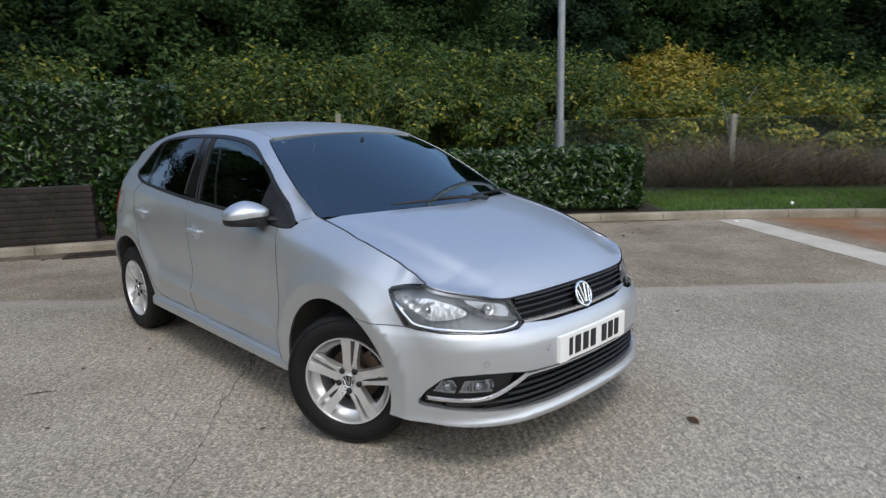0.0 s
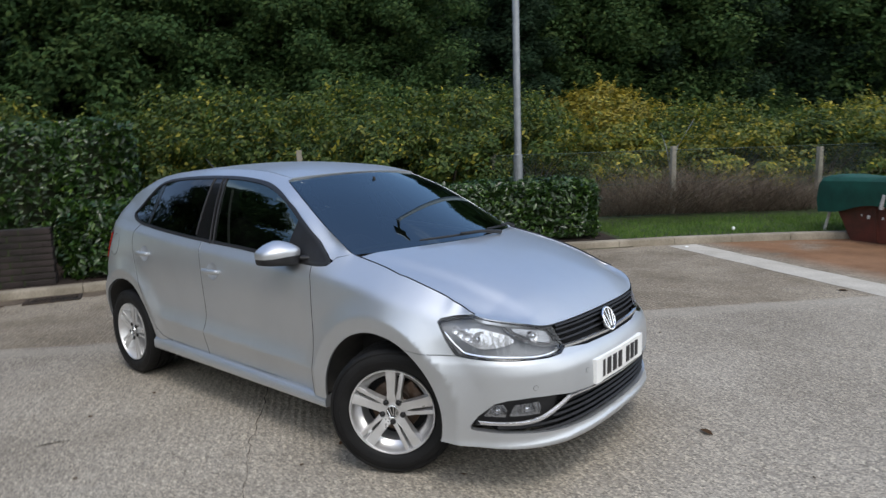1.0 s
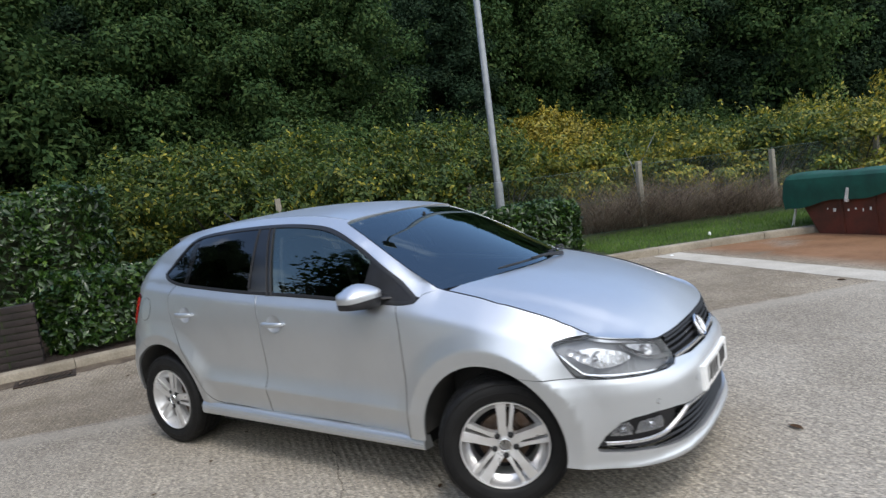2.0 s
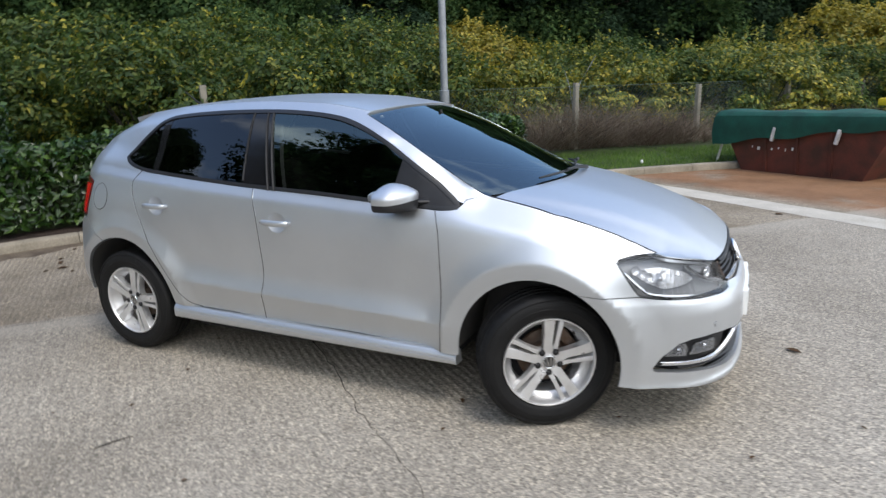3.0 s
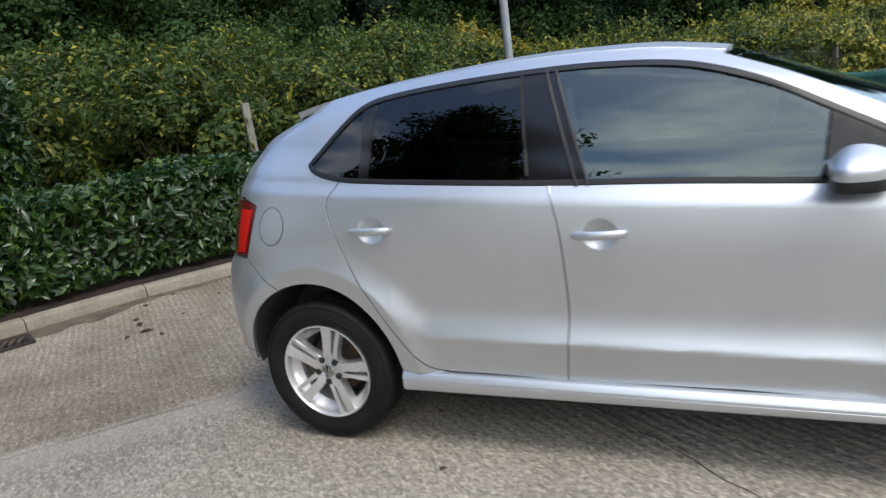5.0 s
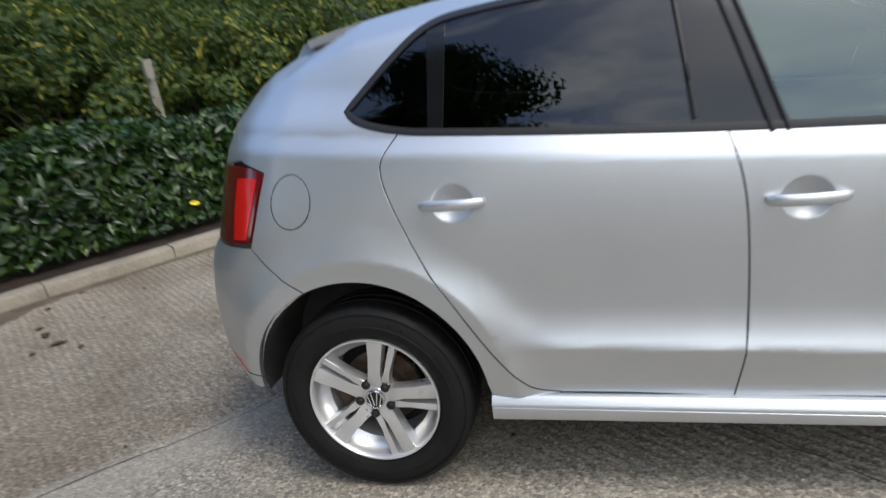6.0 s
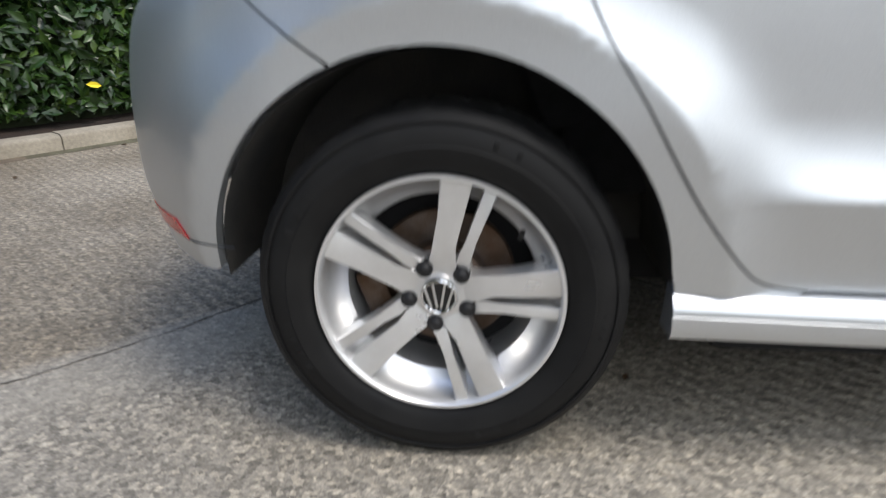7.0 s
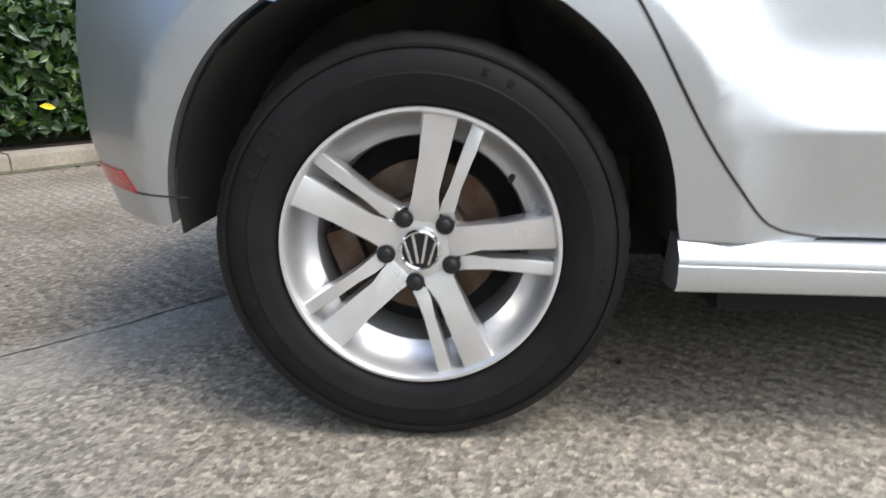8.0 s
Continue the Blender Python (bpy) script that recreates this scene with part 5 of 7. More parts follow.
# cabin
bm = bmesh.new()
box(bm, 1.02, 0, 0.86, 0.42, 1.28, 0.16, 0.05)
box(bm, 1.10, 0, 0.55, 0.30, 1.30, 0.60, 0.03)
box(bm, 0.86, -0.36, 0.955, 0.16, 0.34, 0.07, 0.03)
part("dashboard", bm, DASH, car)
bm = bmesh.new()
tube(bm, [Vector((0.70, -0.36, 0.86)) + Matrix.Rotation(radians(-25), 3, "Y") @ Vector((0, 0.185 * math.cos(a), 0.185 * math.sin(a))) for a in (2 * math.pi * k / 36 for k in range(37))], 0.012, 8, cap=False)
box(bm, 0.71, -0.36, 0.855, 0.05, 0.15, 0.12, 0.02)
box(bm, 0.705, -0.36, 0.86, 0.02, 0.34, 0.035, 0.008)
tube(bm, [(0.72, -0.36, 0.85), (0.90, -0.36, 0.78)], 0.035, 10)
part("steering_wheel", bm, DASH, car)
for y in (-0.36, 0.36):
    seat = new("front_seat")
    seat.parent = car
    bm = bmesh.new()
    box(bm, 0.18, y, 0.50, 0.52, 0.50, 0.20, 0.07)
    part("cushion", bm, SEAT, seat)
    bm = bmesh.new()
    box(bm, -0.14, y, 0.82, 0.15, 0.48, 0.62, 0.06, Matrix.Rotation(radians(-16), 4, "Y"))
    part("backrest", bm, SEAT, seat)
    bm = bmesh.new()
    box(bm, -0.25, y, 1.20, 0.10, 0.26, 0.17, 0.045, Matrix.Rotation(radians(-12), 4, "Y"))
    part("headrest", bm, SEAT, seat)
bm = bmesh.new()
box(bm, -0.80, 0, 0.50, 0.50, 1.24, 0.18, 0.06)
box(bm, -1.10, 0, 0.80, 0.14, 1.24, 0.56, 0.05, Matrix.Rotation(radians(-20), 4, "Y"))
for y in (-0.38, 0.38):
    box(bm, -1.20, y, 1.11, 0.08, 0.24, 0.12, 0.035)
part("rear_bench", bm, SEAT, car)
for side in (1, -1):
    bm = bmesh.new()
    belt = curve([(-0.20, 0.575, 1.30), (-0.185, 0.615, 1.20), (-0.165, 0.65, 1.08), (-0.145, 0.67, 0.95)], 5)
    rows = [[bm.verts.new((x + dx, -side * (y + dy), z)) for dx, dy in ((-0.010, 0.0), (0.010, 0.0), (0.010, -0.004), (-0.010, -0.004))] for x, y, z in belt]
    for r, s in zip(rows, rows[1:]):
        for k in range(4):
            bm.faces.new((r[k], r[(k + 1) % 4], s[(k + 1) % 4], s[k]))
    bm.faces.new(rows[0]), bm.faces.new(rows[-1][::-1])
    part("seat_belt", bm, worn("belt_webbing", (0.42, 0.44, 0.46), (0.34, 0.36, 0.38), 30, 0.8), car, "pale grey seat belt")
bm = bmesh.new()
box(bm, 0.46, 0, 1.275, 0.03, 0.22, 0.055, 0.012)
tube(bm, [(0.46, 0, 1.29), (0.44, 0, 1.345)], 0.008, 8)
part("interior_mirror", bm, DASH, car)
bm = bmesh.new()
rows = []
for k in range(14):
    x = -1.35 + 1.65 * k / 13
    rows.append([bm.verts.new((x, y, roof_z(x) - 0.12 * y * y - 0.035)) for y in np.linspace(-0.46, 0.46, 9)])
for r, s in zip(rows, rows[1:]):
    for k in range(8):
        bm.faces.new((r[k], r[k + 1], s[k + 1], s[k]))
part("headliner", bm, worn("headliner_cloth", (0.25, 0.25, 0.24), (0.2, 0.2, 0.19), 20, 0.95), car)


# ---- wheels ----
def make_wheel(turn, spoke_turn):
    """A wheel about the y axis, its outer face towards -y. Returns its top object."""
    hub = new("wheel")
    bm = bmesh.new()
    prof = [(0.192, 0.055), (0.196, 0.020), (0.2015, 0.001), (0.208, -0.008), (0.224, -0.015), (0.245, -0.019), (0.2465, -0.0175), (0.262, -0.0175), (0.277, -0.010), (0.2785, -0.0125), (0.283, -0.0125), (0.2865, -0.009), (0.2940, -0.003), (0.2985, 0.006),
            (0.3005, 0.018), (0.3010, 0.048), (0.2935, 0.050), (0.2935, 0.056), (0.301, 0.058), (0.3015, 0.084), (0.2940, 0.086), (0.2940, 0.094), (0.3015, 0.096), (0.301, 0.122), (0.2935, 0.124), (0.2935, 0.130), (0.3005, 0.132), (0.297, 0.160), (0.288, 0.180), (0.262, 0.196), (0.225, 0.19), (0.205, 0.17)]
    seg = 192
    rings = revolve(bm, prof, seg)
    for ri in (13, 14):
        for k in range(0, seg, 4):
            q = rings[ri][k]
            q.co.x *= 0.993
            q.co.z *= 0.993
    for ri in (19, 20, 23, 24, 25):
        for k in range(2, seg, 6):
            q = rings[ri][k]
            q.co.x *= 0.988
            q.co.z *= 0.988
    for q in bm.verts:
        if q.co.z < -0.2955:
            q.co.z = -0.2955 + (q.co.z + 0.2955) * 0.15
    part("tyre", bm, TYRE, hub)
    # raised marks on the sidewall
    bm = bmesh.new()
    for a, r, w, hgt in ((-62, 0.262, 0.009, 0.012), (-70, 0.262, 0.009, 0.012), (-58, 0.246, 0.005, 0.006), (-20, 0.247, 0.008, 0.014), (4, 0.262, 0.007, 0.009), (8, 0.262, 0.007, 0.009), (12, 0.262, 0.007, 0.009), (150, 0.255, 0.01, 0.014), (156, 0.255, 0.01, 0.014), (162, 0.255, 0.01, 0.014), (168, 0.255, 0.01, 0.014), (205, 0.255, 0.011, 0.016), (213, 0.255, 0.011, 0.016), (221, 0.255, 0.011, 0.016), (60, 0.255, 0.011, 0.016), (68, 0.255, 0.011, 0.016), (76, 0.255, 0.011, 0.016)):
        m = Matrix.Rotation(radians(a), 4, "Y") @ Matrix.Translation((r, -0.0165, 0))
        vs = box(bm, 0, 0, 0, hgt, 0.0035, w, 0.0012)
        bmesh.ops.transform(bm, matrix=m, verts=vs)
    part("sidewall_mark", bm, TYRE, hub)["kind"] = "stuff"
    bm = bmesh.new()
    prof = [(0.2000, 0.006), (0.2026, -0.006), (0.2012, -0.0115), (0.1965, -0.0115), (0.1932, -0.007), (0.1905, 0.006), (0.1840, 0.026), (0.1690, 0.040), (0.1600, 0.048), (0.1570, 0.062), (0.1560, 0.15), (0.190, 0.17)]
    revolve(bm, prof, 96)
    rim = part("rim", bm, ALLOY, hub)

    def pol(a, r, w=0.0):
        """Angle clockwise from the top as seen from outside, radius, sideways shift."""
        t = radians(a + spoke_turn)
        return (r * math.sin(t) + w * math.cos(t), r * math.cos(t) - w * math.sin(t))

    for k in range(5):
        a = 72 * k
        bm = bmesh.new()
        wide = [pol(a + 8.0, 0.040, -0.030), pol(a + 8.4, 0.072, -0.0190), pol(a + 8.8, 0.13, -0.0205), pol(a + 8.8, 0.1945, -0.0255), pol(a + 8.8, 0.1960, 0.0), pol(a + 8.8, 0.1945, 0.0255), pol(a + 8.8, 0.13, 0.0185), pol(a + 8.8, 0.086, 0.0140), pol(a + 9, 0.062, 0.0140), pol(a + 9, 0.040, 0.024)]
        slab(bm, wide, -0.0045, 0.040, 0.0035)
        for q in bm.verts:
            r = math.hypot(q.co.x, q.co.z)
            q.co.y += 0.0125 * step(0.20, 0.05, r)
        part("wide_spoke", bm, ALLOY, rim)
        bm = bmesh.new()
        thin = [pol(a + 33, 0.075, -0.0075), pol(a + 29, 0.105, -0.0080), pol(a + 26.8, 0.14, -0.0092), pol(a + 25.4, 0.1945, -0.0115), pol(a + 25.4, 0.1945, 0.0115), pol(a + 26.8, 0.14, 0.0092), pol(a + 29, 0.105, 0.0085), pol(a + 34, 0.077, 0.0090), pol(a + 42, 0.062, 0.0090), pol(a + 29, 0.058, -0.006)]
        slab(bm, thin, -0.002, 0.036, 0.0035)
        for q in bm.verts:
            r = math.hypot(q.co.x, q.co.z)
            q.co.y += 0.011 * step(0.20, 0.05, r)
        part("thin_spoke", bm, ALLOY, rim)
        bm = bmesh.new()
        x, z = pol(a + 45, 0.0505)
        # black disc round the bolt head stands in for the recess's shade
        bmesh.ops.create_cone(bm, cap_ends=True, segments=20, radius1=0.0142, radius2=0.0134, depth=0.016, matrix=Matrix.Translation((x, 0.012, z)) @ Matrix.Rotation(radians(90), 4, "X"))
        ball_cap(bm, (x, 0.0045, z), (0, -1, 0), 0.0095, 0.004, 12, 3)
        part("bolt_and_recess_shade", bm, BLACK_PLASTIC, rim)
    bm = bmesh.new()
    outline = []
    for k in range(60):
        ang = 6 * k
        near = min(abs((ang - 45 - 72 * j + 180) % 360 - 180) for j in range(5))
        outline.append(pol(ang, 0.063 if near > 17 else 0.0405))
    slab(bm, outline, 0.009, 0.05, 0.003)
    part("hub_face", bm, ALLOY, rim)
    bm = bmesh.new()
    for k in range(5):
        pts = [(x + c * 0.0155, z + s * 0.0155) for (x, z) in [pol(72 * k + 45, 0.0505)] for c, s in ((math.cos(t), math.sin(t)) for t in (2 * math.pi * j / 18 for j in range(18)))]
        slab(bm, pts, 0.022, 0.05)
    part("bolt_well", bm, ALLOY, rim)["kind"] = "stuff"
    emblem(rim, (0, 0.004, 0), (0, -1, 0), (math.sin(radians(spoke_turn)), 0, math.cos(radians(spoke_turn))), 0.030)
    bm = bmesh.new()
    revolve(bm, [(0.03, 0.085), (0.120, 0.085), (0.122, 0.090), (0.122, 0.098), (0.03, 0.098)], 64)
    part("brake_disc", bm, BRAKE, hub)
    bm = bmesh.new()
    revolve(bm, [(0.0, 0.048), (0.07, 0.05), (0.072, 0.085)], 40)
    part("brake_hub", bm, BRAKE, hub)
    # plate coloured near-black for the shade behind the spokes
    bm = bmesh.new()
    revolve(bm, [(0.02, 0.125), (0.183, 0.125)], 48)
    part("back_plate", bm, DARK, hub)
    bm = bmesh.new()
    vs = box(bm, 0.118, 0.085, 0.0, 0.05, 0.05, 0.12, 0.012)
    bmesh.ops.transform(bm, matrix=Matrix.Rotation(radians(-35 if turn else 160), 4, "Y"), verts=vs)
    part("brake_caliper", bm, BRAKE, hub)
    bm = bmesh.new()
    x, z = pol(52, 0.166)
    tube(bm, [(x, 0.03, z), (x * 0.97, 0.012, z * 0.97)], [0.005, 0.0042], 8)
    part("tyre_valve", bm, RUBBER_TRIM, rim)
    return hub


STEER = 30
rear_wheel = make_wheel(False, 0.0)
rear_wheel.parent = car
rear_wheel.location = (-WHEEL_X, -0.806, WHEEL_R)
front_wheel = make_wheel(True, -9.0)
front_wheel.parent = car
front_wheel.matrix_basis = Matrix.Translation((WHEEL_X, -0.70, WHEEL_R)) @ Matrix.Rotation(radians(STEER), 4, "Z") @ Matrix.Translation((0, -0.105, 0))
for src, xa, turn in ((rear_wheel, -WHEEL_X, 0), (front_wheel, WHEEL_X, STEER)):
    m = Matrix.Translation((xa, 0.70, WHEEL_R)) @ Matrix.Rotation(radians(180 + turn), 4, "Z") @ Matrix.Translation((0, -0.105, 0))
    far = copy_thing(src, m)
    far.parent = car

# ---- yard: ground, kerb, strip ----
bm = bmesh.new()
bmesh.ops.create_grid(bm, x_segments=24, y_segments=24, size=400)
ground = part("ground", bm, GROUND, smooth=False)
tagged(ground, "worn concrete yard with exposed stones and tamped ridges", "ground", kind="structure")

KERB_LINE = np.array(curve([(-14.0, -20.0), (-9.2, -10.0), (-6.5, -4.0), (-5.20, -0.98), (-4.74, -0.06), (-4.36, 0.84), (-3.80, 1.76), (-3.37, 2.51), (-2.45, 4.00), (-1.44, 5.39), (-0.50, 6.42), (0.12, 7.12), (1.3, 8.12), (2.1, 8.68), (4.2, 10.3), (9.0, 14.3), (20.0, 24.0), (34.0, 37.0)], 10))
_k = np.concatenate([[0], np.cumsum(np.hypot(*np.diff(KERB_LINE, axis=0).T))])


def at_y(y):
    """Distance along the kerb at which it reaches y."""
    return float(np.interp(y, KERB_LINE[:, 1], _k))


def kerb(s, off, z=0.0):
    """A point off metres behind the kerb's face, s metres along it."""
    x, y = np.interp(s, _k, KERB_LINE[:, 0]), np.interp(s, _k, KERB_LINE[:, 1])
    x2, y2 = np.interp(s + 0.05, _k, KERB_LINE[:, 0]), np.interp(s + 0.05, _k, KERB_LINE[:, 1])
    d = math.hypot(x2 - x, y2 - y) or 1.0
    return Vector((x - (y2 - y) / d * off, y + (x2 - x) / d * off, z))


S_WALL, S_HEDGE_END, S_SKIP = at_y(-0.12), at_y(6.15), at_y(8.6)
kerbs = thing("kerb", "weathered concrete kerb stones edging the planting bed", "kerb", kind="structure")
s = at_y(-9)
while s < at_y(16):
    ln = 0.912
    bm = bmesh.new()
    rows = []
    lift = random.uniform(-0.004, 0.004)
    for f in np.linspace(0.004, 1 - 0.004, 4):
        a = s + ln * f
        rows.append([bm.verts.new(kerb(a, o, z + lift)) for o, z in ((0.0, -0.05), (0.002, 0.085), (0.012, 0.10), (0.03, 0.108), (0.122, 0.112), (0.125, -0.05))])
    for r, q in zip(rows, rows[1:]):
        for k in range(5):
            bm.faces.new((r[k], r[k + 1], q[k + 1], q[k]))
    bm.faces.new(rows[0][::-1]), bm.faces.new(rows[-1])
    part("kerb_stone", bm, KERB, kerbs)
    s += ln

# raised bed behind the kerb: soil under the hedges, turf by the fence
for name, s0, s1, o1, material, label, cat_ in (("planting_bed", at_y(-9), at_y(6.3), 40, SOIL, "dark soil under the hedges", "soil"), ("grass_verge", at_y(6.3), at_y(30), 60, worn("turf", (0.05, 0.085, 0.02), (0.035, 0.045, 0.018), 3, 0.95, 0.6, 0.02), "mown grass verge behind the kerb", "grass")):
    bm = bmesh.new()
    rows = []
    for k in range(41):
        a = s0 + (s1 - s0) * k / 40
        rows.append([bm.verts.new(kerb(a, o, z)) for o, z in ((0.124, 0.09), (0.5, 0.11), (1.9, 0.15), (4.0, 0.35), (9.0, 0.9), (o1, 1.2))])
    for r, q in zip(rows, rows[1:]):
        for k in range(5):
            bm.faces.new((r[k], r[k + 1], q[k + 1], q[k]))
    tagged(part(name, bm, material), label, cat_, kind="structure")

# pale strip across the yard, with the joint beside it
bm = bmesh.new()
d = Vector((0.777, -0.629, 0))
w = Vector((0.629, 0.777, 0))
a = Vector((-0.10, 6.72, 0.003))
rows = []
for k in range(40):
    p = a + d * (k * 0.3)
    j = random.uniform(-0.012, 0.012)
    rows.append([bm.verts.new(p + w * j), bm.verts.new(p + w * (0.46 + j) + Vector((0, 0, 0.001)))])
for r, q in zip(rows, rows[1:]):
    bm.faces.new((r[0], r[1], q[1], q[0]))
tagged(part("drain_strip", bm, STRIP), "pale smooth concrete strip across the yard", "strip", kind="structure")


def crack(points, width, name="ground_crack", label="hairline crack in the concrete", jitter=0.012):
    line = curve(points, 6)
    bm = bmesh.new()
    prev = None
    for k, p in enumerate(line):
        q = line[min(k + 1, len(line) - 1)] if k < len(line) - 1 else line[k]
        o = line[k - 1] if k else p
        t = Vector((q[0] - o[0], q[1] - o[1], 0)).normalized()
        nrm = Vector((-t.y, t.x, 0))
        c = Vector((p[0], p[1], 0.0022)) + nrm * random.uniform(-jitter, jitter)
        hw = width * random.uniform(0.3, 1.0) / 2
        row = (bm.verts.new(c - nrm * hw), bm.verts.new(c + nrm * hw))
        if prev:
            bm.faces.new((prev[0], prev[1], row[1], row[0]))
        prev = row
    return tagged(part(name, bm, CRACK, smooth=False), label, "crack", kind="structure")


crack([(-0.9, 0.1), (-0.17, -0.47), (0.16, -0.74), (0.44, -1.0), (0.56, -1.09)], 0.007)
crack([(0.55, -1.085), (0.72, -1.2), (0.98, -1.43), (1.25, -1.75)], 0.0035)
crack([(-2.75, -1.26), (-2.32, -0.78), (-2.14, -0.61), (-1.96, -0.41), (-1.8, -0.2), (-1.2, 0.5), (-0.4, 1.5)], 0.007, label="open joint between two concrete slabs", jitter=0.003)
crack([(0.9, -2.05), (0.84, -1.92), (0.86, -1.80)], 0.006)

# silt and moss washed along the kerb's foot
for name, lab, y0, y1, wide, material in (("silt_drift", "dark damp silt washed along the foot of the kerb", -3.0, 1.75, 0.44, worn("damp_silt", (0.165, 0.128, 0.090), (0.085, 0.063, 0.044), 5, 0.85, 0.5, 0.006)),
                                          ("silt_drift", "thin brown silt and moss along the foot of the kerb", 1.2, 6.4, 0.13, worn("mossy_silt", (0.13, 0.12, 0.075), (0.07, 0.06, 0.04), 7, 0.9, 0.6, 0.006))):
    bm = bmesh.new()
    rows = []
    n_row = 90
    for k in range(n_row + 1):
        a = at_y(y0) + (at_y(y1) - at_y(y0)) * k / n_row
        w = wide * max(0.08, 0.55 + 0.9 * noise.noise(Vector((a * 1.1, 3.0, 0.0))) + 0.35 * noise.noise(Vector((a * 5.0, 9.0, 0.0)))) * step(0, 22, k) * step(n_row, n_row - 22, k) + 0.012
        rows.append([bm.verts.new(kerb(a, o, z)) for o, z in ((0.004, 0.016), (-w * 0.4, 0.008), (-w, 0.0018))])
    for r, q in zip(rows, rows[1:]):
        for k in range(2):
            bm.faces.new((r[k], r[k + 1], q[k + 1], q[k]))
    tagged(part(name, bm, material), lab, "silt", kind="structure")

# road gully against the kerb
CAST_IRON = worn("cast_iron", (0.035, 0.030, 0.026), (0.06, 0.04, 0.028), 12, 0.7, 0.4, 0.003, 0.3)
g_s = at_y(-0.10)
g_at = kerb(g_s, -0.19)
g_dir = kerb(g_s + 0.1, 0) - kerb(g_s - 0.1, 0)
gully = thing("gully_grate", "dark cast-iron drain grate set in the concrete against the kerb", "drain grate", tuple(g_at))
gully.rotation_euler = (0, 0, math.atan2(g_dir.y, g_dir.x))
bm = bmesh.new()
for cx, cy, sx_, sy_ in ((0, 0.145, 0.56, 0.035), (0, -0.145, 0.56, 0.035), (0.2625, 0, 0.035, 0.255), (-0.2625, 0, 0.035, 0.255)):
    box(bm, cx, cy, 0.009, sx_, sy_, 0.018, 0.003)
part("grate_frame", bm, CAST_IRON, gully)
# thin black sheet on the concrete takes the place of a shaded shaft
bm = bmesh.new()
box(bm, 0, 0, 0.002, 0.50, 0.26, 0.002)
part("grate_shade", bm, DARK, gully, "flat black sheet for the shade below the bars")
for k in range(9):
    bm = bmesh.new()
    box(bm, -0.215 + 0.054 * k, 0, 0.010, 0.022, 0.285, 0.014, 0.003, Matrix.Rotation(radians(-22), 4, "Z"))
    part("grate_bar", bm, CAST_IRON, gully)


# ---- leaves ----
def leaf_mesh(name, centres, normals, sizes, material, parent=None, label="", aspect=0.45, fold=0.25, tips=True, plain=False):
    """Many small folded leaves in one mesh, each its own island."""
    n = len(centres)
    nrm = normals / np.maximum(np.linalg.norm(normals, axis=1, keepdims=True), 1e-9)
    rnd = np.random.normal(size=(n, 3))
    t = np.cross(nrm, rnd)
    t /= np.maximum(np.linalg.norm(t, axis=1, keepdims=True), 1e-9)
    b = np.cross(nrm, t)
    L, W = sizes[:, None], sizes[:, None] * aspect
    v = np.empty((n, 6, 3))
    v[:, 0] = centres - t * L * 0.5
    v[:, 1] = centres - t * L * 0.05 + b * W * 0.5 + nrm * W * fold
    v[:, 2] = centres + t * L * 0.5 - nrm * L * 0.12
    v[:, 3] = centres - t * L * 0.05 - b * W * 0.5 + nrm * W * fold
    v[:, 4] = centres - t * L * 0.02
    v[:, 5] = v[:, 2]
    v = v[:, :5]
    f = np.array([[0, 1, 3], [1, 2, 3]] if plain else [[0, 1, 4], [1, 2, 4], [2, 3, 4], [3, 0, 4]])
    faces = (np.arange(n)[:, None, None] * 5 + f[None]).reshape(-1, 3)
    mesh = bpy.data.meshes.new(name)
    mesh.vertices.add(n * 5)
    mesh.vertices.foreach_set("co", v.reshape(-1))
    mesh.loops.add(len(faces) * 3)
    mesh.loops.foreach_set("vertex_index", faces.reshape(-1).astype(np.int32))
    mesh.polygons.add(len(faces))
    mesh.polygons.foreach_set("loop_start", np.arange(len(faces), dtype=np.int32) * 3)
    mesh.polygons.foreach_set("loop_total", np.full(len(faces), 3, dtype=np.int32))
    mesh.update(calc_edges=True)
    mesh.shade_smooth()
    return finish(name, mesh, material, parent, label)


rng = np.random.default_rng(7)


def wobble(p, k, seed):
    return noise.noise(Vector((p[0] * k + seed, p[1] * k, p[2] * k)))


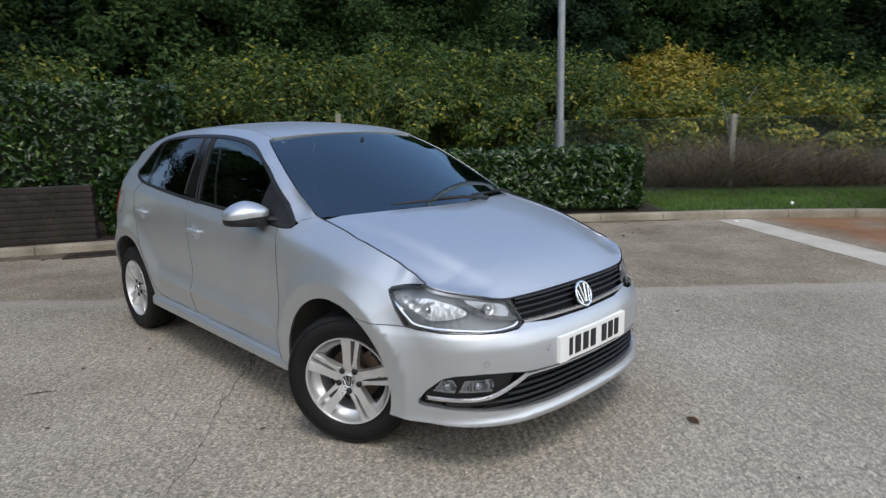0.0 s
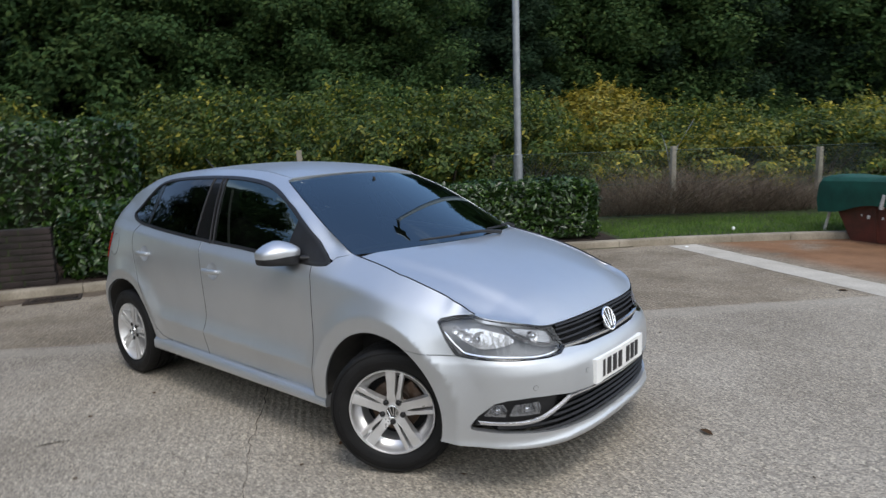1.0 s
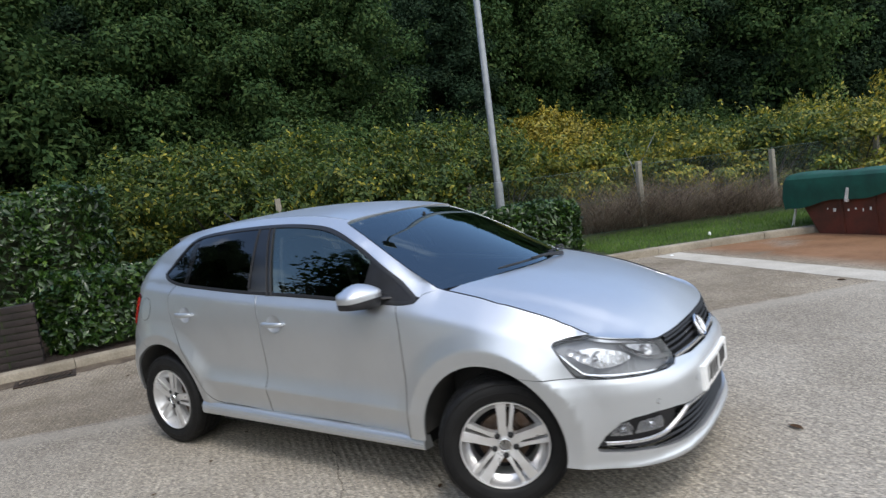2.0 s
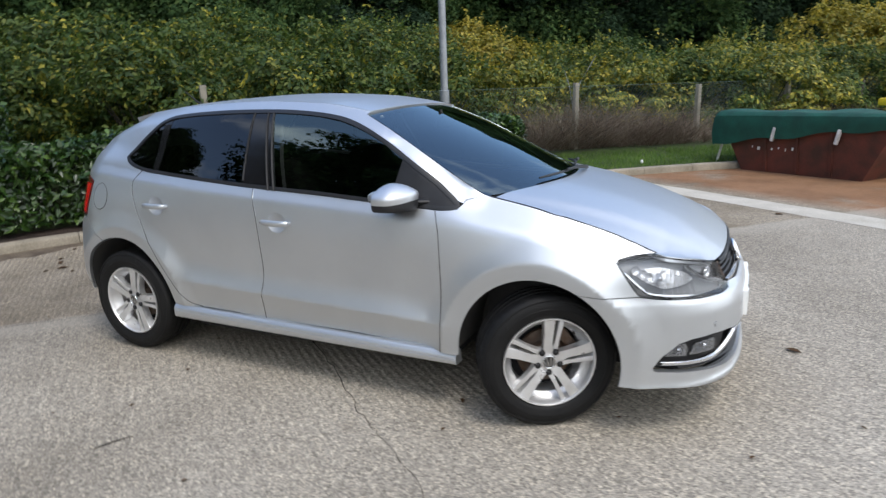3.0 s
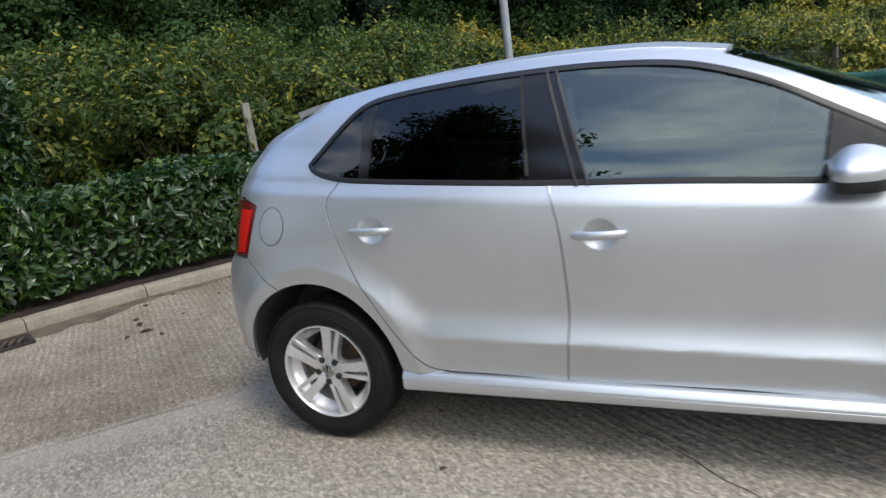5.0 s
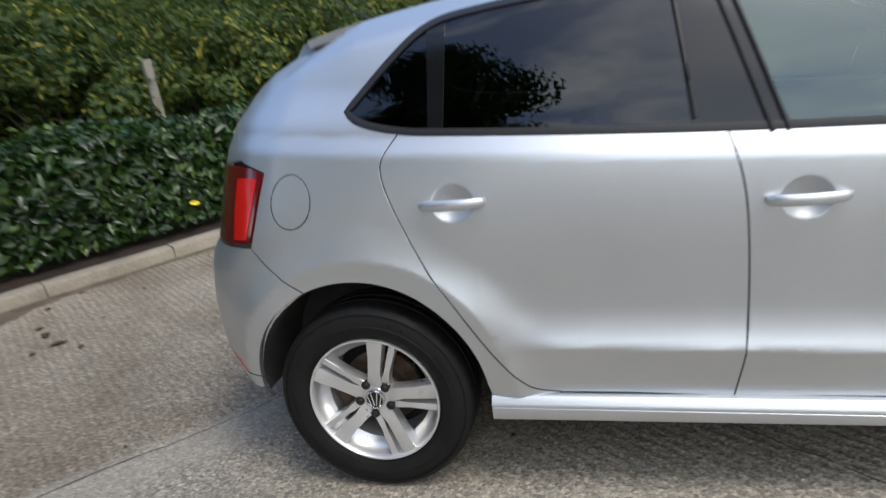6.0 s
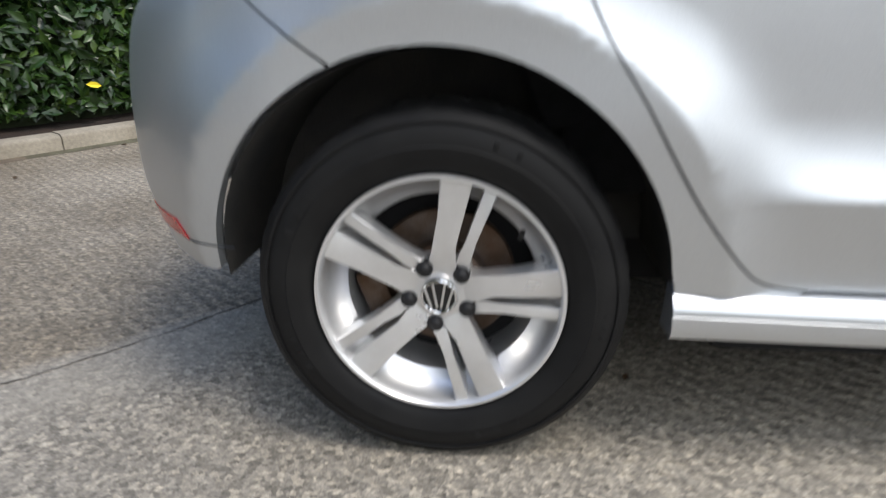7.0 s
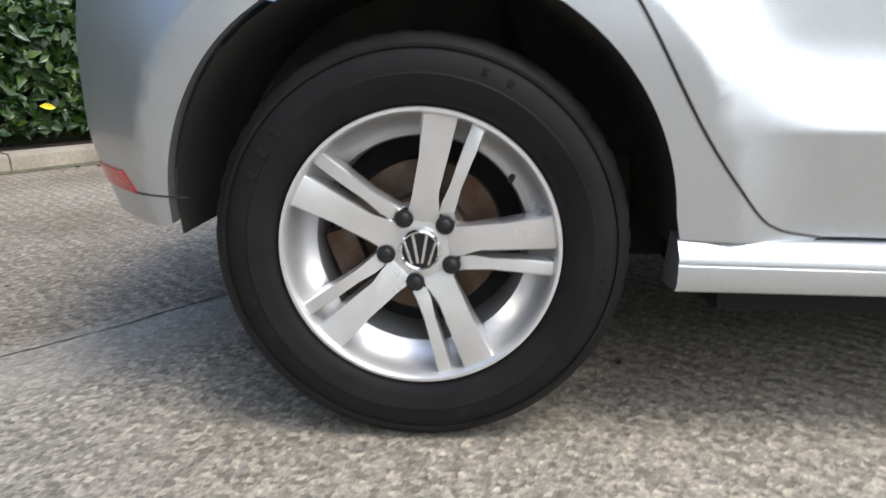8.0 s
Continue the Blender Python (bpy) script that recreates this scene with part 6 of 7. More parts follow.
def hedge(label, s0, s1, o0, o1, height, count, leaf, seed, top_wave=0.10, material=None):
    """A clipped hedge along the kerb: a dark core for its shaded inside, stems, and a shell of leaves."""
    h = thing("hedge", label, "hedge", tuple(kerb((s0 + s1) / 2, (o0 + o1) / 2, 0.1)))
    back = Matrix.Translation(-h.location)
    # solid filler, its dark colour standing in for shade between the leaves
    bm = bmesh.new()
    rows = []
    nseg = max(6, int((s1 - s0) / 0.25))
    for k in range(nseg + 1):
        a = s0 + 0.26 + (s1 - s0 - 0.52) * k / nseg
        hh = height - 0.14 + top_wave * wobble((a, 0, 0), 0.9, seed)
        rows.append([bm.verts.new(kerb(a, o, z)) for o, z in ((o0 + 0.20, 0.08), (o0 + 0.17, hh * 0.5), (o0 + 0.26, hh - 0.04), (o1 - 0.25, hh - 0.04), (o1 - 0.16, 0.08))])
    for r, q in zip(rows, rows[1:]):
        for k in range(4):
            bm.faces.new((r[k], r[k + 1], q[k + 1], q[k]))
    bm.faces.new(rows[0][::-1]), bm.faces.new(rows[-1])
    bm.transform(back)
    part("shade_core", bm, CORE, h)
    c, nn = [], []
    area = [(s1 - s0) * height, (s1 - s0) * (o1 - o0), (o1 - o0) * height, (o1 - o0) * height, (s1 - s0) * height * 0.4]
    which = rng.choice(5, size=count, p=np.array(area) / sum(area))
    for w in which:
        a, o, z = rng.uniform(s0, s1), rng.uniform(o0, o1), 0.12 + (height - 0.12) * rng.uniform(0, 1) ** 0.85
        dep = rng.exponential(0.05)
        lump = 0.10 * wobble((a, o, z), 2.3, seed) + 0.05 * wobble((a, o, z), 6.1, seed + 9)
        e = kerb(a + 0.05, 0) - kerb(a, 0)
        ends = 0.24 * (max(0.0, 1 - (s1 - a) / 0.35) ** 2 + max(0.0, 1 - (a - s0) / 0.35) ** 2)
        front = 0.24 * max(0.0, 1 - (o - o0) / 0.35) ** 2
        brow = 0.14 * max(0.0, 1 - (height - z) / 0.3) ** 2
        side = Vector((-e.y, e.x, 0)).normalized()
        along = e.normalized()
        if w == 0:
            z = max(z, 0.20)
            p, d = kerb(a, o0 + dep - lump + ends + brow + 0.10 * max(0.0, 0.40 - z), z), -side
        elif w == 1:
            p, d = kerb(a, o, height - dep + lump - 0.5 * (ends + front) + top_wave * wobble((a, 0, 0), 0.9, seed)), Vector((0, 0, 1))
        elif w == 2:
            p, d = kerb(s0 + dep - lump + front + brow, o, z), -along
        elif w == 3:
            p, d = kerb(s1 - dep + lump - front - brow, o, z), along
        else:
            p, d = kerb(a, o1 - dep + lump, z), side
        c.append(p - h.location)
        nn.append(d * 0.8 + Vector((0, 0, 0.35)) + Vector(rng.normal(size=3) * 0.55))
    leaf_mesh("hedge_leaves", np.array(c), np.array(nn), leaf * rng.uniform(0.6, 1.3, count), material or LAUREL, h, aspect=0.42)["kind"] = "stuff"
    return h


hedge("glossy dark green laurel hedge clipped low behind the kerb", at_y(-0.02), S_HEDGE_END, 0.34, 1.36, 1.02, 23000, 0.115, 3.0)
hedge("tall dark laurel hedge behind the low wall", at_y(-3.6), at_y(0.75), 1.75, 3.0, 2.10, 15000, 0.12, 11.0, 0.18)


# ---- low dark wall ----
wall = thing("low_wall", "low dark brick wall at the end of the hedge", "wall", tuple(kerb(S_WALL - 2, 0.4, 0)), kind="structure")
s0 = S_WALL
for c in range(9):
    s = s0
    while s > s0 - 4.2:
        ln = 0.10 if c % 2 == 0 and s > s0 - 0.05 else 0.215
        bm = bmesh.new()
        e = kerb(s - ln, 0.42) - kerb(s, 0.42)
        m = kerb(s - ln / 2, 0.42, 0.135 + 0.076 * c)
        box(bm, 0, 0, 0, ln, 0.20, 0.066, 0.004, Matrix.Rotation(math.atan2(e.y, e.x), 4, "Z"))
        bm.transform(Matrix.Translation(m - wall.location))
        part("brick", bm, SLEEPER, wall)
        s -= ln + 0.01
bm = bmesh.new()
rows = []
for k in range(12):
    a = s0 - 0.01 - 4.2 * k / 11
    rows.append([bm.verts.new(kerb(a, o, z) - wall.location) for o, z in ((0.33, 0.08), (0.33, 0.775), (0.51, 0.775), (0.51, 0.08))])
for r, q in zip(rows, rows[1:]):
    for k in range(3):
        bm.faces.new((r[k], r[k + 1], q[k + 1], q[k]))
bm.faces.new(rows[0])
part("mortar", bm, CORE, wall)


# ---- fence ----
fence = thing("fence", "chain-link fence on leaning concrete posts behind the verge", "fence", (-1.03, 9.52, 0.15))
POSTS = [(-7.4, 1.9), (-5.15, 3.84), (-3.42, 6.86), (-1.03, 9.52), (1.12, 11.65), (2.95, 14.1), (4.8, 16.7), (6.8, 19.3), (8.8, 21.9)]
POST_TOP = (1.64, 1.64, 1.60, 1.52, 1.42, 1.42, 1.42, 1.42, 1.42)
for (x, y), zt in zip(POSTS, POST_TOP):
    bm = bmesh.new()
    hgt = zt - 0.1
    vs = box(bm, 0, 0, hgt / 2, 0.105, 0.105, hgt, 0.012)
    for q in bm.verts:
        if q.co.z > hgt * 0.9:
            q.co.x *= 0.86
            q.co.y *= 0.86
    bm.transform(Matrix.Translation((x - fence.location.x, y - fence.location.y, 0.1 - fence.location.z)) @ Matrix.Rotation(radians(random.uniform(-2, 2)), 4, "X") @ Matrix.Rotation(radians(52), 4, "Z"))
    part("fence_post", bm, CONCRETE_POST, fence)
for (p, q), zt in zip(zip(POSTS[2:], POSTS[3:]), POST_TOP[2:]):
    a, c = Vector((*p, 0)) - Vector((*fence.location.xy, 0)), Vector((*q, 0)) - Vector((*fence.location.xy, 0))
    ln, hgt = (c - a).length, 1.25
    d = (c - a).normalized()
    nrm = Vector((-d.y, d.x, 0)) * 0.06
    bm = bmesh.new()
    k = -hgt
    while k < ln:
        for sgn in (1, -1):
            lo, hi = max(k, 0.0), min(k + hgt, ln)
            if hi - lo < 0.05:
                continue
            z0, z1 = (lo - k, hi - k) if sgn == 1 else (hgt - (lo - k), hgt - (hi - k))
            tube(bm, [a + d * lo + nrm * -1 + Vector((0, 0, z0 + 0.05)), a + d * hi + nrm * -1 + Vector((0, 0, z1 + 0.05))], 0.0017, 3, cap=False)
        k += 0.075
    for z in (0.06, 0.68, 1.30):
        tube(bm, [a - nrm + Vector((0, 0, z)), c - nrm + Vector((0, 0, z))], 0.003, 4)
    part("chain_link", bm, WIRE, fence)["kind"] = "stuff"


# ---- lamp post ----
lamp_post = thing("lamp_post", "slim grey galvanised lighting column standing in the hedge", "lamp post", (-2.22, 5.86, 0.1))
bm = bmesh.new()
tube(bm, [(0, 0, 0), (0, 0, 1.35), (0, 0, 1.36), (0, 0, 8.0)], [0.075, 0.075, 0.058, 0.045], 20)
part("column", bm, GALV, lamp_post)
bm = bmesh.new()
tube(bm, [(0, 0, 7.95), (0.25, -0.3, 8.15), (0.5, -0.6, 8.2)], [0.04, 0.035, 0.03], 10)
box(bm, 0.65, -0.78, 8.2, 0.28, 0.6, 0.1, 0.04, Matrix.Rotation(radians(40), 4, "Z"))
part("lantern", bm, GALV, lamp_post)


# ---- shrubs and trees ----
def blob_points(n, radii, seed, rough=0.35, low=-0.6):
    """Points over a lumpy crown, gathered in clumps, with outward directions."""
    k = max(12, n // 220)
    d = rng.normal(size=(k, 3))
    d /= np.linalg.norm(d, axis=1, keepdims=True)
    d[:, 2] = np.maximum(d[:, 2], low)
    r = rng.uniform(0.62, 1.0, k)[:, None]
    heads = d * r
    size = rng.uniform(0.16, 0.34, k)
    pick = rng.integers(0, k, n)
    e = rng.normal(size=(n, 3))
    e /= np.linalg.norm(e, axis=1, keepdims=True)
    c = heads[pick] + e * size[pick][:, None] * rng.uniform(0.6, 1.0, n)[:, None]
    return c * np.array(radii), e * 0.6 + c * 0.5 + np.array([0, 0, 0.4]) + rng.normal(size=(n, 3)) * 0.35


def shrub(label, at, radii, count, leaf, material):
    ob = thing("shrub", label, "shrub", at)
    c, d = blob_points(count, radii, 1)
    c[:, 2] += radii[2] * 0.75
    # long shoots that stand out from the crown
    shoots = max(10, count // 320)
    a, up = rng.uniform(0, 6.28, shoots), rng.uniform(0.15, 1.0, shoots)
    root = np.column_stack([np.cos(a) * np.sqrt(1 - up ** 2) * radii[0], np.sin(a) * np.sqrt(1 - up ** 2) * radii[1], up * radii[2]]) * 0.85 + np.array([0, 0, radii[2] * 0.75])
    way = np.column_stack([np.cos(a) * 0.5, np.sin(a) * 0.5, np.ones(shoots)]) + rng.normal(size=(shoots, 3)) * 0.3
    f = np.repeat(rng.uniform(0.25, 0.60, shoots), 22) * np.tile(np.linspace(0.1, 1.0, 22), shoots)
    sc = np.repeat(root, 22, axis=0) + np.repeat(way, 22, axis=0) * f[:, None] + rng.normal(size=(shoots * 22, 3)) * 0.05
    c = np.concatenate([c, sc])
    d = np.concatenate([d, np.repeat(way, 22, axis=0) * 0.3 + rng.normal(size=(shoots * 22, 3))])
    keep = c[:, 2] > 0.02
    leaf_mesh("foliage", c[keep], d[keep], leaf * rng.uniform(0.6, 1.35, keep.sum()), material, ob, aspect=0.5)["kind"] = "stuff"
    for k in range(7):
        bm = bmesh.new()
        a = 2 * math.pi * k / 7 + rng.uniform(-0.3, 0.3)
        q = Vector((math.cos(a) * radii[0] * 0.5, math.sin(a) * radii[1] * 0.5, radii[2] * 1.1))
        tube(bm, [(0.05 * math.cos(a), 0.05 * math.sin(a), -0.15), q * 0.5 + Vector((0, 0, 0.1)), q], [0.03, 0.018, 0.006], 6)
        part("stem", bm, BARK, ob)
    return ob


def tree(label, height, spread, count, leaf, material, base=0.18, category="tree", cone=False):
    """A tapered trunk with limbs and a crown of clumped leaves."""
    ob = thing("tree", label, category)
    bm = bmesh.new()
    lean = Vector((rng.uniform(-0.4, 0.4), rng.uniform(-0.4, 0.4), 0))
    pts = [lean * (f ** 1.5) + Vector((0, 0, height * f * 0.93 - 0.3)) for f in (0, 0.15, 0.35, 0.6, 0.85, 1.0)]
    r0 = 0.028 * height
    tube(bm, pts, [r0, r0 * 0.8, r0 * 0.62, r0 * 0.42, r0 * 0.2, r0 * 0.06], 10)
    part("trunk", bm, BARK, ob)
    bm = bmesh.new()
    heads, sizes = [], []
    nl = 34
    for k in range(nl):
        f = base + (0.96 - base) * (k + rng.uniform(0, 1)) / nl
        a = k * 2.4 + rng.uniform(-0.4, 0.4)
        reach = spread * ((1.05 - f) ** 0.8 if cone else math.sin(math.pi * min(1, (f - base) / (1 - base) * 0.8 + 0.2)) ** 0.7) * rng.uniform(0.7, 1.1)
        p = lean * f ** 1.5 + Vector((0, 0, height * f * 0.93))
        tip = p + Vector((math.cos(a) * reach, math.sin(a) * reach, reach * (0.05 if cone else 0.45)))
        tube(bm, [p, (p + tip) / 2 + Vector((0, 0, 0.12 * reach)), tip], [r0 * 0.32 * (1.1 - f), r0 * 0.18 * (1.1 - f), 0.012], 6)
        for g in (0.45, 0.75, 1.0):
            heads.append(p + (tip - p) * g + Vector(rng.normal(size=3) * 0.25))
            sizes.append(spread * rng.uniform(0.20, 0.40) * (1.1 - 0.4 * f))
    heads.append(pts[-1])
    sizes.append(spread * 0.22)
    part("branching", bm, BARK, ob)["kind"] = "stuff"
    heads, sizes = np.array(heads), np.array(sizes)
    pick = rng.integers(0, len(heads), count)
    e = rng.normal(size=(count, 3))
    e /= np.linalg.norm(e, axis=1, keepdims=True)
    c = heads[pick] + e * (sizes[pick] * rng.uniform(0.3, 1.3, count) ** 0.9)[:, None] * np.array([1, 1, 0.75])
    d = e * 0.7 + np.array([0, 0, 0.5]) + rng.normal(size=(count, 3)) * 0.4
    leaf_mesh("crown", c, d, leaf * rng.uniform(0.6, 1.4, count), material, ob, aspect=0.55, plain=True)["kind"] = "stuff"
    return ob


# shrub bank behind the fence; sizes rise away from the yard
shrub("large golden autumn bush above the fence", (5.6, 27.4, 0.7), (2.6, 2.4, 2.05), 14000, 0.17, SHRUB_GOLD)
shrub("golden autumn bush on the far bank before the wood", (-9.8, 24.4, 0.9), (3.0, 2.4, 2.05), 14000, 0.16, SHRUB_GOLD)
shrub("yellowing bush on the far bank before the wood", (-6.0, 26.2, 0.9), (2.6, 2.2, 1.45), 9000, 0.16, SHRUB_YELLOW)
shrub("golden autumn bush beside the larger one", (10.2, 28.6, 0.7), (2.6, 2.4, 1.65), 10000, 0.17, SHRUB_GOLD)
for s, off, rx, ry, rz, m, lab in (
        (at_y(0.6), 4.3, 1.5, 1.3, 1.15, SHRUB, 0), (at_y(2.2), 3.6, 1.5, 1.2, 1.05, SHRUB, 0), (at_y(3.6), 3.2, 1.3, 1.1, 1.0, SHRUB, 0), (at_y(4.9), 3.3, 1.3, 1.2, 1.05, SHRUB, 0),
        (at_y(6.0), 3.5, 1.3, 1.1, 1.05, SHRUB, 0), (at_y(7.2), 4.3, 1.5, 1.3, 0.92, SHRUB_YELLOW, 1), (at_y(8.5), 4.4, 1.5, 1.3, 0.95, SHRUB_YELLOW, 1), (at_y(9.8), 4.2, 1.6, 1.3, 0.95, SHRUB, 0),
        (at_y(11.2), 4.3, 1.6, 1.3, 1.0, SHRUB_YELLOW, 1), (at_y(12.8), 4.6, 1.7, 1.4, 1.05, SHRUB, 0), (at_y(14.6), 4.8, 1.8, 1.5, 1.1, SHRUB_YELLOW, 1), (at_y(16.6), 5.0, 2.0, 1.6, 1.1, SHRUB, 0),
        (at_y(19.5), 5.2, 2.2, 1.7, 1.2, SHRUB, 0),
        (at_y(-1.2), 5.4, 2.0, 1.7, 1.25, SHRUB, 0), (at_y(1.2), 6.6, 2.0, 1.7, 1.40, SHRUB, 0), (at_y(3.9), 7.4, 2.0, 1.7, 1.55, SHRUB, 0), (at_y(6.6), 7.8, 2.1, 1.8, 1.45, SHRUB, 0), (at_y(3.0), 4.6, 1.6, 1.3, 1.10, SHRUB, 0), (at_y(4.4), 4.5, 1.6, 1.3, 1.15, SHRUB, 0),
        (at_y(2.6), 5.6, 1.8, 1.5, 1.35, SHRUB, 0), (at_y(5.2), 5.8, 1.8, 1.5, 1.40, SHRUB, 0), (at_y(8.8), 6.6, 1.9, 1.5, 1.15, SHRUB, 0), (at_y(11.6), 6.8, 1.9, 1.6, 1.15, SHRUB_YELLOW, 1)):
    p = kerb(s, off, 0.15 + 0.12 * off * 0.5)
    shrub(("dense green bramble bush on the bank behind the fence", "yellowing green bush on the bank behind the fence", "golden autumn bush rising from the bank")[lab], tuple(p), (rx, ry, rz), int(5200 * rx * ry * 1.05), 0.105, m)

kinds = [tree("dark green broadleaf tree in the wood", 11.5, 3.0, 60000, 0.19, TREE_LEAF), tree("tall dark evergreen tree in the wood", 13.0, 2.6, 60000, 0.19, PINE_LEAF, 0.08, cone=True),
         tree("green broadleaf tree with a spreading crown", 10.0, 3.4, 60000, 0.19, TREE_LEAF, 0.12), tree("dark ragged evergreen tree in the wood", 12.0, 3.0, 60000, 0.19, PINE_LEAF, 0.10)]


def wood_edge(s):
    """How far the wood draws back from the yard beyond the hedge."""
    return 12.0 * step(at_y(3.5), at_y(10.0), s)


places = []
for row, (off, gap) in enumerate(((14.0, 2.3), (17.5, 2.3), (21.5, 2.4), (26.0, 2.5))):
    s = at_y(-7) + row * 1.2
    while s < at_y(36):
        places.append((s + rng.uniform(-0.7, 0.7), off + wood_edge(s) + rng.uniform(-0.9, 0.9)))
        s += gap
used = [False] * 4
for s, off in places:
    k = int(rng.choice(4, p=(0.40, 0.10, 0.40, 0.10) if s < at_y(7.0) else (0.12, 0.38, 0.12, 0.38)))
    p = kerb(s, off, 0.75)
    size = (lerp(s, (at_y(1.5), at_y(3.0), at_y(9.0), at_y(12.0)), (0.37, 0.345, 0.345, 0.30)) * math.hypot(p.x - 1.8, p.y + 3.0) + 0.7) / (11.5, 13.0, 10.0, 12.0)[k]
    m = Matrix.Translation(p) @ Matrix.Rotation(rng.uniform(0, 6.28), 4, "Z") @ Matrix.Scale(size * rng.uniform(0.92, 1.1), 4)
    if not used[k]:
        kinds[k].matrix_basis = m
        used[k] = True
    else:
        copy_thing(kinds[k], m @ Matrix.Scale(1 / kinds[k].scale.x, 4))
# dark undergrowth at the foot of the wood
for k in range(16):
    s = at_y(-6) + k * 2.9
    p = kerb(s, 12.6 + wood_edge(s) + 0.9 * (k % 2), 0.7)
    shrub("dark evergreen undergrowth at the edge of the wood", tuple(p), (2.7, 2.4, 1.9 + 0.4 * (k % 3)), 13000, 0.19, PINE_LEAF if k % 2 else TREE_LEAF)
for k in range(15):
    s = at_y(-8) + k * 3.4
    p = kerb(s, 19.5 + wood_edge(s) + 1.2 * (k % 2), 0.8)
    shrub("dark evergreen thicket deep in the wood", tuple(p), (3.4, 3.0, 2.9), 9000, 0.27, PINE_LEAF if k % 3 else TREE_LEAF)
# the wood across the yard, behind the camera
for k in range(4, 20):
    a = radians(176 + 186 * k / 19)
    r = 15.0 + 1.6 * (k % 2) + rng.uniform(-0.5, 0.5)
    src = kinds[(0, 2, 3, 1)[k % 4]]
    copy_thing(src, Matrix.Translation((r * math.cos(a) * 1.1, r * math.sin(a), 0)) @ Matrix.Rotation(rng.uniform(0, 6.28), 4, "Z") @ Matrix.Scale(rng.uniform(0.34, 0.44) / src.scale.x, 4))
# taller trees standing forward of it
for k, az, r, sc in ((0, -119, 8.8, 0.92), (0, -151, 10.5, 0.64)):
    a = radians(az)
    copy_thing(kinds[k], Matrix.Translation((r * math.cos(a), r * math.sin(a), 0)) @ Matrix.Rotation(1.3 * k + 0.4, 4, "Z") @ Matrix.Scale(sc / kinds[k].scale.x, 4))

# dry stalks along the fence
def stalks(name, label, s0, s1, o0, o1, count, h0, h1, material, width, lean, base, category):
    n = count
    s, o = rng.uniform(s0, s1, n), rng.uniform(o0, o1, n)
    root = np.array([kerb(a, b, base(b)) for a, b in zip(s, o)])
    h = rng.uniform(h0, h1, n)[:, None]
    t = np.column_stack([rng.normal(size=n) * lean, rng.normal(size=n) * lean, np.ones(n)])
    tip = root + t * h
    mid = root + t * h * 0.5 + np.column_stack([rng.normal(size=n) * 0.12, rng.normal(size=n) * 0.12, np.zeros(n)]) * h
    a = rng.uniform(0, 6.28, n)
    sd = np.column_stack([np.cos(a), np.sin(a), np.zeros(n)]) * width
    v = np.stack([root - sd, root + sd, mid + sd * 0.7, mid - sd * 0.7, tip], 1)
    f = [[0, 1, 2], [0, 2, 3], [3, 2, 4]]
    faces = (np.arange(n)[:, None, None] * 5 + np.array(f)[None]).reshape(-1, 3)
    mesh = bpy.data.meshes.new(name)
    mesh.from_pydata(v.reshape(-1, 3).tolist(), [], faces.tolist())
    ob = finish(name, mesh, material)
    return tagged(ob, label, category, kind="stuff")


def bank(o):
    return 0.10 + 0.025 * o


for y0, y1, h0, h1, many in ((6.6, 7.3, 0.3, 0.70, 1500), (7.0, 8.2, 0.5, 1.15, 3600), (8.1, 9.0, 0.45, 0.95, 2200), (8.9, 10.8, 0.2, 0.60, 1900), (10.6, 12.0, 0.35, 0.80, 2000), (11.8, 13.5, 0.25, 0.6, 1600)):
    stalks("dry_brush", "tangle of dead brown stalks along the fence", at_y(y0), at_y(y1), 2.52, 3.3, many, h0, h1, BRUSH, 0.0044, 1.05, bank, "dead plants")
stalks("grass", "short green grass on the verge", at_y(6.35), at_y(13.0), 0.14, 2.2, 26000, 0.03, 0.085, GRASS, 0.004, 0.35, bank, "grass")


# ---- skip ----
skip = thing("skip", "rusty red steel waste skip covered with a green net", "skip", (2.05, 8.5, 0))
SD = Vector((0.80, -0.60, 0))
SW = Vector((0.60, 0.80, 0))


def sk(a, w, z):
    return SD * a + SW * w + Vector((0, 0, z))


bm = bmesh.new()
LEN, WID, HGT = 1.95, 1.45, 0.88
lo = [sk(0, 0, 0), sk(LEN, 0, 0), sk(LEN, WID, 0), sk(0, WID, 0)]
hi = [sk(-0.42, -0.10, HGT), sk(LEN + 0.45, -0.10, HGT), sk(LEN + 0.45, WID + 0.1, HGT), sk(-0.42, WID + 0.1, HGT)]
va, vb = [bm.verts.new(p) for p in lo], [bm.verts.new(p) for p in hi]
vi = [bm.verts.new(p * 0.97 + (sum(hi, Vector()) / 4) * 0.03) for p in hi]
bm.faces.new(va[::-1])
for k in range(4):
    j = (k + 1) % 4
    bm.faces.new((va[k], va[j], vb[j], vb[k]))
    bm.faces.new((vb[k], vb[j], vi[j], vi[k]))
part("skip_body", bm, SKIP_RED, skip, smooth=False)
bm = bmesh.new()
for p, q in zip(hi, hi[1:] + hi[:1]):
    tube(bm, [p, q], 0.035, 8)
for a in (0.45, 0.98, 1.5):
    tube(bm, [sk(a, -0.012, 0.02), sk(a * 1.0, -0.105, HGT - 0.03)], 0.03, 4)
part("skip_ribs", bm, SKIP_RED, skip)
for a in (0.62, 1.62):
    bm = bmesh.new()
    vs = box(bm, 0, 0, 0, 0.05, 0.05, 0.22, 0.01, Matrix.Rotation(radians(12), 4, "Y"))
    bm.transform(Matrix.Translation(sk(a, -0.14, 0.62)) @ Matrix.Rotation(math.atan2(SD.y, SD.x), 4, "Z"))
    part("lifting_lug", bm, WHITE_PAINT, skip, "pale lifting lug")
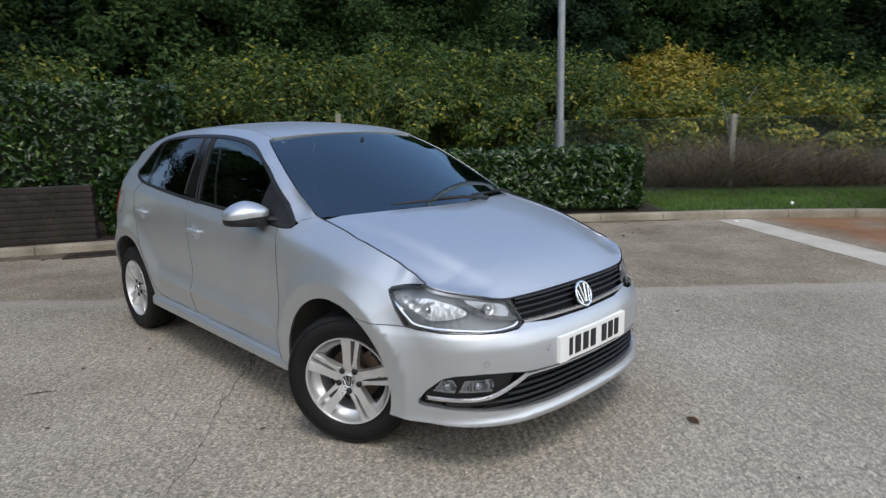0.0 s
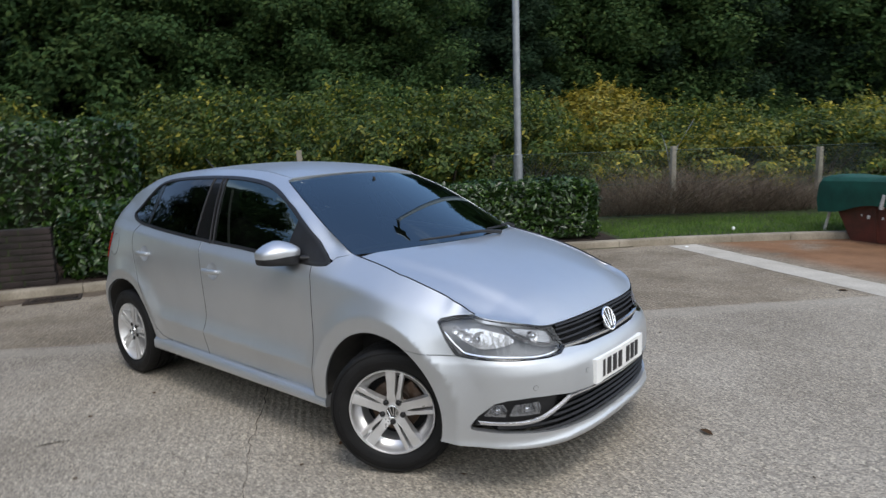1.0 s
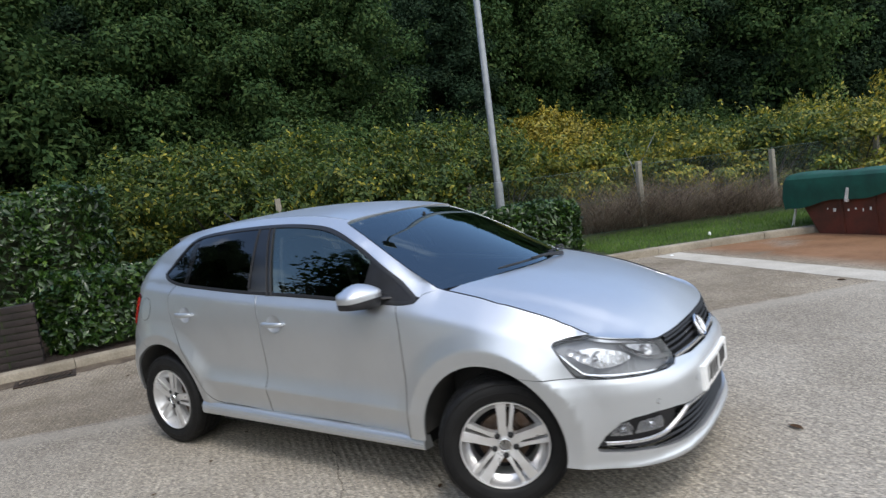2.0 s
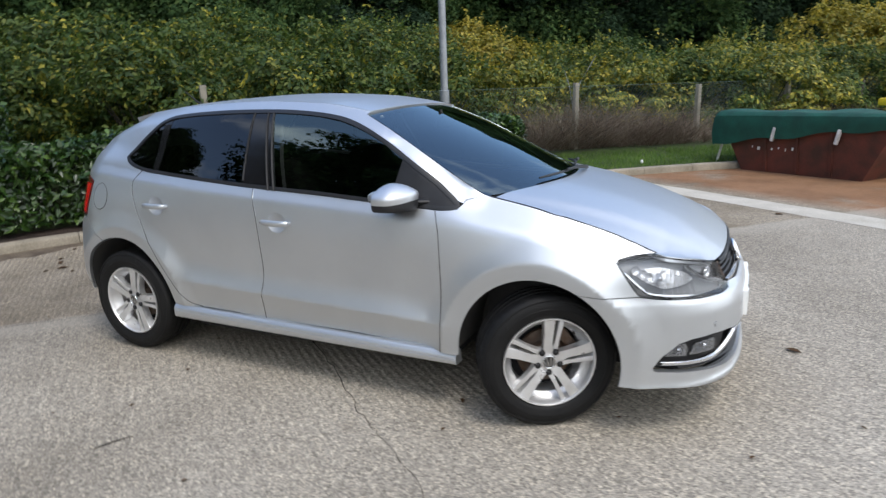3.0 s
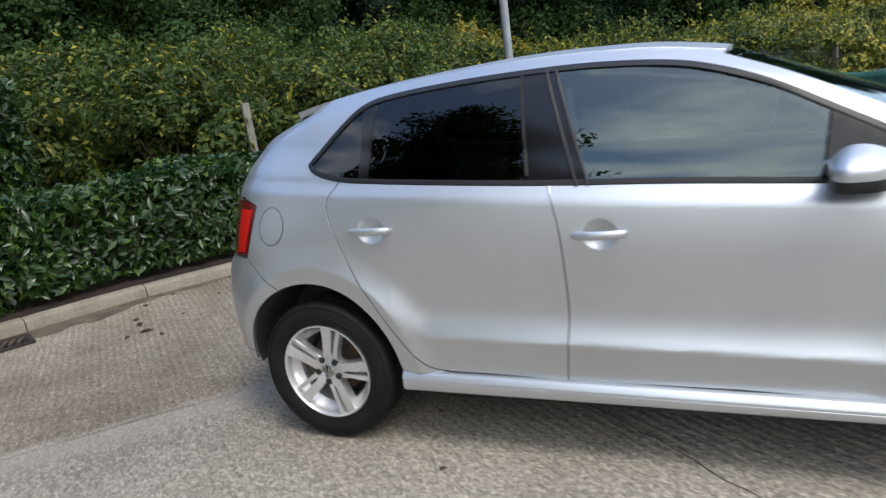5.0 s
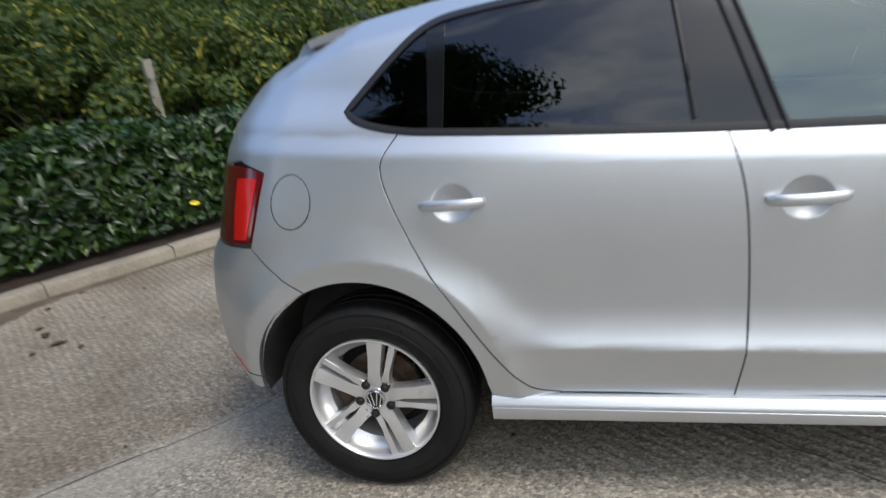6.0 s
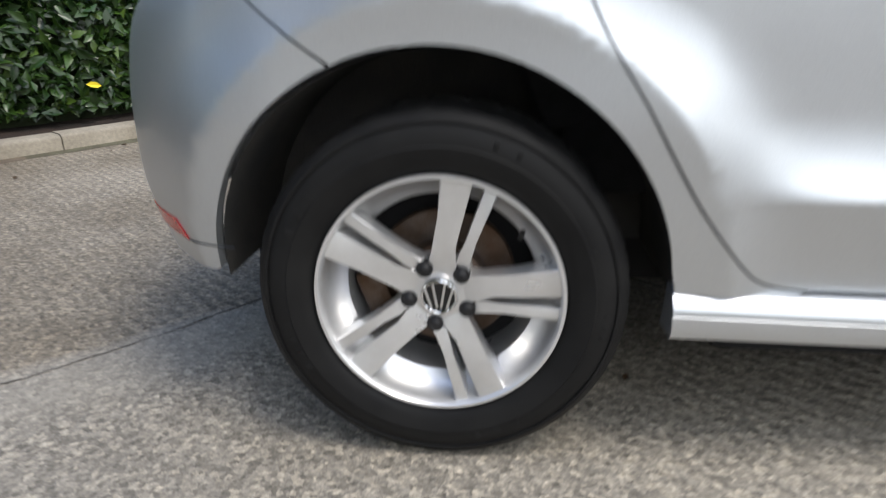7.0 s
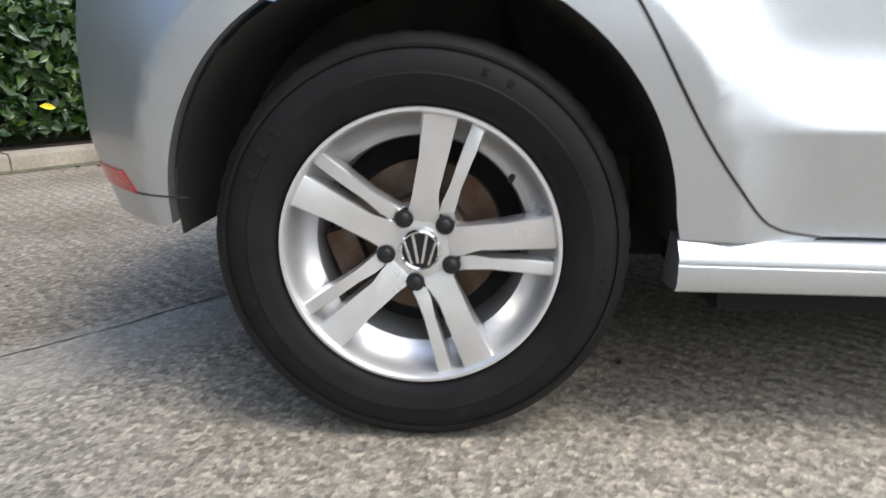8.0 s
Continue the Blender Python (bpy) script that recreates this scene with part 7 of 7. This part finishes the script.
for k in range(7):
    bm = bmesh.new()
    vs = box(bm, 0, 0, 0, rng.uniform(0.015, 0.05), 0.006, rng.uniform(0.03, 0.07), 0.002)
    a = 0.22 + 0.115 * k
    bm.transform(Matrix.Translation(sk(a, -0.052 - 0.012, 0.40 - 0.02 * (k % 2))) @ Matrix.Rotation(math.atan2(SD.y, SD.x), 4, "Z") @ Matrix.Rotation(radians(-6), 4, "X"))
    part("painted_mark", bm, WHITE_PAINT, skip)
bm = bmesh.new()
rows = []
for k in range(33):
    f = k / 32
    a = -0.50 + (LEN + 0.98) * f
    sag = 0.04 * math.sin(f * 19) + 0.03 * math.sin(f * 7 + 1)
    drop = max(0.14, 0.46 - 0.36 * f + 0.03 * math.sin(f * 17))
    rows.append([bm.verts.new(sk(a + dx, w, z)) for w, z, dx in ((-0.145, HGT - drop, 0.03), (-0.16, HGT - drop * 0.5, 0.01), (-0.17, HGT + 0.05, 0), (-0.08, HGT + 0.10, 0), (0.4, HGT + 0.07 + sag, 0), (0.9, HGT + 0.06 - sag, 0), (WID + 0.1, HGT + 0.06, 0), (WID + 0.16, HGT - 0.2, 0))])
for r, q in zip(rows, rows[1:]):
    for k in range(7):
        bm.faces.new((r[k], r[k + 1], q[k + 1], q[k]))
end = [bm.verts.new(v.co + Vector((0, 0, -0.34 if i in (2, 3, 4, 5, 6) else -0.05)) - SD * 0.02) for i, v in enumerate(rows[0])]
for k in range(7):
    bm.faces.new((rows[0][k], rows[0][k + 1], end[k + 1], end[k]))
cover = part("net_cover", bm, TARP, skip, "green net cover drawn over the load")
cover.modifiers.new("round", "SUBSURF").levels = 1
cover.modifiers["round"].render_levels = 1

# second skip beyond, yellow and blue
far_skip = thing("skip", "yellow and blue waste skip standing behind the red one", "skip", (5.2, 8.9, 0))
bm = bmesh.new()
box(bm, 0, 0, 0.5, 1.8, 1.4, 1.0, 0.03, Matrix.Rotation(radians(-37), 4, "Z"))
part("skip_body", bm, BLUE, far_skip)
bm = bmesh.new()
box(bm, 0, 0, 1.06, 2.0, 1.6, 0.12, 0.03, Matrix.Rotation(radians(-37), 4, "Z"))
part("skip_rim", bm, YELLOW, far_skip)

# ---- fallen leaves and litter ----
def flat_leaf(name, label, x, y, size, turn, material=None, z=0.004, category="leaf"):
    bm = bmesh.new()
    pts = [(-0.5, 0), (-0.2, 0.2), (0.15, 0.22), (0.5, 0.02), (0.15, -0.2), (-0.22, -0.18)]
    vs = [bm.verts.new((a * size, c * size, 0.12 * size * abs(c) * 4 + 0.002)) for a, c in pts]
    mid = bm.verts.new((0, 0, 0.0))
    for k in range(6):
        bm.faces.new((vs[k], vs[(k + 1) % 6], mid))
    ob = part(name, bm, material or LITTER)
    ob.matrix_basis = Matrix.Translation((x, y, z)) @ Matrix.Rotation(turn, 4, "Z")
    return tagged(ob, label, category, "fallen leaves")


flat_leaf("fallen_leaf", "dark curled leaf lying on the concrete", 2.314, 0.448, 0.09, -0.5)
for k in range(46):
    s, o = rng.uniform(at_y(-1), at_y(6)), -abs(rng.normal(0, 0.5)) - 0.05
    p = kerb(s, o)
    flat_leaf("fallen_leaf", "small brown leaf fallen on the concrete", p.x, p.y, rng.uniform(0.03, 0.07), rng.uniform(0, 6))
for k in range(24):
    flat_leaf("fallen_leaf", "small brown leaf fallen on the concrete", rng.uniform(-2.5, 3.0), rng.uniform(-2.2, 3.0), rng.uniform(0.015, 0.035), rng.uniform(0, 6))

for x, y, size, turn, lab in ((-0.70, -0.95, 0.035, 0.4, "dark crumb of bark lying on the concrete"), (0.87, -1.0, 0.03, 1.2, "dark crumb of bark lying on the concrete"), (0.85, -0.73, 0.05, 2.0, "dark curled leaf lying beside the wheel"), (1.56, -0.62, 0.03, 0.3, "dark crumb of bark lying on the concrete"), (0.09, -1.72, 0.03, 0.9, "dark crumb of bark lying on the concrete"),
                              (-3.5, 0.26, 0.10, 0.7, "dark wet leaf lying near the kerb"), (-3.31, 0.22, 0.06, 1.9, "dark wet leaf lying near the kerb"), (-3.7, 0.38, 0.11, 2.4, "dark wet leaf lying near the kerb"), (2.43, 4.49, 0.10, 0.2, "dark curled leaf lying by the pale strip")):
    flat_leaf("fallen_leaf", lab, x, y, size, turn)

# twig lying before the rear door
twig_bm = bmesh.new()
tube(twig_bm, [(-0.46, -1.70, 0.004), (-0.43, -1.63, 0.006), (-0.41, -1.59, 0.005), (-0.385, -1.56, 0.004)], [0.0015, 0.0026, 0.002, 0.001], 6)
tagged(part("twig", twig_bm, BARK), "short brown twig lying on the concrete", "twig")

# litter on the verge and the strip
for name, lab, x, y, z, size in (("paper_cup", "crumpled white paper cup lying on the grass verge", 0.49, 8.04, 0.16, 0.075), ("paper_scrap", "white scrap of paper lying on the pale strip", 0.175, 6.72, 0.012, 0.07), ("paper_scrap", "small pale scrap of paper lying below the kerb", 2.35, 8.55, 0.01, 0.045)):
    lit = bmesh.new()
    bmesh.ops.create_icosphere(lit, subdivisions=2, radius=size / 2)
    for q in lit.verts:
        q.co *= 0.8 + 0.5 * wobble(q.co, 28, x)
        q.co.z *= 1.1 if name == "paper_cup" else 0.3
    ob = part(name, lit, PLATE, smooth=False)
    ob.matrix_basis = Matrix.Translation((x, y, z))
    tagged(ob, lab, "litter")

# one yellow leaf held in the hedge
flat_leaf("yellow_leaf", "single yellow leaf held in the laurel hedge", -3.862, 2.258, 0.095, 0.6, mat("yellow_leaf", (0.75, 0.60, 0.03), 0.5), 0.345)
bpy.data.objects["yellow_leaf"].rotation_euler = (radians(68), 0.2, radians(52))

# bare twigs at the first fence post and a pale prop under the skip's end
tw = bmesh.new()
tube(tw, [(-1.13, 9.60, 0.12), (-1.10, 9.65, 0.95), (-0.97, 9.62, 1.52), (-0.83, 9.64, 1.76), (-0.69, 9.68, 2.02)], [0.014, 0.012, 0.010, 0.008, 0.004], 6)
tube(tw, [(-1.10, 9.65, 0.95), (-1.19, 9.64, 1.47), (-1.29, 9.62, 1.78)], [0.009, 0.007, 0.003], 6)
tagged(part("bare_sapling", tw, GALV), "pale bare sapling rising beside the fence post", "sapling")
tube_bm = bmesh.new()
tube(tube_bm, [sk(-0.52, 0.0, 0.0), sk(-0.40, 0.02, 0.5)], [0.022, 0.018], 8)
prop = part("prop_bar", tube_bm, WHITE_PAINT, skip, "pale bar hanging at the end of the cover")
